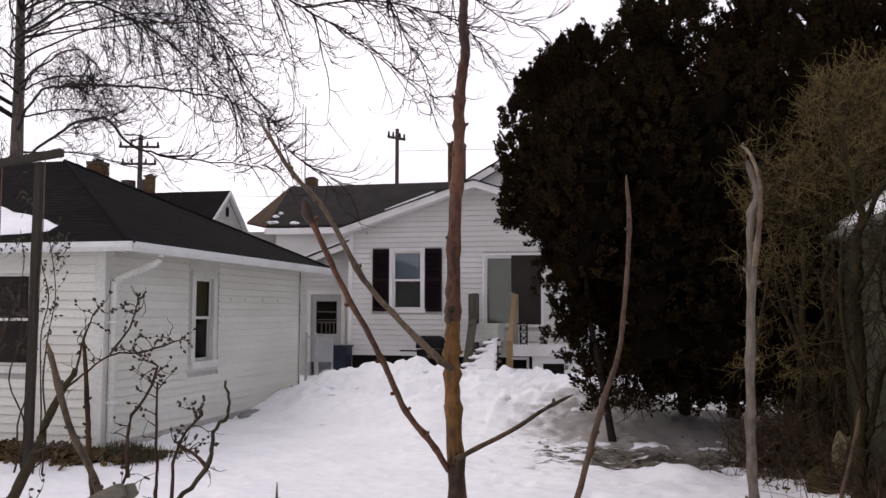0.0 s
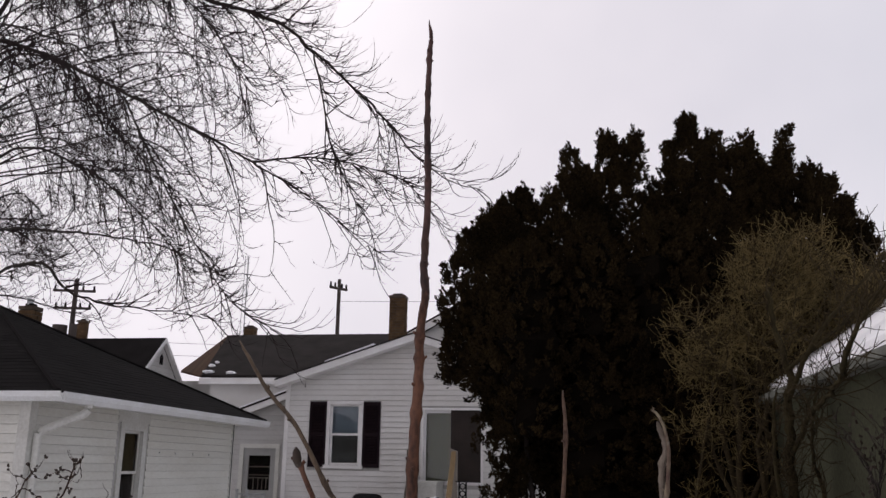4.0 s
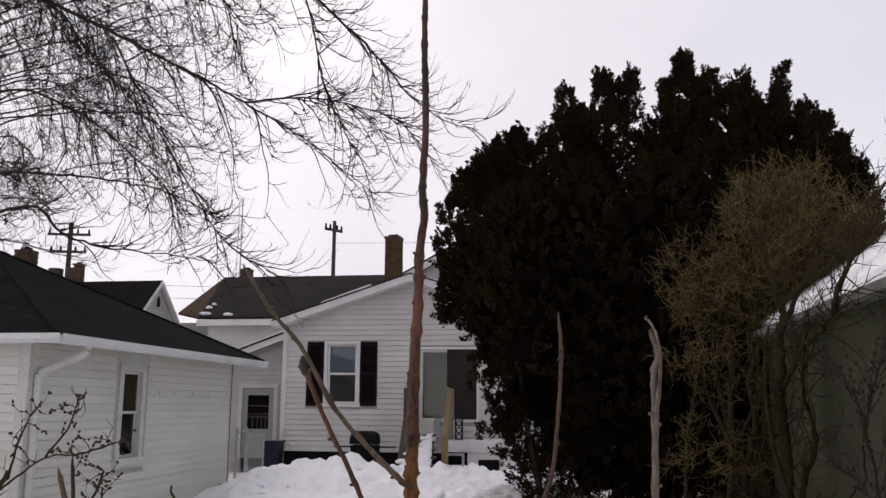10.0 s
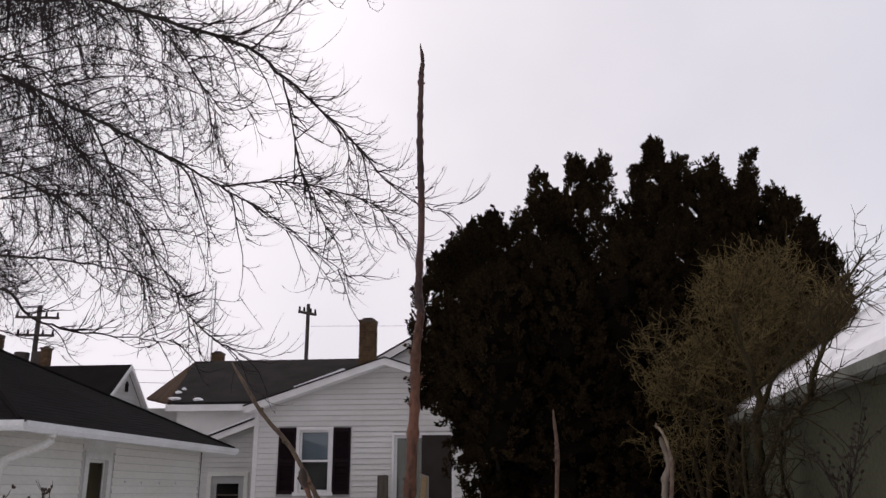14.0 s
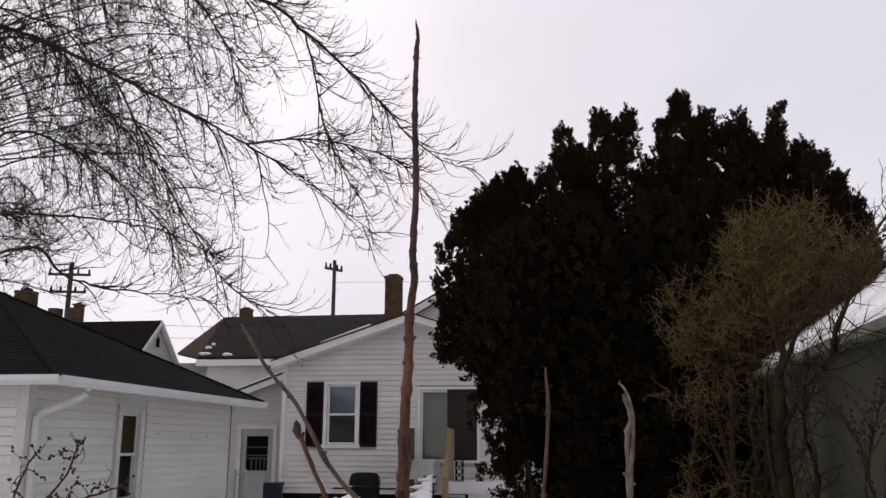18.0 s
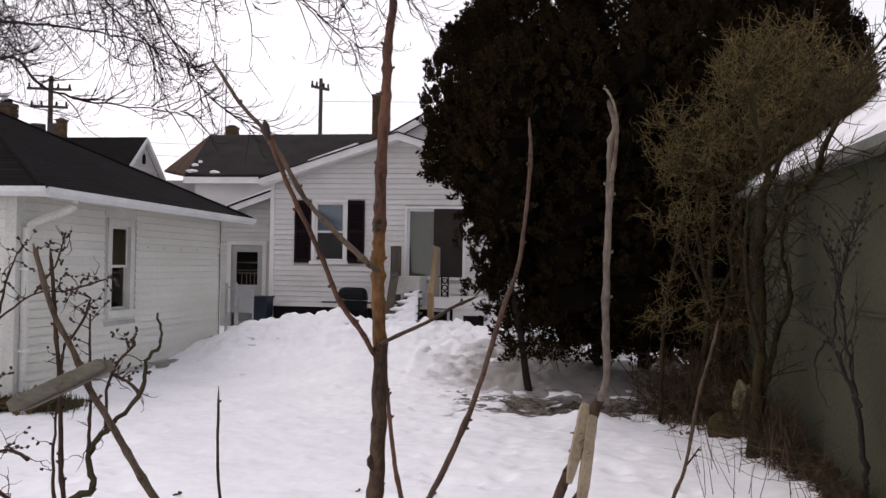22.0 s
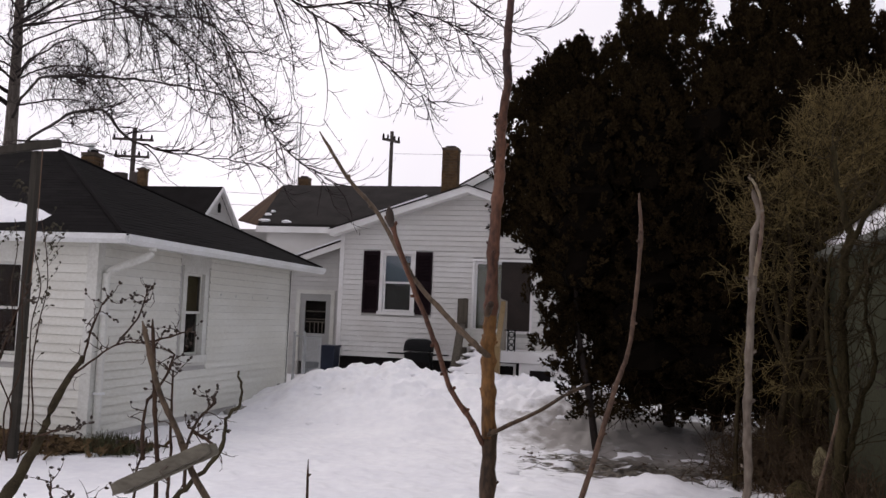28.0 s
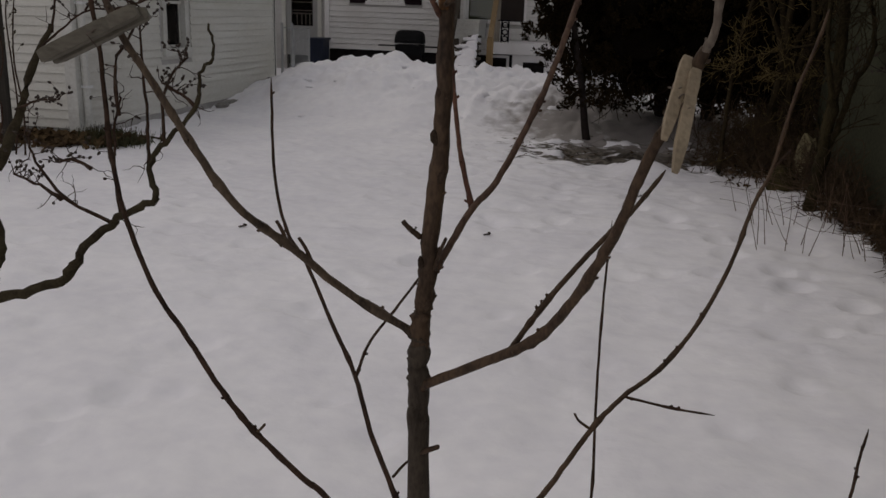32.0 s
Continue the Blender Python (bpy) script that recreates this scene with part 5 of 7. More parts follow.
# the large bare tree behind the outbuilding
tree = thing("bare_tree", "large leafless tree with long drooping fine twigs", "tree", (-18.1, 22, 0))
rng = random.Random(31)
acc = Acc()
acc.tube([(-18.2, 22, 0), (-18.15, 22, 3), (-18.1, 22, 6), (-18.1, 22, 9), (-18.2, 22, 13), (-18.3, 22, 18)], (0.30, 0.24, 0.19, 0.15, 0.10, 0.05), 12, 0.06, rng)
part("trunk", acc, "trunk_bark", tree, "rough grey-brown trunk", True)
BOUGHS = [
    [(-18.2, 22, 14.5), (-14, 18, 14.0), (-11, 15, 12.3), (-8.64, 13, 10.79), (-7.03, 13, 10.13), (-5.17, 13, 9.37), (-4.31, 13, 8.65), (-3.28, 13, 7.64), (-2.39, 13, 6.6), (-1.38, 13, 6.05)],
    [(-18.2, 22, 7.5), (-18.7, 18.5, 8.7), (-17.5, 15.8, 9.2), (-15, 14.4, 9.55), (-12.8, 13.4, 9.6), (-10.85, 13, 9.36), (-9.61, 13, 9.06), (-7.87, 13, 8.17), (-6.22, 13, 7.24), (-5.28, 13, 6.73), (-4.36, 13, 6.1), (-3.01, 13, 5.05)],
    [(-7.75, 13, 8.05), (-7.3, 13, 7.2), (-6.84, 13, 6.4), (-6.14, 13, 5.29), (-5.48, 13, 4.34), (-4.55, 13, 3.76)],
    [(-18.1, 22, 7.1), (-15.6, 19.6, 7.4), (-12.6, 16.6, 6.7), (-9.07, 13, 5.66), (-7.74, 13, 5.56), (-6.31, 13, 5.11), (-5.6, 13, 4.75)],
    [(-18.1, 22, 5.7), (-15.5, 19.5, 5.9), (-12, 16, 5.5), (-8.98, 13, 5.02), (-8.2, 13, 4.5), (-7.58, 13, 4.33), (-6.4, 13, 4.2), (-5.7, 13, 4.1)],
    [(-18.2, 22, 16), (-13, 17, 15.6), (-10, 14.5, 13.7), (-7.5, 13.4, 12.2), (-5.6, 13.2, 11.5), (-4.2, 13, 10.9), (-2.9, 13, 10.2)],
    [(-5.28, 13, 6.73), (-4.4, 13, 6.75), (-3.5, 13, 6.6), (-2.7, 13, 6.3), (-2.3, 13, 5.9)],
    [(-18.1, 22, 10), (-14.5, 19.5, 9.8), (-11.5, 18, 8.6), (-9.6, 17.4, 7.2), (-8.3, 17, 6.0)],
    [(-18.1, 22, 13), (-15, 19.5, 12.6), (-12.4, 17.8, 11.3), (-10.6, 17, 9.5), (-9.2, 16.6, 8.2)],
    [(-7.0, 13, 10.1), (-6.2, 12.8, 9.3), (-5.6, 12.6, 8.4), (-5.1, 12.5, 7.6)],
    [(-4.31, 13, 8.65), (-4.1, 12.9, 7.9), (-3.9, 12.8, 7.0), (-3.6, 12.8, 6.3), (-3.3, 12.8, 5.7)],
]
second = Acc()
strings = []


def hairs(base, d, length, r, lift, wild, rng_np, segs=3):
    """Many fine curved twigs at once, three-sided; lift bends them upwards. Returns vertices, faces and the middles and tips."""
    n = len(base)
    p = np.array(base, float)
    d = np.array(d, float)
    d /= np.linalg.norm(d, axis=1)[:, None] + 1e-9
    step = (length / segs)[:, None]
    w = rng_np.normal(size=(n, 3))
    a = np.cross(d, w)
    a /= np.linalg.norm(a, axis=1)[:, None] + 1e-9
    b = np.cross(d, a)
    rings, pts, dirs = [], [], []
    for k in range(segs + 1):
        rad = (r * (1 - 0.72 * k / segs))[:, None]
        for q in range(3):
            ang = 2.0944 * q
            rings.append(p + rad * (math.cos(ang) * a + math.sin(ang) * b))
        pts.append(p)
        dirs.append(d)
        d = d + np.array((0, 0, lift)) / segs + wild * rng_np.normal(size=(n, 3))
        d /= np.linalg.norm(d, axis=1)[:, None] + 1e-9
        p = p + d * step
    m = 3 * (segs + 1)
    v = np.stack(rings, 1).reshape(-1, 3)
    cell = []
    for k in range(segs):
        for q in range(3):
            cell.append((3 * k + q, 3 * k + (q + 1) % 3, 3 * k + 3 + (q + 1) % 3, 3 * k + 3 + q))
    f = (np.arange(n) * m)[:, None, None] + np.array(cell)[None]
    return v, f.reshape(-1, 4), pts, dirs


def along_strings(paths, per_metre, rng_np):
    """Points and directions spread evenly by length over polylines."""
    a = np.concatenate([np.array(q[:-1], float) for q in paths])
    b = np.concatenate([np.array(q[1:], float) for q in paths])
    L = np.linalg.norm(b - a, axis=1)
    k = rng_np.poisson(L * per_metre)
    a, b = np.repeat(a, k, 0), np.repeat(b, k, 0)
    t = rng_np.uniform(size=(len(a), 1))
    d = b - a
    return a + t * d, d / (np.linalg.norm(d, axis=1)[:, None] + 1e-9)


def join_np(sets):
    vs, fs, o = [], [], 0
    for v, f in sets:
        vs.append(v)
        fs.append(f + o)
        o += len(v)
    return np.concatenate(vs), np.concatenate(fs)


def string(base, d, L, r, sag, curl, wild=0.10):
    pts = shoot(second, base, d, L, r, rng, sag, curl, wild, 0.16)
    strings.append([tuple(q) for q in pts])
    return pts


# boughs that hang in from above
for ex, ey, ez in ((-6.3, 13.0, 10.6), (-7.8, 13.5, 12.0), (-9.6, 14.0, 12.6), (-8.6, 14.5, 10.9), (-10.8, 15.0, 11.2)):
    BOUGHS.append([(-18.2, 22, ez + 3.2), (-15.0, 18.6, ez + 3.3), (ex - 2.6, ey + 2.4, ez + 2.2), (ex - 1.0, ey + 0.9, ez + 1.1), (ex, ey, ez)])
# fainter boughs further back, from the trunk towards the yard
for k in range(26):
    z0 = rng.uniform(8.0, 15.5)
    ex, ey = rng.uniform(-13.5, -7.0), rng.uniform(14.5, 20.0)
    ez = max(5.2, z0 - rng.uniform(1.0, 4.5))
    rise = z0 + rng.uniform(-0.4, 0.5)
    BOUGHS.append([(-18.1, 22, z0), (-16.6, 22 + (ey - 22) * 0.3, (z0 + rise) / 2), (-18.1 + (ex + 18.1) * 0.6, 22 + (ey - 22) * 0.65, rise), (ex - 0.9, ey + 0.3, (rise + ez) / 2 + 0.4), (ex, ey, ez)])
for k in range(14):
    z0 = rng.uniform(5.4, 12.0)
    a = rng.uniform(-0.9, 1.9)
    L = rng.uniform(2.0, 4.5)
    up = rng.uniform(-0.1, 0.55)
    BOUGHS.append([(-18.1, 22, z0), (-18.1 + 0.35 * L * math.cos(a), 22 - 0.35 * L * math.sin(a), z0 + 0.3 * L * up + 0.15), (-18.1 + 0.7 * L * math.cos(a), 22 - 0.7 * L * math.sin(a), z0 + 0.7 * L * up), (-18.1 + L * math.cos(a), 22 - L * math.sin(a), z0 + L * up - 0.2)])
BOUGHS.append([(-18.2, 22, 7.9), (-18.7, 18.5, 9.0), (-17.5, 15.8, 9.4), (-15, 14.4, 9.8), (-12.6, 13.3, 9.95), (-10.85, 13, 9.74), (-9.05, 13, 9.17), (-8.4, 13, 8.7), (-7.87, 13, 8.17)])
for li, limb in enumerate(BOUGHS):
    path = smooth_path(limb, 7)
    n = len(path)
    r0 = (0.042 if li < 16 else 0.028) if limb[0][0] < -17 else 0.013
    if li in (0, 1, 5):
        r0 = 0.062
    if li in (3, 4):
        r0 = 0.036
    if limb is BOUGHS[-1]:
        r0 = 0.055
    if li == 1:
        r0 = 0.072
    back = li >= 16 and limb is not BOUGHS[-1]
    acc = Acc()
    drift, wander = Vector((0, 0, 0)), []
    for q in path:
        drift = drift * 0.8 + rvec(rng) * (0.018 if limb[0][0] < -17 else 0.008)
        wander.append(q + drift)
    acc.tube(wander, [r0 * (1 - i / n) ** 1.15 + 0.006 for i in range(n)], 7, 0.05, rng)
    part("limb", acc, "tree_bark", tree, "", True)
    for i in range(3, n - 1):
        if path[i].x < -13.5 and li < 34:
            continue
        t = i / n
        seg = path[i + 1] - path[i]
        al = unit(seg)
        for k in range(max(1, int(seg.length * ((3.2 if li < 34 else 2.0) if back else (4.5 if li in (3, 4) or li > 10 else 9.0)) + rng.random()))):
            base = path[i] + seg * rng.random()
            if base.z < (6.8 if back else 5.6) and -13.5 < base.x < -6 and rng.random() < 0.25:
                continue
            left = base.x < -6.5
            if rng.random() < ((0.50 if li not in (3, 4) else 0.25) if left else 0.24):
                d, sag, curl = al * 0.65 + rvec(rng) * 0.25 + Vector((0.15, 0, -0.30)), 1.15, 1.1
                L = rng.uniform(0.9, 3.2) * (1.15 - 0.5 * t)
            else:
                d, sag, curl = al * rng.uniform(0.5, 0.9) + rvec(rng) * 0.4 + Vector((0.5, 0, 0.10)), 0.35, 1.1
                L = rng.uniform(0.5, 1.8) * (1.2 - 0.6 * t)
                if li in (0, 5, 6):
                    L, sag = L * 1.25, 0.25
            if base.x > -4.6:
                L *= 0.6
                sag *= 0.5
            if base.z - L * 0.85 < (4.4 if not back else 6.2):
                d = d + Vector((0.3, 0, 0.35))
                L = min(L, 1.0)
                sag *= 0.4
            q = string(base, d, L, (0.0080 if back else 0.0105) + (0.004 if L > 1.6 and not back else 0.0) + 0.007 * rng.random() * (1 - 0.6 * t), sag, curl)
            if L > 1.2:
                for _ in range(3):
                    c = q[rng.randrange(len(q) // 5, len(q) - 2)]
                    string(c, d * 0.7 + rvec(rng) * 0.45 + Vector((0.3, 0, 0.0)), L * rng.uniform(0.25, 0.55), 0.0080, sag * 0.6, 1.1, 0.08)
part("branchlets", second, "twig", tree)["kind"] = "stuff"
tnr = np.random.default_rng(8)
b0, d0 = along_strings(strings, 3.6, tnr)
n0 = len(b0)
v1, f1, p1, d1 = hairs(b0, d0 * 0.9 + tnr.normal(size=(n0, 3)) * 0.42 + np.array((0.25, 0, -0.02)), tnr.uniform(0.15, 0.75, n0), np.full(n0, 0.0074), 1.15, 0.10, tnr, 5)
b2, d2 = np.concatenate(p1[2:]), np.concatenate(d1[2:])
keep = tnr.uniform(size=len(b2)) < 0.22
b2, d2 = b2[keep], d2[keep]
n2 = len(b2)
v2, f2, _, _ = hairs(b2, d2 * 0.6 + tnr.normal(size=(n2, 3)) * 0.5 + np.array((0.05, 0, 0.35)), tnr.uniform(0.04, 0.11, n2), np.full(n2, 0.0066), 0.8, 0.10, tnr, 2)
TWIGS = join_np([(v1, f1), (v2, f2)])


def sprays(pos, out, count, size, wide, rng_np, spread_k=0.75):
    """Pointed leaf blades: count of them at each position, about the direction out."""
    n = len(pos)
    p = np.repeat(pos, count, 0)
    d = np.repeat(out, count, 0) + spread_k * rng_np.normal(size=(n * count, 3))
    d /= np.linalg.norm(d, axis=1)[:, None]
    side = np.cross(d, rng_np.normal(size=d.shape))
    side /= np.linalg.norm(side, axis=1)[:, None] + 1e-9
    L = size * rng_np.uniform(0.55, 1.3, (n * count, 1))
    w = wide * rng_np.uniform(0.6, 1.3, (n * count, 1))
    p = p + rng_np.normal(size=p.shape) * size * 0.35
    v = np.stack([p, p + d * L * 0.55 + side * w, p + d * L, p + d * L * 0.55 - side * w], 1).reshape(-1, 3)
    f = np.arange(len(v)).reshape(-1, 4)
    return v, f


def np_part(name, v, f, material, parent, label=""):
    me = bpy.data.meshes.new(name)
    me.vertices.add(len(v))
    me.vertices.foreach_set("co", np.ascontiguousarray(v, np.float32).ravel())
    me.loops.add(f.size)
    me.loops.foreach_set("vertex_index", f.astype(np.int32).ravel())
    me.polygons.add(len(f))
    me.polygons.foreach_set("loop_start", np.arange(0, f.size, f.shape[1], dtype=np.int32))
    me.materials.append(M[material])
    me.update(calc_edges=True)
    ob = new(name, me)
    ob.parent = parent
    ob.matrix_parent_inverse = Matrix.Translation(-parent.location)
    if label:
        ob["label"] = label
    return ob


np_part("twigs", TWIGS[0], TWIGS[1], "twig", tree)["kind"] = "stuff"

# the broad dark evergreen: many upright plumes on several stems
ever = thing("evergreen_tree", "broad dark evergreen with upright feathery plumes", "tree", (1.2, 12.9, 0))
PLUMES = [(-1.59, 12.9, 5.42, 0.20, 3.1), (-1.38, 12.9, 5.65, 0.20, 2.8), (-1.06, 12.8, 5.79, 0.20, 2.6), (-1.00, 12.9, 5.97, 0.18, 2.2), (-0.60, 12.8, 6.05, 0.21, 1.6), (-0.28, 12.9, 6.02, 0.22, 1.6), (-0.01, 12.8, 6.66, 0.19, 1.5), (0.23, 12.9, 6.50, 0.12, 1.5), (0.53, 12.9, 6.35, 0.20, 1.4), (0.76, 12.9, 6.98, 0.17, 1.4), (1.04, 12.9, 6.94, 0.15, 1.4),
          (1.45, 13.0, 6.19, 0.24, 1.4), (1.73, 12.9, 6.73, 0.13, 1.4), (2.03, 12.8, 7.11, 0.20, 1.2), (2.31, 12.9, 6.89, 0.15, 1.2), (2.70, 12.9, 6.79, 0.21, 1.5), (2.96, 13.0, 6.47, 0.20, 1.8), (3.22, 12.9, 6.27, 0.20, 2.0), (3.39, 12.8, 6.59, 0.14, 2.0), (3.46, 12.8, 6.93, 0.08, 2.0), (3.69, 12.9, 6.31, 0.20, 2.1), (3.95, 13.0, 6.13, 0.20, 2.3), (4.12, 13.0, 5.69, 0.20, 2.4), (4.36, 13.0, 5.85, 0.14, 2.4), (4.64, 13.0, 5.39, 0.20, 2.4),
          (-1.15, 12.4, 4.6, 0.46, 2.75), (-0.5, 12.0, 5.0, 0.62, 2.2), (0.4, 12.2, 5.35, 0.72, 1.0), (1.3, 12.2, 5.45, 0.78, 0.95), (2.2, 12.2, 5.5, 0.8, 0.9), (3.1, 12.3, 5.3, 0.72, 1.0), (3.6, 12.5, 4.7, 0.58, 1.2),
          (0.0, 13.5, 5.1, 0.75, 0.8), (1.0, 13.6, 5.15, 0.8, 0.6), (2.2, 13.6, 5.15, 0.8, 0.6), (3.2, 13.6, 5.0, 0.7, 0.8), (-0.75, 13.4, 5.2, 0.55, 2.3), (-0.62, 12.6, 3.2, 0.40, 1.1), (-0.35, 12.6, 2.2, 0.42, 0.75), (0.5, 12.8, 2.6, 0.6, 0.62), (1.4, 12.8, 2.8, 0.75, 0.55), (2.4, 12.7, 2.8, 0.75, 0.45)]
PLUMES += [(-1.70, 12.8, 5.05, 0.19, 3.75), (-1.62, 12.7, 4.1, 0.18, 3.0), (-1.30, 12.5, 2.7, 0.15, 2.0), (-1.16, 12.5, 2.2, 0.15, 1.35), (-1.18, 12.5, 3.4, 0.20, 2.4), (-0.98, 12.5, 3.1, 0.24, 1.95), (-0.8, 12.5, 2.6, 0.22, 1.5), (-0.66, 12.5, 1.9, 0.20, 1.0), (-1.0, 12.5, 2.4, 0.15, 1.7), (-0.90, 12.4, 1.7, 0.13, 1.0)]
PLUMES += [(-1.0, 13.3, 5.1, 0.26, 2.6), (-0.4, 13.4, 5.5, 0.28, 2.2), (0.5, 13.4, 5.9, 0.28, 1.5), (1.5, 13.4, 5.9, 0.28, 1.5), (2.45, 13.3, 6.1, 0.25, 1.5)]
PLUMES += [(3.2, 12.7, 3.0, 0.7, 0.4), (4.1, 12.8, 3.2, 0.75, 0.4), (5.0, 12.8, 3.0, 0.75, 0.4), (5.8, 12.8, 2.9, 0.75, 0.4)]
crown = PLUMES[:25]
PLUMES = [(x, y, zt + 0.06, r * 1.45, zb) for x, y, zt, r, zb in crown] + PLUMES[25:]
PLUMES += [((a[0] + b[0]) / 2, 13.0, min(a[2], b[2]) - 0.06, 0.5 * (b[0] - a[0]) + 0.12, max(a[4], b[4], 1.8)) for a, b in zip(crown, crown[1:])]
PLUMES = [(x - 0.02 - 0.036 * (x + 1.6) - 0.06 * max(0.0, x - 3.5), y, zt, r, zb) for x, y, zt, r, zb in PLUMES]
nrng = np.random.default_rng(17)


def tufts(cen, axis, blades, length, girth):
    """Teardrop tufts of narrow blades: vertices and faces of all of them."""
    n = len(cen)
    axis = axis / (np.linalg.norm(axis, axis=1)[:, None] + 1e-9)
    a = np.cross(axis, nrng.normal(size=axis.shape))
    a /= np.linalg.norm(a, axis=1)[:, None] + 1e-9
    b = np.cross(axis, a)
    h = nrng.uniform(0, 1, (n, blades)) ** 0.8
    rad = girth[:, None] * (0.35 + 1.3 * h) * (1.02 - h) ** 0.7 * np.sqrt(nrng.uniform(0.05, 1, (n, blades)))
    th = nrng.uniform(0, 2 * np.pi, (n, blades))
    side = np.cos(th)[..., None] * a[:, None] + np.sin(th)[..., None] * b[:, None]
    p = cen[:, None] + axis[:, None] * (h * length[:, None])[..., None] + side * rad[..., None]
    d = axis[:, None] * 0.9 + side * (0.75 - 0.5 * h)[..., None] + nrng.normal(size=p.shape) * 0.28
    d /= np.linalg.norm(d, axis=2)[..., None]
    w = np.cross(d, nrng.normal(size=d.shape))
    w /= np.linalg.norm(w, axis=2)[..., None] + 1e-9
    L = nrng.uniform(0.040, 0.075, (n, blades, 1))
    w = w * nrng.uniform(0.010, 0.017, (n, blades, 1))
    v = np.stack([p, p + d * L * 0.5 + w, p + d * L, p + d * L * 0.5 - w], 2).reshape(-1, 3)
    return v, np.arange(len(v)).reshape(-1, 4)


tc_, ta_ = [], []
for x, y, zt, r, zb in PLUMES:
    h = zt - zb
    sparse = zt < 3.5 and x < 0.2
    k = int(6.28 * r * h / 0.0125 * (0.50 if sparse else 1.0) * (0.62 if r > 0.5 else 1.0)) + 24
    t = nrng.uniform(0, 1, k)
    t[:int(10 + 26 * r)] = nrng.uniform(0.9, 1.0, int(10 + 26 * r))[:k]
    prof = np.where(t < 0.5, 0.70 + 0.60 * t, np.sqrt(np.maximum(1.0 - ((t - 0.5) / 0.5) ** 2 * 0.94, 0)))
    a = nrng.uniform(0, 2 * np.pi, k)
    keep = (np.sin(a) < 0.35) | (t > 0.75) | (nrng.uniform(size=k) < 0.3)
    t, prof, a = t[keep], prof[keep], a[keep]
    k = len(t)
    # vertical ribs, so that the flank breaks into upright sprays with gaps between
    rib = 0.80 + 0.26 * np.sin(a * max(3, round(r * 14)) + 3.0 * np.sin(2.6 * t * h + 4 * x) + 7 * x)
    rr = r * prof * rib * nrng.uniform(0.72, 1.04, k)
    bend = 0.10 * np.sin(2.2 * t + x * 5) * min(1.0, h)
    pos = np.stack([x + bend + rr * np.cos(a), y + rr * np.sin(a), zb + t * (h - 0.16) - 0.05], 1)
    # the sprays gather in bunches with holes between them
    open_ = np.array([noise.noise(Vector(q) * 4.2) + 0.5 * noise.noise(Vector(q) * 9.0) for q in pos])
    full = (open_ > (-0.20 if r < 0.45 else -0.28)) | (nrng.uniform(size=k) < (0.10 if r < 0.45 else 0.3))
    t, a, pos = t[full], a[full], pos[full]
    k = len(t)
    tc_.append(pos)
    lean = 0.62 - 0.35 * t
    ta_.append(np.stack([lean * np.cos(a), lean * np.sin(a), 0.55 + 0.5 * t], 1) + nrng.normal(size=(k, 3)) * 0.30)
TC, TA = np.concatenate(tc_), np.concatenate(ta_)
v, f = tufts(TC, TA, 34, nrng.uniform(0.10, 0.22, len(TC)), nrng.uniform(0.036, 0.062, len(TC)))
np_part("foliage", v, f, "conifer", ever, "near-black brownish scale foliage")["kind"] = "stuff"
# added dark cores that block light; the shade inside is in their colour
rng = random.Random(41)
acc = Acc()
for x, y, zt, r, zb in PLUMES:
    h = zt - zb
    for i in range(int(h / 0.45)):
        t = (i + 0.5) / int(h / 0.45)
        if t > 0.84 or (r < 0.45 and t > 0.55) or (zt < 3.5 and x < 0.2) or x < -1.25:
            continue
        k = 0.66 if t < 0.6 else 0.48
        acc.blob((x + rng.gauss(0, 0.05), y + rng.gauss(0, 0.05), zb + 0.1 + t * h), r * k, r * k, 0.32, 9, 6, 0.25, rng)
part("inner_growth", acc, "core_shade", ever)["kind"] = "stuff"
for bx, by, tx, ty, tz, r in ((-0.33, 12.35, -0.80, 12.5, 2.6, 0.058), (0.7, 13.5, 0.5, 13.2, 4.5, 0.09), (1.4, 13.6, 1.2, 13.3, 5.5, 0.10), (2.2, 13.6, 2.3, 13.3, 5.5, 0.10), (3.0, 13.6, 3.2, 13.3, 5.0, 0.10)):
    acc = Acc()
    b, t = Vector((bx, by, gz(bx, by) - 0.1)), Vector((tx, ty, tz))
    acc.tube([b + (t - b) * s + rvec(rng) * 0.03 for s in spread(0, 1, 8)], spread(r, r * 0.5, 8), 8, 0.1, rng)
    part("stem", acc, "tree_bark", ever, "", True)
acc = Acc()
for _ in range(110):
    x, y = rng.uniform(-0.2, 3.2), rng.uniform(12.0, 12.9)
    z = rng.uniform(0.45, 1.1)
    shoot(acc, (x, y + 0.5, z + 0.1), Vector((rng.gauss(0, 0.5), -1, rng.uniform(-0.5, 0.2))), rng.uniform(0.5, 1.0), 0.012, rng, 0.3, 0.5, 0.15, 0.1)
part("dead_branches", acc, "bark_dark", ever)["kind"] = "stuff"
low = np.array([(rng.uniform(-0.75, 3.0), rng.uniform(12.2, 12.9), rng.uniform(0.42, 1.25)) for _ in range(850)])
v, f = sprays(low, np.tile((0.0, -0.4, 0.1), (len(low), 1)), 14, 0.07, 0.016, nrng, 0.9)
np_part("low_sprays", v, f, "conifer", ever)["kind"] = "stuff"

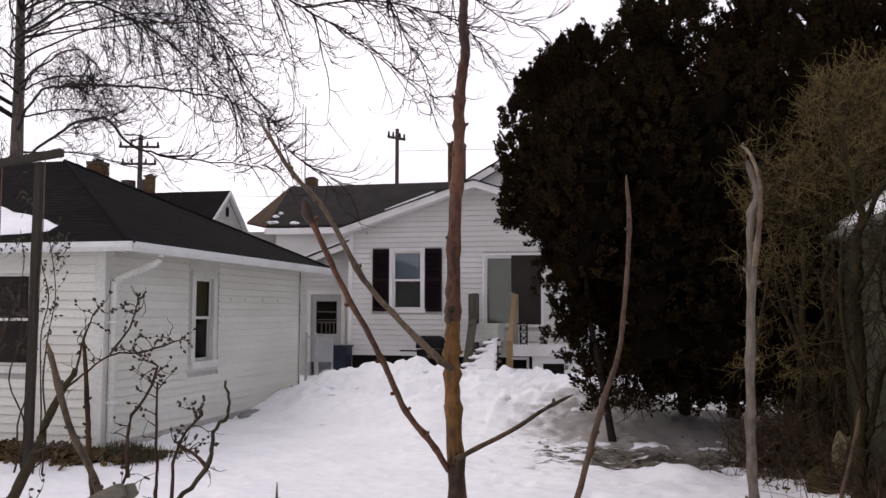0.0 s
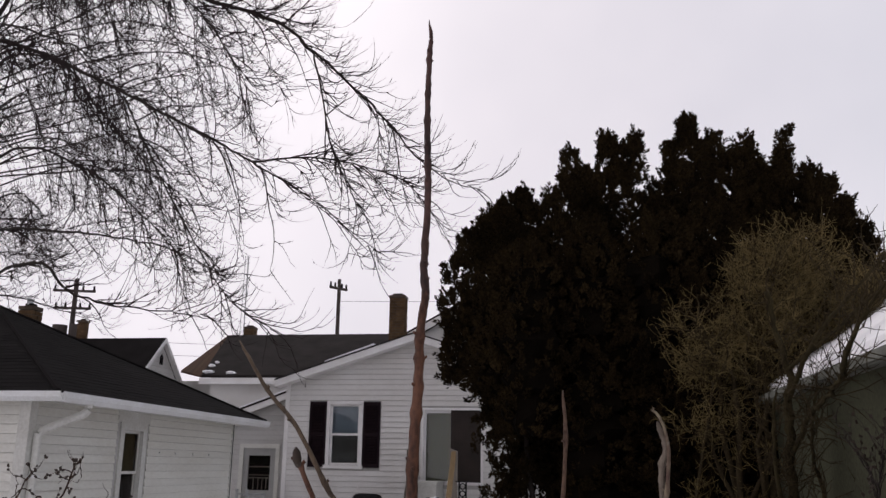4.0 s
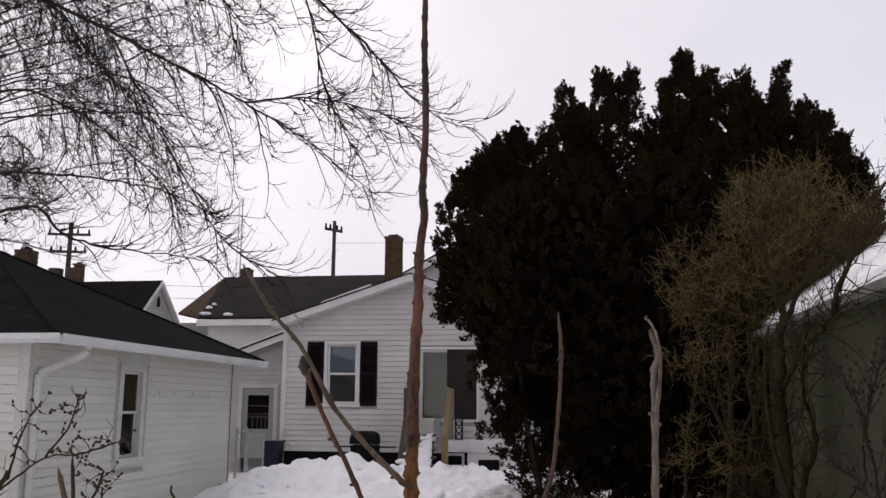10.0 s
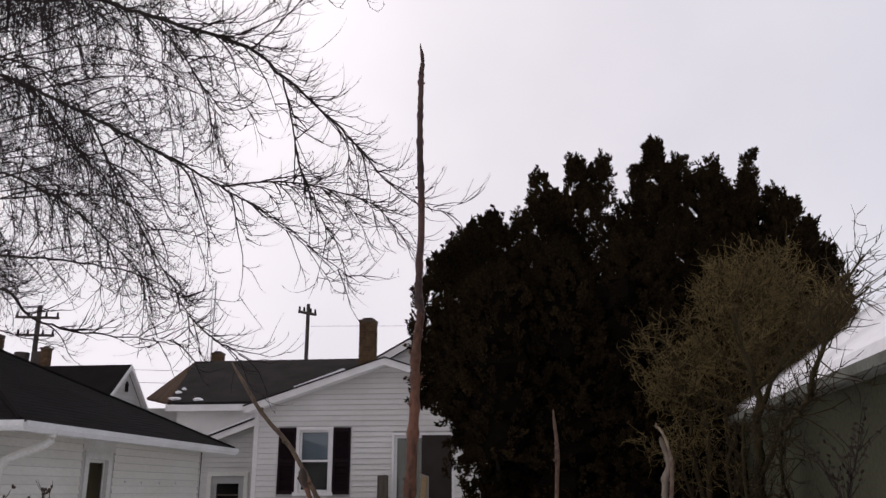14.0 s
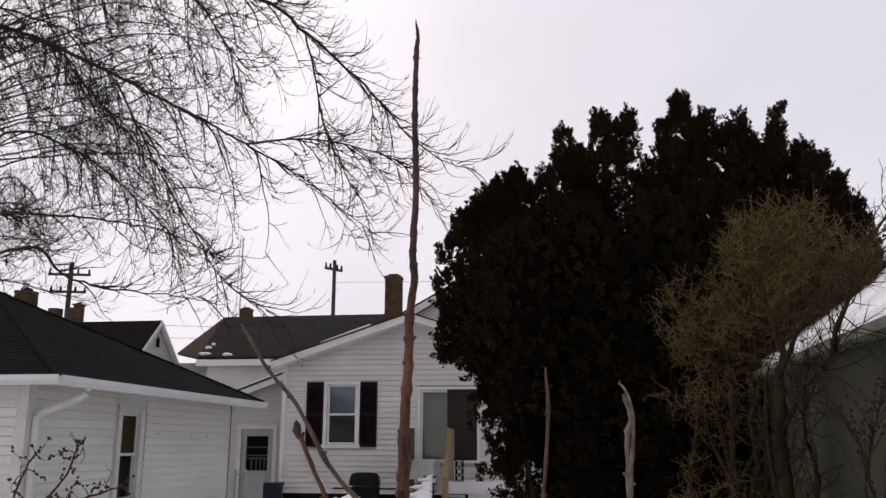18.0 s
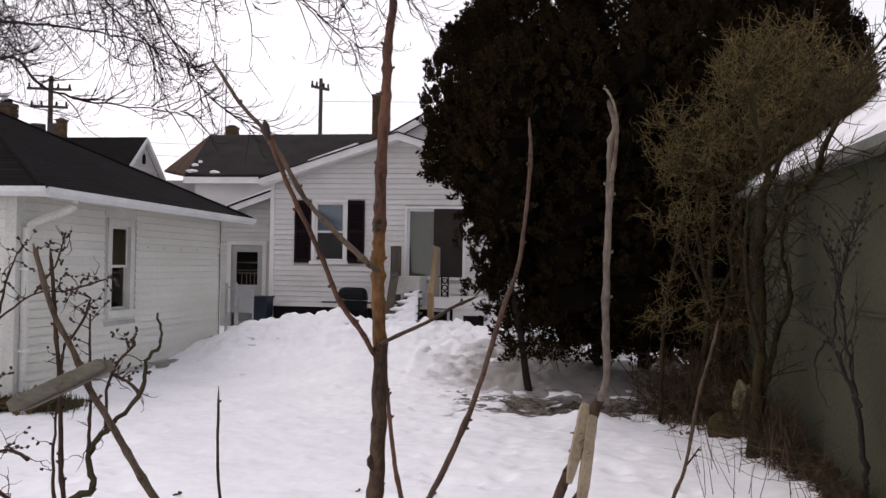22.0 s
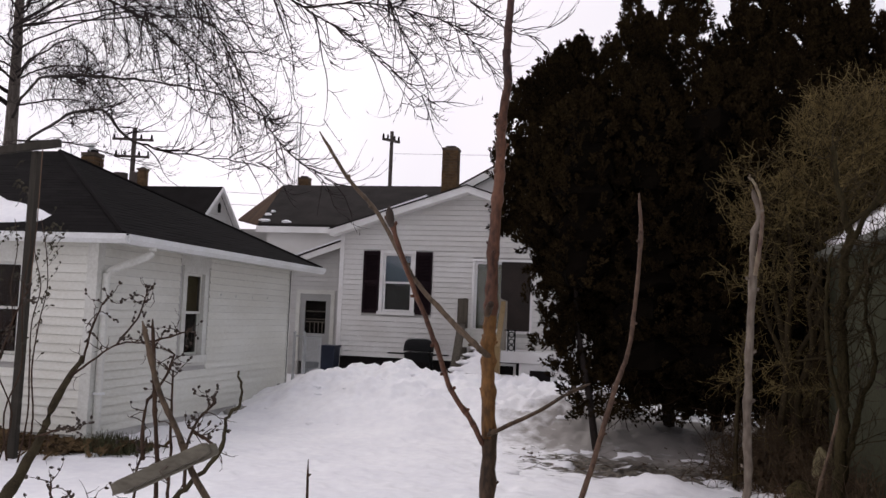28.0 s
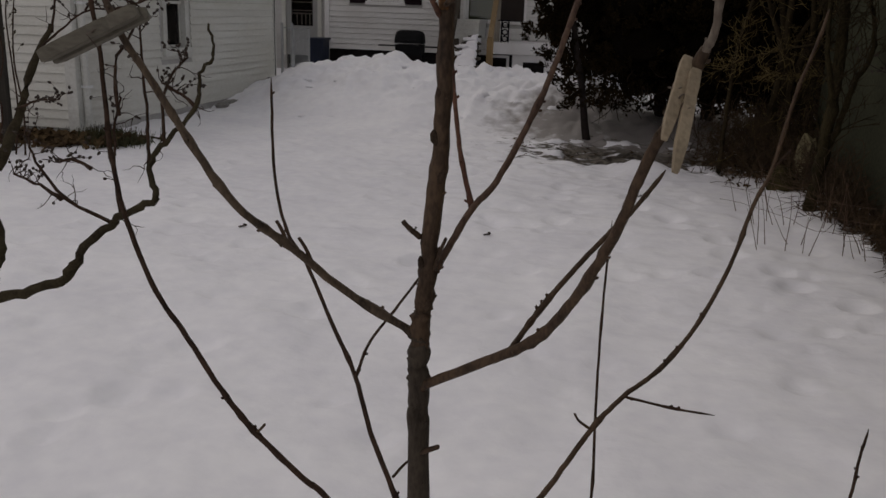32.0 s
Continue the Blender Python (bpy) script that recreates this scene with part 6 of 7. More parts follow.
# twiggy olive-brown small tree before the evergreen
ol = thing("twiggy_tree", "leafless small tree with a dense olive-brown crown of twigs", "tree", (2.3, 10.9, 0))
rng = random.Random(52)
CLUMPS = [((2.64, 10.5, 3.95), (1.06, 0.85, 0.82), 300), ((1.62, 10.5, 3.32), (0.66, 0.65, 0.66), 76), ((1.62, 10.5, 2.45), (0.62, 0.6, 0.62), 26), ((2.2, 10.5, 3.2), (0.7, 0.6, 0.6), 70), ((3.25, 10.3, 3.72), (0.55, 0.5, 0.5), 60)]
stems = []
for i in range(7):
    a = rng.uniform(0, 2 * math.pi)
    b = Vector((2.02 + 0.16 * math.cos(a), 10.85 + 0.30 * math.sin(a), -0.05))
    c, rad, _ = CLUMPS[(0, 0, 1, 2, 3, 4, 0)[i]]
    top = Vector(c) + Vector((rng.uniform(-0.5, 0.5) * rad[0], rng.uniform(-0.4, 0.4), rng.uniform(-0.3, 0.3)))
    pts = [b + Vector(((top.x - b.x) * s ** 1.5, (top.y - b.y) * s, (top.z - b.z) * s ** 0.9)) + rvec(rng) * 0.08 * math.sin(math.pi * s) for s in spread(0, 1, 9)]
    sp = smooth_path(pts, 3)
    stems += sp[8:]
    acc = Acc()
    acc.tube(sp, spread(rng.uniform(0.028, 0.055), 0.010, 25), 8, 0.14, rng)
    part("stem", acc, "olive_bark", ol, "mossy olive-brown stem", True)
mid_ = Acc()
strings = []
for pts, r in (([(2.12, 10.8, -0.05), (2.0, 10.7, 0.5), (1.90, 10.6, 1.1), (1.85, 10.6, 1.75), (1.89, 10.6, 2.3), (1.87, 10.6, 2.7), (1.84, 10.6, 3.1), (1.9, 10.5, 3.6)], 0.05), ([(1.27, 10.4, -0.05), (1.28, 10.4, 0.56), (1.30, 10.4, 1.23), (1.40, 10.4, 1.81), (1.51, 10.4, 2.34), (1.6, 10.4, 2.8)], 0.028), ([(2.4, 10.3, 1.5), (2.09, 10.2, 1.45), (1.8, 10.2, 1.40), (1.43, 10.2, 1.28), (1.05, 10.2, 1.10)], 0.016), ([(2.6, 10.0, 1.05), (2.45, 10.0, 1.09), (2.02, 10.0, 1.16), (1.58, 10.0, 1.13)], 0.010)):
    sp = smooth_path(pts, 4)
    acc = Acc()
    acc.tube([q + rvec(rng) * 0.006 for q in sp], spread(r, r * 0.4, len(sp)), 7, 0.12, rng)
    part("stem", acc, "olive_bark", ol, "slender grey-olive stem", True)
    strings += [[tuple(q) for q in sp[6:]]] * 2
for c, rad, count in CLUMPS:
    for i in range(count):
        o = unit(rvec(rng)) * rng.random() ** 0.4
        e = Vector((c[0] + o.x * rad[0], c[1] + o.y * rad[1], c[2] + o.z * rad[2]))
        near = min(stems, key=lambda q: (q - e).length + max(0.0, q.z - e.z + 0.2) * 2.0)
        if (near - e).length > 1.3:
            near = e + (near - e) * (0.8 / (near - e).length)
        m = (near + e) / 2 + rvec(rng) * 0.09 + Vector((0, 0, -0.06))
        pts = smooth_path([near, m, e], 4)
        pts = [q + rvec(rng) * 0.012 for q in pts]
        mid_.tube(pts, spread(0.009, 0.004, len(pts)), 4)
        strings.append([tuple(q) for q in pts[len(pts) // 3:]])
part("branches", mid_, "olive_bark", ol)["kind"] = "stuff"
b0, d0 = along_strings(strings, 20, tnr)
low_b = np.stack([tnr.normal(2.0, 0.25, 220), tnr.normal(10.7, 0.3, 220), tnr.uniform(0.15, 2.3, 220)], 1)
b0, d0 = np.concatenate([b0, low_b]), np.concatenate([d0, tnr.normal(size=low_b.shape)])
n0 = len(b0)
v1, f1, p1, d1 = hairs(b0, d0 * 0.5 + tnr.normal(size=(n0, 3)) * 0.6, tnr.uniform(0.10, 0.30, n0), np.full(n0, 0.0050), 0.25, 0.22, tnr, 3)
b2, d2 = np.concatenate(p1[1:]), np.concatenate(d1[1:])
keep = tnr.uniform(size=len(b2)) < 0.6
b2, d2 = b2[keep], d2[keep]
n2 = len(b2)
v2, f2, _, _ = hairs(b2, d2 * 0.6 + tnr.normal(size=(n2, 3)) * 0.6, tnr.uniform(0.04, 0.12, n2), np.full(n2, 0.0046), 0.3, 0.24, tnr, 2)
v, f = join_np([(v1, f1), (v2, f2)])
np_part("twigs", v, f, "olive_twig", ol)["kind"] = "stuff"

# dark-stemmed tree by the shed eave
ds = thing("leaning_tree", "dark leaning small tree reaching over the shed eave", "tree", (2.0, 8.35, 0))
rng = random.Random(61)
lean_paths = []
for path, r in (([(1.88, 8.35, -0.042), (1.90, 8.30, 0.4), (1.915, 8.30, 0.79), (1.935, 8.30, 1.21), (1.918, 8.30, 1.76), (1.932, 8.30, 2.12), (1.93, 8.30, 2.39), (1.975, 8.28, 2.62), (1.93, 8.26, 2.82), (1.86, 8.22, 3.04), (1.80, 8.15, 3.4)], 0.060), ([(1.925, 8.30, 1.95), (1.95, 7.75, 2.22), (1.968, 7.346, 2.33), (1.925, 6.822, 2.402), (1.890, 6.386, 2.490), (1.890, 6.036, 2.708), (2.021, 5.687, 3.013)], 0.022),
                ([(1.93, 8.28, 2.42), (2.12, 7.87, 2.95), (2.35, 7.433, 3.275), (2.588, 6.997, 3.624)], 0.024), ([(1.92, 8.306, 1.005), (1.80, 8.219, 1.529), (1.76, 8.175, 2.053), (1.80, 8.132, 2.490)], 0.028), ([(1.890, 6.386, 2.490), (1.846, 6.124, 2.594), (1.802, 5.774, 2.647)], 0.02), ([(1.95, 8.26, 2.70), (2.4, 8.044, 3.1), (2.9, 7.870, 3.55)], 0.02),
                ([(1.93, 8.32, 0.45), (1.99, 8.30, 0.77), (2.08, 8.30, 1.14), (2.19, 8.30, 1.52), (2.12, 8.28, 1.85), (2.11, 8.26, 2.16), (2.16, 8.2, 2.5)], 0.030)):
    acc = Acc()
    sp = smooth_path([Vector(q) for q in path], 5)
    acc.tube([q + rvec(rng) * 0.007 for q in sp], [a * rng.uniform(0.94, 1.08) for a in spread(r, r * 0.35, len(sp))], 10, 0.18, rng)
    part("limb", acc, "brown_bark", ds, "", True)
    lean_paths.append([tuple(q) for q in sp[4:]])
b0, d0 = along_strings(lean_paths, 20, tnr)
n0 = len(b0)
v1, f1, p1, d1 = hairs(b0, d0 * 0.5 + tnr.normal(size=(n0, 3)) * 0.55 + np.array((0.15, -0.1, 0.25)), tnr.uniform(0.2, 0.75, n0), np.full(n0, 0.0062), 0.3, 0.22, tnr, 5)
b2, d2 = np.concatenate(p1[1:]), np.concatenate(d1[1:])
n2 = len(b2)
v2, f2, _, _ = hairs(b2, d2 * 0.7 + tnr.normal(size=(n2, 3)) * 0.55, tnr.uniform(0.08, 0.24, n2), np.full(n2, 0.0045), 0.4, 0.24, tnr, 2)
v, f = join_np([(v1, f1), (v2, f2)])
np_part("twigs", v, f, "olive_bark", ds)["kind"] = "stuff"

# bare shrub against the shed wall
vs = thing("wall_shrub", "thin bare shrub with a few dry leaves against the shed", "shrub", (2.25, 6.6, 0))
rng = random.Random(71)
leaves = Acc()
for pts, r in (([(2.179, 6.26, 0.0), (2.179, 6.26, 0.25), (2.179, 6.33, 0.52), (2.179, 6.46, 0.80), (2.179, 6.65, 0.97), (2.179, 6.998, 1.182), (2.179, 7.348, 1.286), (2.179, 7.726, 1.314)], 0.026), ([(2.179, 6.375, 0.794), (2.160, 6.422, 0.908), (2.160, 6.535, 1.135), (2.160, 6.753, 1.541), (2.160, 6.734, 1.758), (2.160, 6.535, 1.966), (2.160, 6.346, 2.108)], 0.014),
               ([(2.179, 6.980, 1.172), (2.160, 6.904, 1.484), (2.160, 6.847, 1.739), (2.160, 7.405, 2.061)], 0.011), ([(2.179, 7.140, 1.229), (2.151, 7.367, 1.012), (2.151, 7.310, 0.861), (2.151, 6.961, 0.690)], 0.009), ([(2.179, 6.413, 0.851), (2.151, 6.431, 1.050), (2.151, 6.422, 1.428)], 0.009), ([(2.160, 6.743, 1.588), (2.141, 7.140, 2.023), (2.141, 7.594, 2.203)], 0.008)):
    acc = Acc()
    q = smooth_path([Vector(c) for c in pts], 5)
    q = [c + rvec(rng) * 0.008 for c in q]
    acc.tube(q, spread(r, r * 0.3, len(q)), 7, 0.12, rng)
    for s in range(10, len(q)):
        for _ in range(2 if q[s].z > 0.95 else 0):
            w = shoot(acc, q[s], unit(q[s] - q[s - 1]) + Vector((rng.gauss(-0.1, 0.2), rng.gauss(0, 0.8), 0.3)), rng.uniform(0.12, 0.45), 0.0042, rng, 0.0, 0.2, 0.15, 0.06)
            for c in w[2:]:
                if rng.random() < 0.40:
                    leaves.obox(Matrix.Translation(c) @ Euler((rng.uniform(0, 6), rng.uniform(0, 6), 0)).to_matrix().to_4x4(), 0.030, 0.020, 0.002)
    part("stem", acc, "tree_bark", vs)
part("dry_leaves", leaves, "bud", vs)["kind"] = "stuff"

# dry brush, canes, stump and boulder along the edge
db = thing("dry_brush", "rusty dry brush and dead stalks at the snow's edge", "brush", (1.9, 11.2, 0), kind="stuff")
rng = random.Random(81)
acc = Acc()
for i in range(900):
    x, y = 1.75 + rng.gauss(0, 0.35), 11.0 + rng.gauss(0, 0.6)
    if rng.random() < 0.18:
        x, y = 2.10 + rng.gauss(0, 0.10), rng.uniform(7.6, 10.0)
    shoot(acc, (x, y, gz(x, y) - 0.03), Vector((rng.gauss(0, 0.5), rng.gauss(-0.1, 0.5), 1)), rng.uniform(0.15, 0.75), 0.006, rng, 0.5, -0.3, 0.12, 0.1)
part("stalks", acc, "dry_brush", db)
nb = 4550
bx = np.concatenate([tnr.normal(2.0, 0.32, 1500), tnr.uniform(2.2, 4.6, 1800), tnr.normal(2.10, 0.11, 350), tnr.normal(2.20, 0.06, 900)])
by = np.concatenate([tnr.normal(11.0, 0.5, 1500), tnr.uniform(11.0, 12.6, 1800), tnr.uniform(7.6, 9.6, 350), tnr.uniform(5.2, 8.4, 900)])
bz = np.concatenate([tnr.uniform(0.0, 0.4, 1500), tnr.uniform(0.0, 1.1, 1800), tnr.uniform(0.0, 0.25, 350), tnr.uniform(-0.1, 0.1, 900)])
v1, f1, p1, d1 = hairs(np.stack([bx, by, bz], 1), tnr.normal(size=(nb, 3)) * 0.6 + np.array((0, -0.1, 0.7)), np.concatenate([tnr.uniform(0.15, 0.6, nb - 900), tnr.uniform(0.06, 0.20, 900)]), np.full(nb, 0.0055), -0.1, 0.25, tnr, 4)
b2, d2 = np.concatenate(p1[2:]), np.concatenate(d1[2:])
n2 = len(b2)
v2, f2, _, _ = hairs(b2, d2 * 0.6 + tnr.normal(size=(n2, 3)) * 0.6, tnr.uniform(0.05, 0.16, n2), np.full(n2, 0.004), 0.2, 0.25, tnr, 2)
v, f = join_np([(v1, f1), (v2, f2)])
np_part("tangle", v, f, "dry_brush", db)
acc = Acc()
for i in range(500):
    x, y = 1.9 + rng.gauss(0, 0.35), 10.9 + rng.gauss(0, 0.7)
    if rng.random() < 0.5:
        x, y = 2.18 + rng.gauss(0, 0.06), rng.uniform(6.9, 10.0)
    acc.obox(pose(x, y, gz(x, y) + rng.uniform(0.0, 0.08), rng.uniform(-60, 60), rng.uniform(-60, 60), rng.uniform(0, 360)), rng.uniform(0.03, 0.07), rng.uniform(0.015, 0.035), 0.003)
part("dead_leaves", acc, "litter", db)
rng = random.Random(91)
for i in range(34):
    x, y = rng.uniform(1.15, 2.25), rng.uniform(6.7, 8.3)
    cn = thing("garden_cane", "thin reddish bare cane standing in the snow", "cane", (x, y, gz(x, y)), "bare canes in the snow")
    acc = Acc()
    shoot(acc, (x, y, gz(x, y) - 0.03), Vector((rng.gauss(-0.10, 0.16), rng.gauss(0.1, 0.2), 1)), rng.uniform(0.25, 0.65), 0.0045, rng, 0.15, -0.2, 0.06, 0.1)
    part("stalk", acc, "cane", cn)
wf = thing("wire_fence", "low sagging wire garden fence in the snow", "fence", (1.4, 7.6, 0))
for z in (0.12, 0.24, 0.36):
    acc = Acc()
    acc.tube([(1.05 + t * 1.2, 8.1 - t * 1.3 - 0.25 * math.sin(math.pi * t), z + gz(1.05 + t * 1.2, 7.6) + 0.03 * math.sin(7 * t)) for t in spread(0, 1, 16)], 0.0022, 3)
    part("wire", acc, "cane", wf)
stp = thing("stump", "pale weathered broken stump at the snow's edge", "stump", (2.08, 9.7, 0))
acc = Acc()
acc.tube([(2.08, 9.72, -0.05), (2.075, 9.7, 0.15), (2.06, 9.69, 0.32), (2.05, 9.7, 0.46), (2.02, 9.7, 0.56)], (0.14, 0.115, 0.105, 0.09, 0.02), 11, 0.22, rng)
acc.tube([(2.10, 9.69, 0.3), (2.11, 9.68, 0.44), (2.12, 9.68, 0.52)], (0.05, 0.04, 0.006), 7, 0.25, rng)
part("trunk", acc, "stump_wood", stp)
bl = Acc()
bl.blob((1.80, 9.35, gz(1.80, 9.35) + 0.06), 0.15, 0.17, 0.17, 14, 9, 0.25, rng)
tagged(part("boulder", bl, "stump_moss", None, "", True), "dark mossy boulder half buried in snow", "boulder")
rng = random.Random(95)
acc = Acc()
for _ in range(150):
    x, y = rng.uniform(-1.3, 2.2), 11.3 + rng.gauss(0, 0.45)
    acc.obox(pose(x, y, gz(x, y) + 0.012, rng.uniform(-25, 25), rng.uniform(-25, 25), rng.uniform(0, 360)), rng.uniform(0.03, 0.09), rng.uniform(0.008, 0.02), 0.005)
part("fallen_twigs", acc, "litter", tagged(new("ground_litter"), "scattered dark twigs and bark on the melted patch", "litter", kind="stuff"))
for x, y, s in ((-2.72, 6.14, 0.03), (-1.3, 6.78, 0.028), (-0.85, 6.55, 0.028), (0.35, 8.6, 0.02), (-1.45, 6.6, 0.02)):
    acc = Acc()
    s *= 0.6
    acc.obox(pose(x, y, gz(x, y) + 0.008, 8, -10, 20), s * 3.2, s * 1.3, 0.006)
    acc.obox(pose(x + s * 1.1, y + 0.01, gz(x, y) + 0.02, 30, 20, 70), s * 1.8, s * 0.9, 0.008)
    tagged(part("fallen_leaf", acc, "bud"), "small curled dark leaf lying on the snow", "leaf", "leaves on the snow")

# lumps of snow on the melted patch and down the face of the bank
rng = random.Random(97)
acc = Acc()
for i in range(30):
    if i < 12:
        x, y, r, k = rng.uniform(-1.4, 2.0), rng.uniform(9.9, 12.3), rng.uniform(0.06, 0.17), rng.uniform(0.3, 0.45)
    elif i < 20:
        x, y, r, k = rng.uniform(-2.4, 1.4), rng.uniform(12.2, 14.2), rng.uniform(0.04, 0.11), rng.uniform(0.35, 0.5)
    else:
        x, y, r, k = rng.uniform(-6.0, -2.4), rng.uniform(12.5, 15.0), rng.uniform(0.03, 0.06), rng.uniform(0.4, 0.5)
    acc.blob((x, y, gz(x, y) - 0.45 * r * k), r * rng.uniform(0.8, 1.8), r * rng.uniform(0.6, 1.1), r * k * 1.25, 12, 8, 0.30, rng)
part("lumps", acc, "snow", tagged(new("snow_lumps"), "small lumps of broken snow on the bank and patch", "snow", kind="stuff"), "", True)

# clothesline post
cp = thing("clothesline_post", "weathered wooden clothesline post with a tilted crossbar", "post", (-6.62, 8.5, 0))
acc = Acc()
acc.prism([(-6.62, 8.45, -0.1), (-6.53, 8.45, -0.1), (-6.52, 8.45, 3.44), (-6.60, 8.45, 3.43)], (0, 0.07, 0))
part("post", acc, "wood_dark", cp)
acc = Acc()
acc.obox(pose(-6.73, 8.42, 3.465, 0, -6, 0), 1.02, 0.07, 0.085)
part("crossbar", acc, "wood_dark", cp)
for x, dz in ((-6.98, -0.04), (-6.42, 0.04)):
    acc = Acc()
    acc.tube([(x, 8.40, 3.42 + dz), (x + 0.01, 8.39, 2.6), (x - 0.01, 8.38, 1.9)], 0.006, 4)
    part("line", acc, "cane", cp)
rng = random.Random(14)
vn = thing("climbing_shrub", "thin dark climbing shrub with dried leaves round the post", "shrub", (-6.5, 8.3, 0))
CLUSTERS = [((-6.15, 8.3, 2.46), 12), ((-6.05, 8.3, 2.49), 8), ((-6.17, 8.3, 2.28), 12), ((-6.23, 8.3, 2.0), 9), ((-6.22, 8.3, 1.78), 10), ((-6.25, 8.3, 1.63), 6), ((-6.56, 8.25, 2.97), 9), ((-6.72, 8.3, 2.5), 7), ((-6.61, 8.25, 2.44), 6), ((-6.3, 8.3, 1.2), 5), ((-6.77, 8.3, 1.94), 7), ((-6.6, 8.25, 1.44), 6)]
for k in range(4):
    acc = Acc()
    x = -6.62 + 0.12 * k
    pts = [(x, 8.32, -0.05)]
    for z in (0.5, 1.0, 1.5, 1.9, 2.3, 2.65):
        pts.append((x + 0.05 + rng.gauss(0, 0.06), 8.3 + rng.gauss(0, 0.03), z))
    acc.tube(smooth_path(pts, 4), spread(0.011, 0.004, 25), 6, 0.1, rng)
    part("stem", acc, "bark_dark", vn, "", True)
for c, n in CLUSTERS:
    for _ in range(int(n * 1.4)):
        acc = Acc()
        b = Vector(c) + Vector((rng.gauss(0, 0.075), rng.gauss(0, 0.04), rng.gauss(0, 0.085)))
        e = unit(rvec(rng)) * rng.uniform(0.028, 0.055)
        acc.tube([b + Vector((-0.06, 0.02, -0.06)), b, b + e * 0.35, b + e * 0.75 + Vector((0, 0, -0.004)), b + e], (0.0025, 0.002, 0.012, 0.010, 0.001), 5)
        part("leaf", acc, "dry_leaf", vn)


# ---- the gnarled shrub in the foreground ----
gs = thing("gnarled_shrub", "gnarled mossy shrub with clusters of dark dried buds", "shrub", (-1.46, 1.9, 0))
rng = random.Random(23)


def gnarled(name, pts, r0, r1, mat_, sides=9, knob=0.10, per=5, jit=0.12):
    sp = smooth_path(pts, per)
    n = len(sp)
    acc = Acc()
    acc.tube([q + rvec(rng) * r0 * jit for q in sp], [(r0 + (r1 - r0) * i / (n - 1)) * (1 + (0.22 if rng.random() < 0.12 else 0)) for i in range(n)], sides, knob, rng)
    part(name, acc, mat_, gs, "", True)
    return sp


gnarled("trunk", [(-1.58, 1.88, -0.05), (-1.54, 1.88, 0.5), (-1.472, 1.9, 0.941), (-1.456, 1.94, 1.074), (-1.519, 1.98, 1.177), (-1.506, 2.02, 1.259)], 0.029, 0.015, "moss_bark")
gnarled("branch", [(-1.506, 2.02, 1.25), (-1.456, 2.06, 1.375), (-1.412, 2.1, 1.538), (-1.36, 2.1, 1.62)], 0.016, 0.006, "moss_bark")
gnarled("branch", [(-1.519, 1.98, 1.17), (-1.60, 2.0, 1.34), (-1.62, 2.02, 1.5)], 0.014, 0.006, "moss_bark")
crook = gnarled("branch", [(-1.47, 1.88, 0.75), (-1.2, 1.5, 1.02), (-0.98, 1.28, 1.17), (-0.847, 1.25, 1.217), (-0.785, 1.272, 1.244), (-0.752, 1.294, 1.303), (-0.704, 1.316, 1.344), (-0.65, 1.338, 1.376), (-0.672, 1.36, 1.417), (-0.652, 1.382, 1.462), (-0.606, 1.404, 1.523), (-0.606, 1.426, 1.573), (-0.591, 1.448, 1.605), (-0.611, 1.47, 1.655)], 0.0105, 0.0019, "moss_bark", 8, 0.14, 6, 0.2)
SPURS = [[(-0.704, 1.316, 1.344), (-0.722, 1.34, 1.40), (-0.745, 1.38, 1.47), (-0.742, 1.4, 1.53)], [(-0.672, 1.36, 1.417), (-0.693, 1.4, 1.461), (-0.70, 1.41, 1.52), (-0.713, 1.425, 1.60), (-0.726, 1.45, 1.65)],
         [(-0.652, 1.38, 1.455), (-0.675, 1.42, 1.52), (-0.665, 1.44, 1.57), (-0.64, 1.45, 1.60)], [(-0.606, 1.404, 1.52), (-0.64, 1.42, 1.54), (-0.68, 1.43, 1.555)], [(-0.72, 1.32, 1.33), (-0.79, 1.3, 1.37), (-0.84, 1.3, 1.43), (-0.85, 1.3, 1.47)],
         [(-0.80, 1.3, 1.37), (-0.85, 1.32, 1.385), (-0.9, 1.32, 1.40)], [(-0.76, 1.33, 1.42), (-0.80, 1.34, 1.43), (-0.84, 1.35, 1.42)], [(-0.74, 1.39, 1.50), (-0.76, 1.42, 1.58), (-0.735, 1.44, 1.64), (-0.72, 1.44, 1.68)],
         [(-1.40, 2.1, 1.56), (-1.32, 2.1, 1.62), (-1.25, 2.1, 1.66), (-1.18, 2.1, 1.665)], [(-1.36, 2.1, 1.6), (-1.34, 2.1, 1.70), (-1.30, 2.1, 1.78)], [(-1.46, 2.06, 1.40), (-1.38, 2.04, 1.43), (-1.30, 2.02, 1.44)],
         [(-1.62, 2.0, 1.45), (-1.56, 2.02, 1.58), (-1.54, 2.04, 1.70), (-1.50, 2.04, 1.79)], [(-1.56, 2.02, 1.58), (-1.62, 2.0, 1.68), (-1.60, 2.0, 1.80)], [(-1.18, 2.1, 1.665), (-1.12, 2.1, 1.68), (-1.06, 2.1, 1.70)], [(-1.26, 2.1, 1.66), (-1.2, 2.09, 1.73), (-1.17, 2.08, 1.80)]]
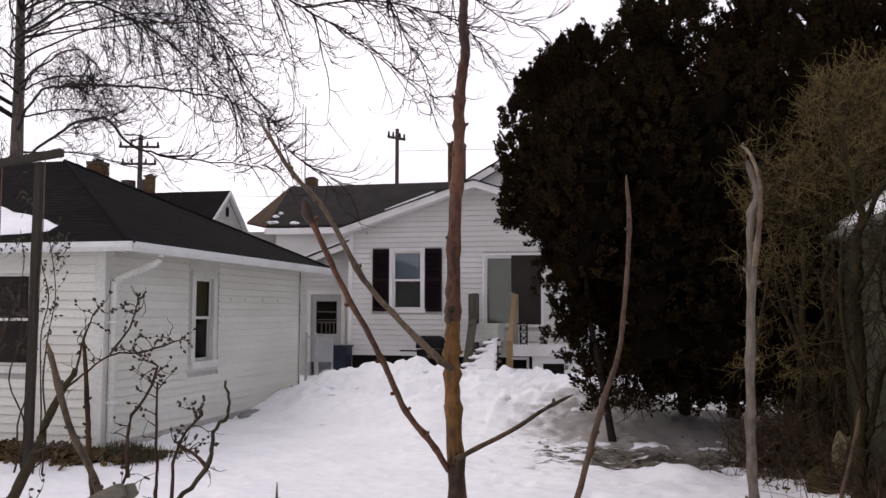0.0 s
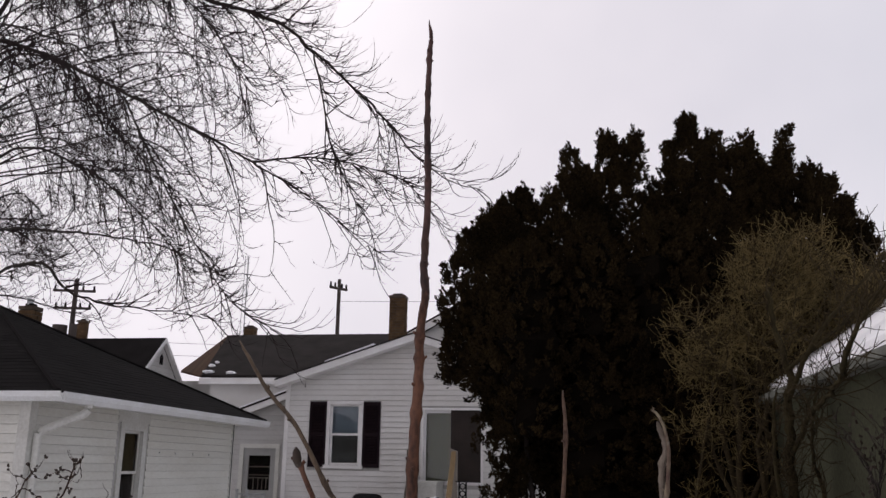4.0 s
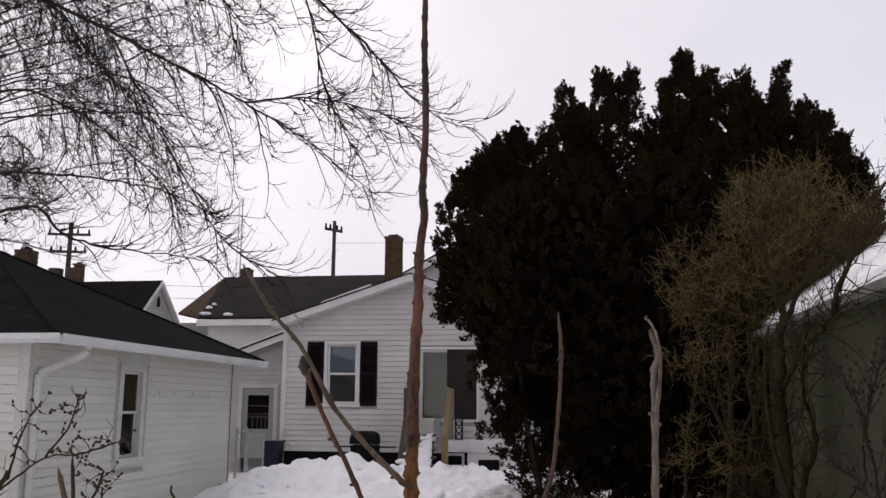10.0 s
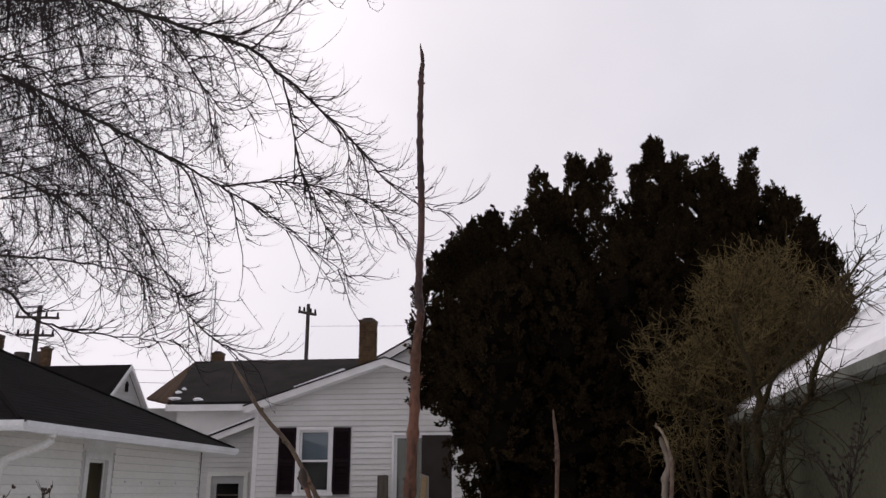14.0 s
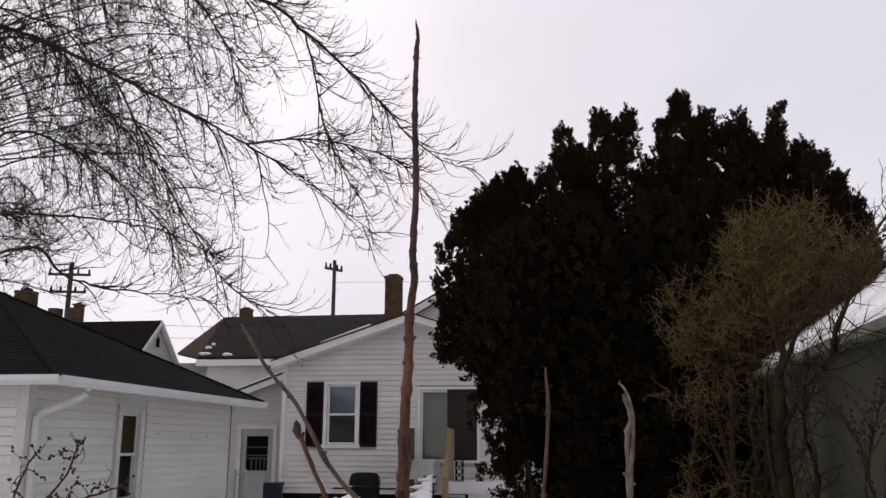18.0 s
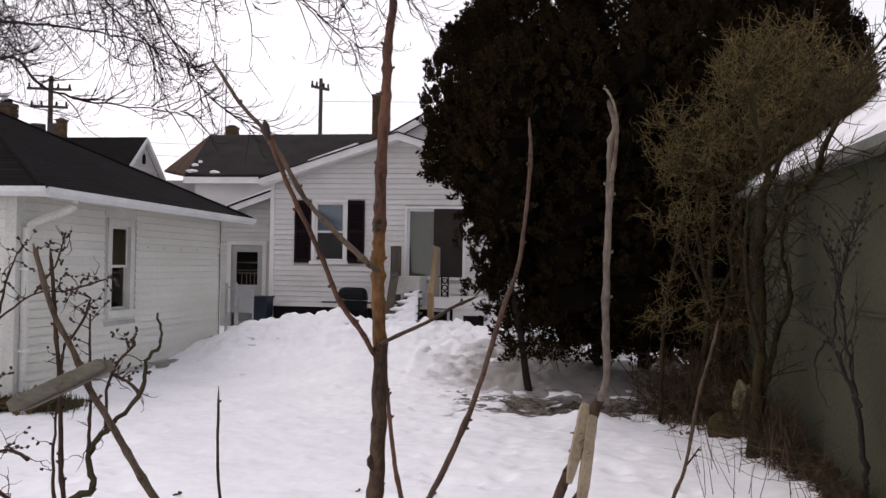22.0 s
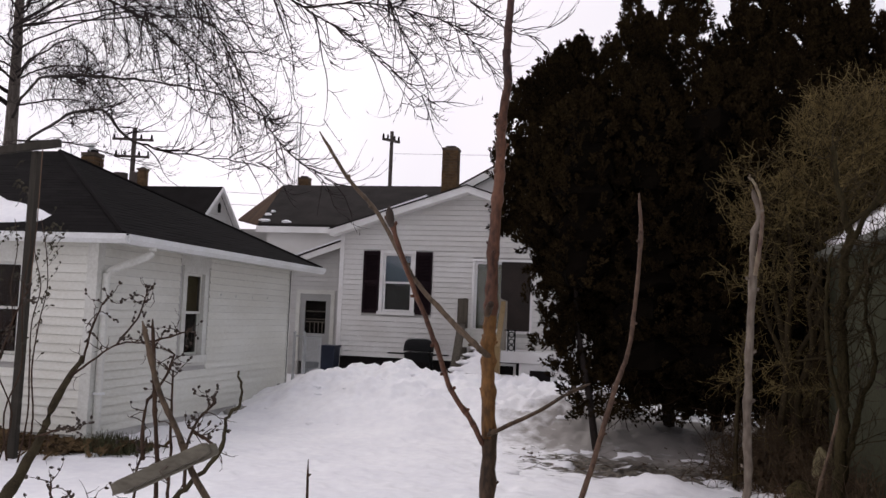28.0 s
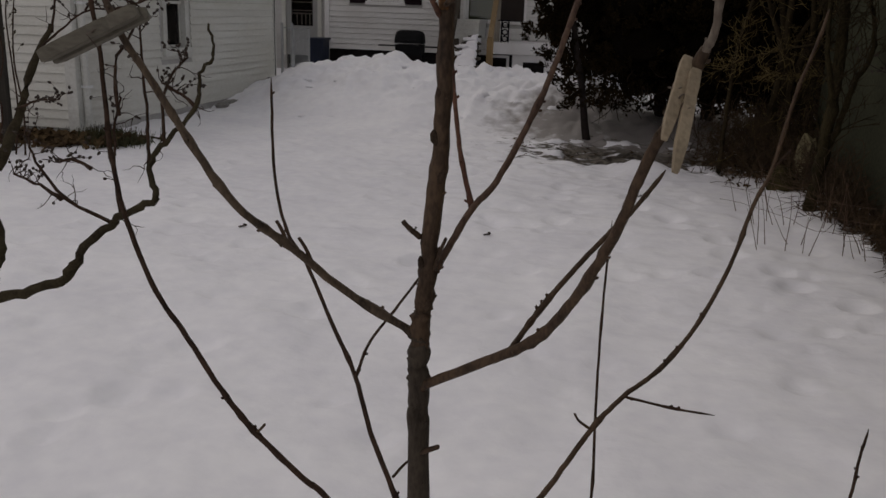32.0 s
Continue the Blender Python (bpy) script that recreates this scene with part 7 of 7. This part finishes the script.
for sp in SPURS:
    path = gnarled("twig", sp, 0.0034, 0.0018, "bark_dark", 6, 0.10, 4, 0.3)
    far_k = sp[0][0] < -1.1
    k = 1.35 if far_k else 1.0
    shoots = Acc()
    # short crooked shoots, the end of each set with a bunch of dried buds
    tips = [path[-1], path[-1], path[-2], path[-3]] + [path[rng.randrange(len(path) // 3, len(path))] for _ in range(4)]
    for b in tips:
        q = shoot(shoots, b, Vector((rng.gauss(0, 0.8), rng.gauss(0, 0.5), 0.45)), rng.uniform(0.018, 0.055) * k, 0.0013 * k, rng, 0, 0.3, 0.30, 0.009)
        for c, d in zip(q[1:], q):
            for _ in range(2):
                if rng.random() < (0.62 if c.z > 1.40 else 0.25) * (0.5 if c is not q[-1] else 1.0):
                    bud = Acc()
                    e = unit(unit(c - d) * 0.8 + rvec(rng) * 0.7) * rng.uniform(0.004, 0.009) * k
                    bud.tube([c, c + e * 0.3, c + e * 0.7, c + e], (0.0007 * k, 0.0026 * k, 0.0022 * k, 0.0004), 6)
                    part("bud", bud, "bud", gs)
    for _ in range(3):
        b = path[rng.randrange(len(path))]
        q = shoot(shoots, b, rvec(rng) * 0.8 + Vector((0, 0, 0.25)), rng.uniform(0.03, 0.08) * k, 0.0013 * k, rng, 0.2, 0.4, 0.34, 0.009)
        shoot(shoots, q[len(q) // 2], rvec(rng) + Vector((0, 0, 0.2)), rng.uniform(0.02, 0.05) * k, 0.0010 * k, rng, 0.2, 0.4, 0.34, 0.009)
    part("shoot", shoots, "bark_dark", gs)["kind"] = "stuff"

# ---- the young fruit tree in the foreground ----
fs = thing("fruit_sapling", "young bare fruit sapling with spread reddish-brown branches", "sapling", (-0.021, 0.575, 0))
rng = random.Random(77)


def limb(name, pts, r0, r1, mat_, nodes=5, sides=10, bud=1.0, per=6, label=""):
    """A sapling branch with swollen nodes and small pointed buds."""
    sp = smooth_path(pts, per)
    n = len(sp)
    r0, r1, bud = r0 * 0.72, r1 * 0.72, bud * 0.55
    rad = [(r0 + (r1 - r0) * i / (n - 1)) for i in range(n)]
    acc = Acc()
    for i in rng.sample(range(1, n - 1), min(nodes, n - 2)):
        rad[i] = max(rad[i], (r0 + (r1 - r0) * i / (n - 1)) * rng.uniform(1.08, 1.22 if r0 > 0.0045 else 1.36))
        d = unit(sp[i + 1] - sp[i])
        side = unit(d.cross(rvec(rng)))
        r = rad[i]
        a, b = sp[i] + side * r * 0.7, sp[i] + side * (r * 1.0 + 0.0020 * bud) + d * 0.0034 * bud
        acc.tube([a, (a + b) / 2 + side * 0.0006, b], (0.0016 * bud, 0.0018 * bud, 0.0005), 6)
    if r1 < 0.0023:
        rad[-1] *= 0.3
        rad[-2] *= 0.75
    acc.tube([q + rvec(rng) * r0 * 0.06 for q in sp], rad, sides, 0.07, rng)
    return part(name, acc, mat_, fs, label, True)


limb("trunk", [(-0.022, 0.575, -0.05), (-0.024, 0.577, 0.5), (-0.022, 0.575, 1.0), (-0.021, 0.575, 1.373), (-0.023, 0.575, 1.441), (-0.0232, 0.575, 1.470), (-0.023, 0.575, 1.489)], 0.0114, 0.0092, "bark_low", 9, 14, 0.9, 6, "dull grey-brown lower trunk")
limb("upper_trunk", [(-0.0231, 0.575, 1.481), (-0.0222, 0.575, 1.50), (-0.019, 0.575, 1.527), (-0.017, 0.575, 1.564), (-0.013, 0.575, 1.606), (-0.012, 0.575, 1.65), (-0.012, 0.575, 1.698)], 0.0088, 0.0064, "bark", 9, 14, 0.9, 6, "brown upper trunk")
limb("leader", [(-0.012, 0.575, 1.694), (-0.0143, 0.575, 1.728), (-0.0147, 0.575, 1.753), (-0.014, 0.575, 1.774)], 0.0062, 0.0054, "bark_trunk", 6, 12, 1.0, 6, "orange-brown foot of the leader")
limb("leader", [(-0.014, 0.575, 1.771), (-0.0139, 0.575, 1.805), (-0.0129, 0.576, 1.84), (-0.0121, 0.581, 1.874), (-0.0123, 0.583, 1.898), (-0.0095, 0.586, 1.928)], 0.0054, 0.0038, "bark_red", 10, 12, 1.0, 6, "reddish-brown central leader")
limb("leader_tip", [(-0.0095, 0.586, 1.926), (-0.0115, 0.588, 1.945), (-0.0111, 0.589, 1.962), (-0.0105, 0.592, 1.995), (-0.0112, 0.593, 2.02), (-0.0121, 0.594, 2.043), (-0.0127, 0.596, 2.07), (-0.0127, 0.597, 2.092), (-0.0125, 0.599, 2.112), (-0.0118, 0.6, 2.126)], 0.0038, 0.0025, "bark_purple", 14, 12, 0.85, 6, "dark dried tip of the leader")
acc = Acc()
acc.tube([(-0.0118, 0.6, 2.124), (-0.0124, 0.6, 2.130), (-0.0134, 0.6, 2.136), (-0.0136, 0.6, 2.140)], (0.0015, 0.0014, 0.0008, 0.0002), 8, 0.2, rng)
part("bud", acc, "bark_purple", fs, "withered end bud", True)
A_ = [(-0.023, 0.575, 1.487), (-0.029, 0.575, 1.491), (-0.068, 0.558, 1.520), (-0.094, 0.535, 1.552), (-0.118, 0.510, 1.582), (-0.143, 0.506, 1.618), (-0.162, 0.506, 1.647), (-0.18, 0.506, 1.673), (-0.19, 0.505, 1.695), (-0.203, 0.504, 1.718), (-0.217, 0.504, 1.759)]
limb("branch", A_, 0.0040, 0.0022, "bark_grey", 14)
limb("branch", [(-0.022, 0.577, 1.315), (-0.034, 0.60, 1.328), (-0.051, 0.62, 1.346), (-0.076, 0.647, 1.375), (-0.097, 0.674, 1.408), (-0.127, 0.701, 1.443), (-0.158, 0.729, 1.481), (-0.186, 0.756, 1.501), (-0.208, 0.783, 1.545), (-0.221, 0.81, 1.629)], 0.0032, 0.0018, "bark_dark", 12)
limb("twig", [(-0.095, 0.67, 1.41), (-0.088, 0.682, 1.435), (-0.071, 0.695, 1.46), (-0.055, 0.708, 1.484), (-0.038, 0.72, 1.512)], 0.0018, 0.0012, "bark_dark", 5)
limb("branch", [(-0.022, 0.576, 1.285), (-0.055, 0.59, 1.31), (-0.099, 0.6, 1.346), (-0.115, 0.602, 1.355), (-0.154, 0.604, 1.388), (-0.18, 0.607, 1.416), (-0.206, 0.609, 1.453), (-0.231, 0.611, 1.487), (-0.252, 0.613, 1.538), (-0.262, 0.615, 1.584), (-0.265, 0.617, 1.621), (-0.268, 0.619, 1.657), (-0.273, 0.621, 1.689), (-0.278, 0.624, 1.722), (-0.283, 0.626, 1.758)], 0.0034, 0.0020, "bark_dark", 16)
limb("branch", [(-0.021, 0.573, 1.452), (-0.015, 0.57, 1.458), (0.019, 0.557, 1.481), (0.052, 0.543, 1.505), (0.07, 0.53, 1.529), (0.086, 0.513, 1.562), (0.098, 0.50, 1.593), (0.105, 0.49, 1.62), (0.116, 0.486, 1.648), (0.128, 0.482, 1.681)], 0.0046, 0.0036, "bark", 12)
limb("branch_end", [(0.127, 0.482, 1.678), (0.131, 0.478, 1.692), (0.130, 0.475, 1.734), (0.131, 0.471, 1.788), (0.131, 0.467, 1.814), (0.133, 0.463, 1.824), (0.129, 0.459, 1.836)], 0.0029, 0.0019, "bark_ash", 9, 9, 0.8, 7, "dried pale peeling branch end")
limb("peeling_bark", [(0.1318, 0.466, 1.795), (0.1338, 0.463, 1.815), (0.1335, 0.460, 1.828), (0.1300, 0.457, 1.838), (0.1262, 0.455, 1.8415)], 0.0016, 0.0007, "bark_pale", 2, 6, 0.4, 5, "strip of loose pale bark")
limb("twig", [(0.040, 0.549, 1.497), (0.052, 0.557, 1.516), (0.068, 0.570, 1.537), (0.086, 0.582, 1.558), (0.100, 0.590, 1.573), (0.1102, 0.596, 1.5851), (0.1229, 0.6044, 1.6028)], 0.0026, 0.0019, "bark", 7)
limb("twig", [(0.0, 0.6, 1.02), (0.07, 0.85, 1.06), (0.097, 0.94, 1.14), (0.094, 0.965, 1.27), (0.092, 0.983, 1.38), (0.094, 0.995, 1.478)], 0.0030, 0.0017, "bark_dark", 5)
limb("branch", [(-0.021, 0.577, 1.27), (0.02, 0.62, 1.30), (0.058, 0.65, 1.338), (0.075, 0.667, 1.36), (0.094, 0.683, 1.387), (0.114, 0.7, 1.406), (0.14, 0.717, 1.425), (0.166, 0.733, 1.459), (0.189, 0.76, 1.502), (0.203, 0.773, 1.551), (0.216, 0.787, 1.58), (0.228, 0.8, 1.638), (0.241, 0.814, 1.676), (0.249, 0.827, 1.704)], 0.0034, 0.0017, "bark", 14)
limb("twig", [(0.114, 0.7, 1.406), (0.15, 0.7, 1.401), (0.184, 0.7, 1.399)], 0.0015, 0.0012, "bark_dark", 4)
limb("twig", [(0.216, 0.788, 1.578), (0.222, 0.789, 1.586), (0.229, 0.79, 1.596)], 0.0013, 0.0008, "bark_dark", 2)
limb("twig", [(0.0, 0.6, 1.13), (0.2, 0.75, 1.2), (0.315, 0.8, 1.26), (0.321, 0.8, 1.29), (0.323, 0.8, 1.329), (0.326, 0.8, 1.357)], 0.0026, 0.0015, "bark_dark", 5)
limb("branch", [(-0.018, 0.575, 1.526), (-0.009, 0.588, 1.545), (0.003, 0.604, 1.569), (0.016, 0.619, 1.585), (0.035, 0.634, 1.626), (0.047, 0.648, 1.659), (0.055, 0.662, 1.69), (0.064, 0.677, 1.722), (0.073, 0.692, 1.751), (0.077, 0.706, 1.789), (0.08, 0.72, 1.833), (0.078, 0.735, 1.875)], 0.0035, 0.0019, "bark_mauve", 12)
limb("twig", [(0.003, 0.606, 1.567), (-0.009, 0.622, 1.601), (-0.016, 0.636, 1.628), (-0.022, 0.65, 1.652), (-0.026, 0.66, 1.672), (-0.029, 0.67, 1.690)], 0.0025, 0.0016, "bark_red", 6)
limb("branch", [(-0.014, 0.572, 1.745), (-0.02, 0.565, 1.751), (-0.041, 0.574, 1.768), (-0.069, 0.583, 1.795), (-0.097, 0.592, 1.837), (-0.123, 0.601, 1.863), (-0.15, 0.61, 1.899)], 0.0028, 0.0017, "bark_grey", 8)
tipb = limb("branch", [(-0.012, 0.577, 1.686), (-0.016, 0.572, 1.691), (-0.021, 0.557, 1.706), (-0.030, 0.535, 1.726), (-0.033, 0.513, 1.747), (-0.036, 0.492, 1.766), (-0.0385, 0.469, 1.783), (-0.042, 0.446, 1.805), (-0.0415, 0.426, 1.818)], 0.0025, 0.0016, "bark_red", 8)
limb("branch", [(-0.012, 0.572, 1.696), (-0.006, 0.565, 1.70), (0.017, 0.584, 1.711), (0.033, 0.603, 1.721), (0.048, 0.622, 1.728)], 0.0021, 0.0014, "bark", 4)
acc = Acc()
acc.tube([(-0.0420, 0.432, 1.8125), (-0.0418, 0.429, 1.8155), (-0.0416, 0.427, 1.8185), (-0.0414, 0.425, 1.821)], (0.0014, 0.0023, 0.0020, 0.0005), 8)
part("bud", acc, "bud", fs, "fat downy end bud", True)
# old pruning knots on the trunk
for x, z, dx, r in ((-0.0190, 1.620, -1, 0.0032), (-0.0165, 1.645, -1, 0.0026), (-0.0085, 1.597, 1, 0.0030), (-0.0250, 1.540, -1, 0.0028), (-0.0150, 1.512, 1, 0.0030), (-0.0285, 1.430, -1, 0.0034), (-0.0160, 1.385, 1, 0.0034)):
    acc = Acc()
    acc.tube([(x - dx * 0.0050, 0.573, z - 0.0060), (x - dx * 0.0030, 0.572, z - 0.0018), (x - dx * 0.0022, 0.5715, z + 0.0012), (x - dx * 0.0020, 0.571, z + 0.0034)], (r * 0.7, r, r * 0.8, r * 0.25), 9, 0.16, rng)
    part("knot", acc, "bark_knot", fs, "rough pruning knot", True)
# short spurs
for pts, r in (([(-0.024, 0.574, 1.555), (-0.030, 0.57, 1.561), (-0.034, 0.568, 1.566)], 0.0026), ([(-0.014, 0.572, 1.535), (-0.010, 0.568, 1.548), (-0.006, 0.566, 1.558)], 0.0018), ([(-0.022, 0.571, 1.405), (-0.012, 0.567, 1.412), (-0.006, 0.565, 1.416)], 0.0026),
               ([(-0.096, 0.532, 1.555), (-0.098, 0.53, 1.563), (-0.101, 0.528, 1.57)], 0.0017), ([(-0.085, 0.545, 1.541), (-0.088, 0.54, 1.552), (-0.091, 0.538, 1.558)], 0.0017), ([(-0.152, 0.604, 1.386), (-0.147, 0.602, 1.391), (-0.143, 0.6, 1.396)], 0.0016),
               ([(-0.015, 0.568, 1.772), (-0.013, 0.562, 1.776), (-0.0115, 0.5585, 1.778)], 0.0034), ([(0.09, 0.68, 1.385), (0.082, 0.676, 1.392), (0.078, 0.674, 1.399)], 0.0015), ([(-0.052, 0.625, 1.352), (-0.044, 0.63, 1.362), (-0.038, 0.63, 1.367)], 0.0016)):
    acc = Acc()
    acc.tube(smooth_path(pts, 4), spread(r * 0.75, r * 0.6, 9), 8, 0.08, rng)
    part("spur", acc, "bark", fs, "", True)


# clothespins that hold the branches apart
def clothespin(label, tip_a, end_a, tip_b, end_b, face, mat_, w=0.0095, th=0.006, blunt=0.82):
    """Two wooden prongs, each from its jaw tip to its handle end, with a wire spring. face: the way the broad sides look."""
    cpn = thing("clothespin", label, "clothespin", end_a, "clothespins on the sapling")
    face = Vector(face).normalized()
    for s, (t, e) in enumerate(((tip_a, end_a), (tip_b, end_b))):
        t, e = Vector(t), Vector(e)
        d = unit(e - t)
        side = unit(d.cross(face))
        f2 = unit(side.cross(d))
        L = (e - t).length
        acc = Acc()
        prof = [(0.0, 0.75, 0.6), (0.03, 0.95, 0.85), (0.2, 1.0, 1.0), (0.28, 0.94, 0.8), (0.34, 1.0, 1.0), (0.75, 1.0, 0.95), (0.93, 0.16 + blunt, 0.85), (1.0, blunt, 0.55)]
        rings = []
        for k, ww, tt in prof:
            c = t + d * L * k
            rings.append([c + side * (a * w * ww / 2) + f2 * (b * th * tt / 2) for a, b in ((-1, -0.92), (-0.94, -1), (0.94, -1), (1, -0.92), (1, 0.92), (0.94, 1), (-0.94, 1), (-1, 0.92))])
        vs = [q for r in rings for q in r]
        fc = [(i * 8 + j, i * 8 + (j + 1) % 8, (i + 1) * 8 + (j + 1) % 8, (i + 1) * 8 + j) for i in range(len(prof) - 1) for j in range(8)]
        fc += [tuple(range(8))[::-1], tuple(range(len(vs) - 8, len(vs)))]
        acc.face_set(vs, fc)
        part("prong", acc, mat_, cpn)
    ta, tb = Vector(tip_a) * 0.58 + Vector(end_a) * 0.42, Vector(tip_b) * 0.58 + Vector(end_b) * 0.42
    ax = unit((tb - ta) if (tb - ta).length > 0.002 else face)
    c = (ta + tb) / 2
    u1 = unit(ax.cross(face)) if abs(ax.dot(face)) < 0.9 else unit(ax.cross(Vector((0, 0, 1))))
    u2 = ax.cross(u1)
    acc = Acc()
    span = (tb - ta).length + w
    acc.tube([c + ax * (-span / 2 + span * t) + (u1 * math.cos(t * 26) + u2 * math.sin(t * 26)) * 0.0020 for t in spread(0, 1, 50)], 0.00045, 5)
    acc.tube([c - ax * span / 2 + u1 * 0.004, c - ax * span / 2 + face * 0.004 + u2 * 0.003, c + face * 0.004 + u2 * 0.009], 0.00045, 5)
    part("spring", acc, "rust", cpn, "rusted wire spring")
    return cpn


clothespin("pale wooden clothespin gripping an upright branch", (0.1205, 0.486, 1.676), (0.1120, 0.447, 1.643), (0.1240, 0.476, 1.671), (0.1170, 0.432, 1.6315), (0.25, -1, 0.5), "pine", 0.0052, 0.0046, 0.5)
clothespin("greyed wooden clothespin pressed between two branches", (-0.1645, 0.496, 1.6878), (-0.217, 0.485, 1.6615), (-0.1625, 0.503, 1.6867), (-0.215, 0.493, 1.6605), (0.1, -1, 0.1), "pine_grey", 0.0076, 0.007)
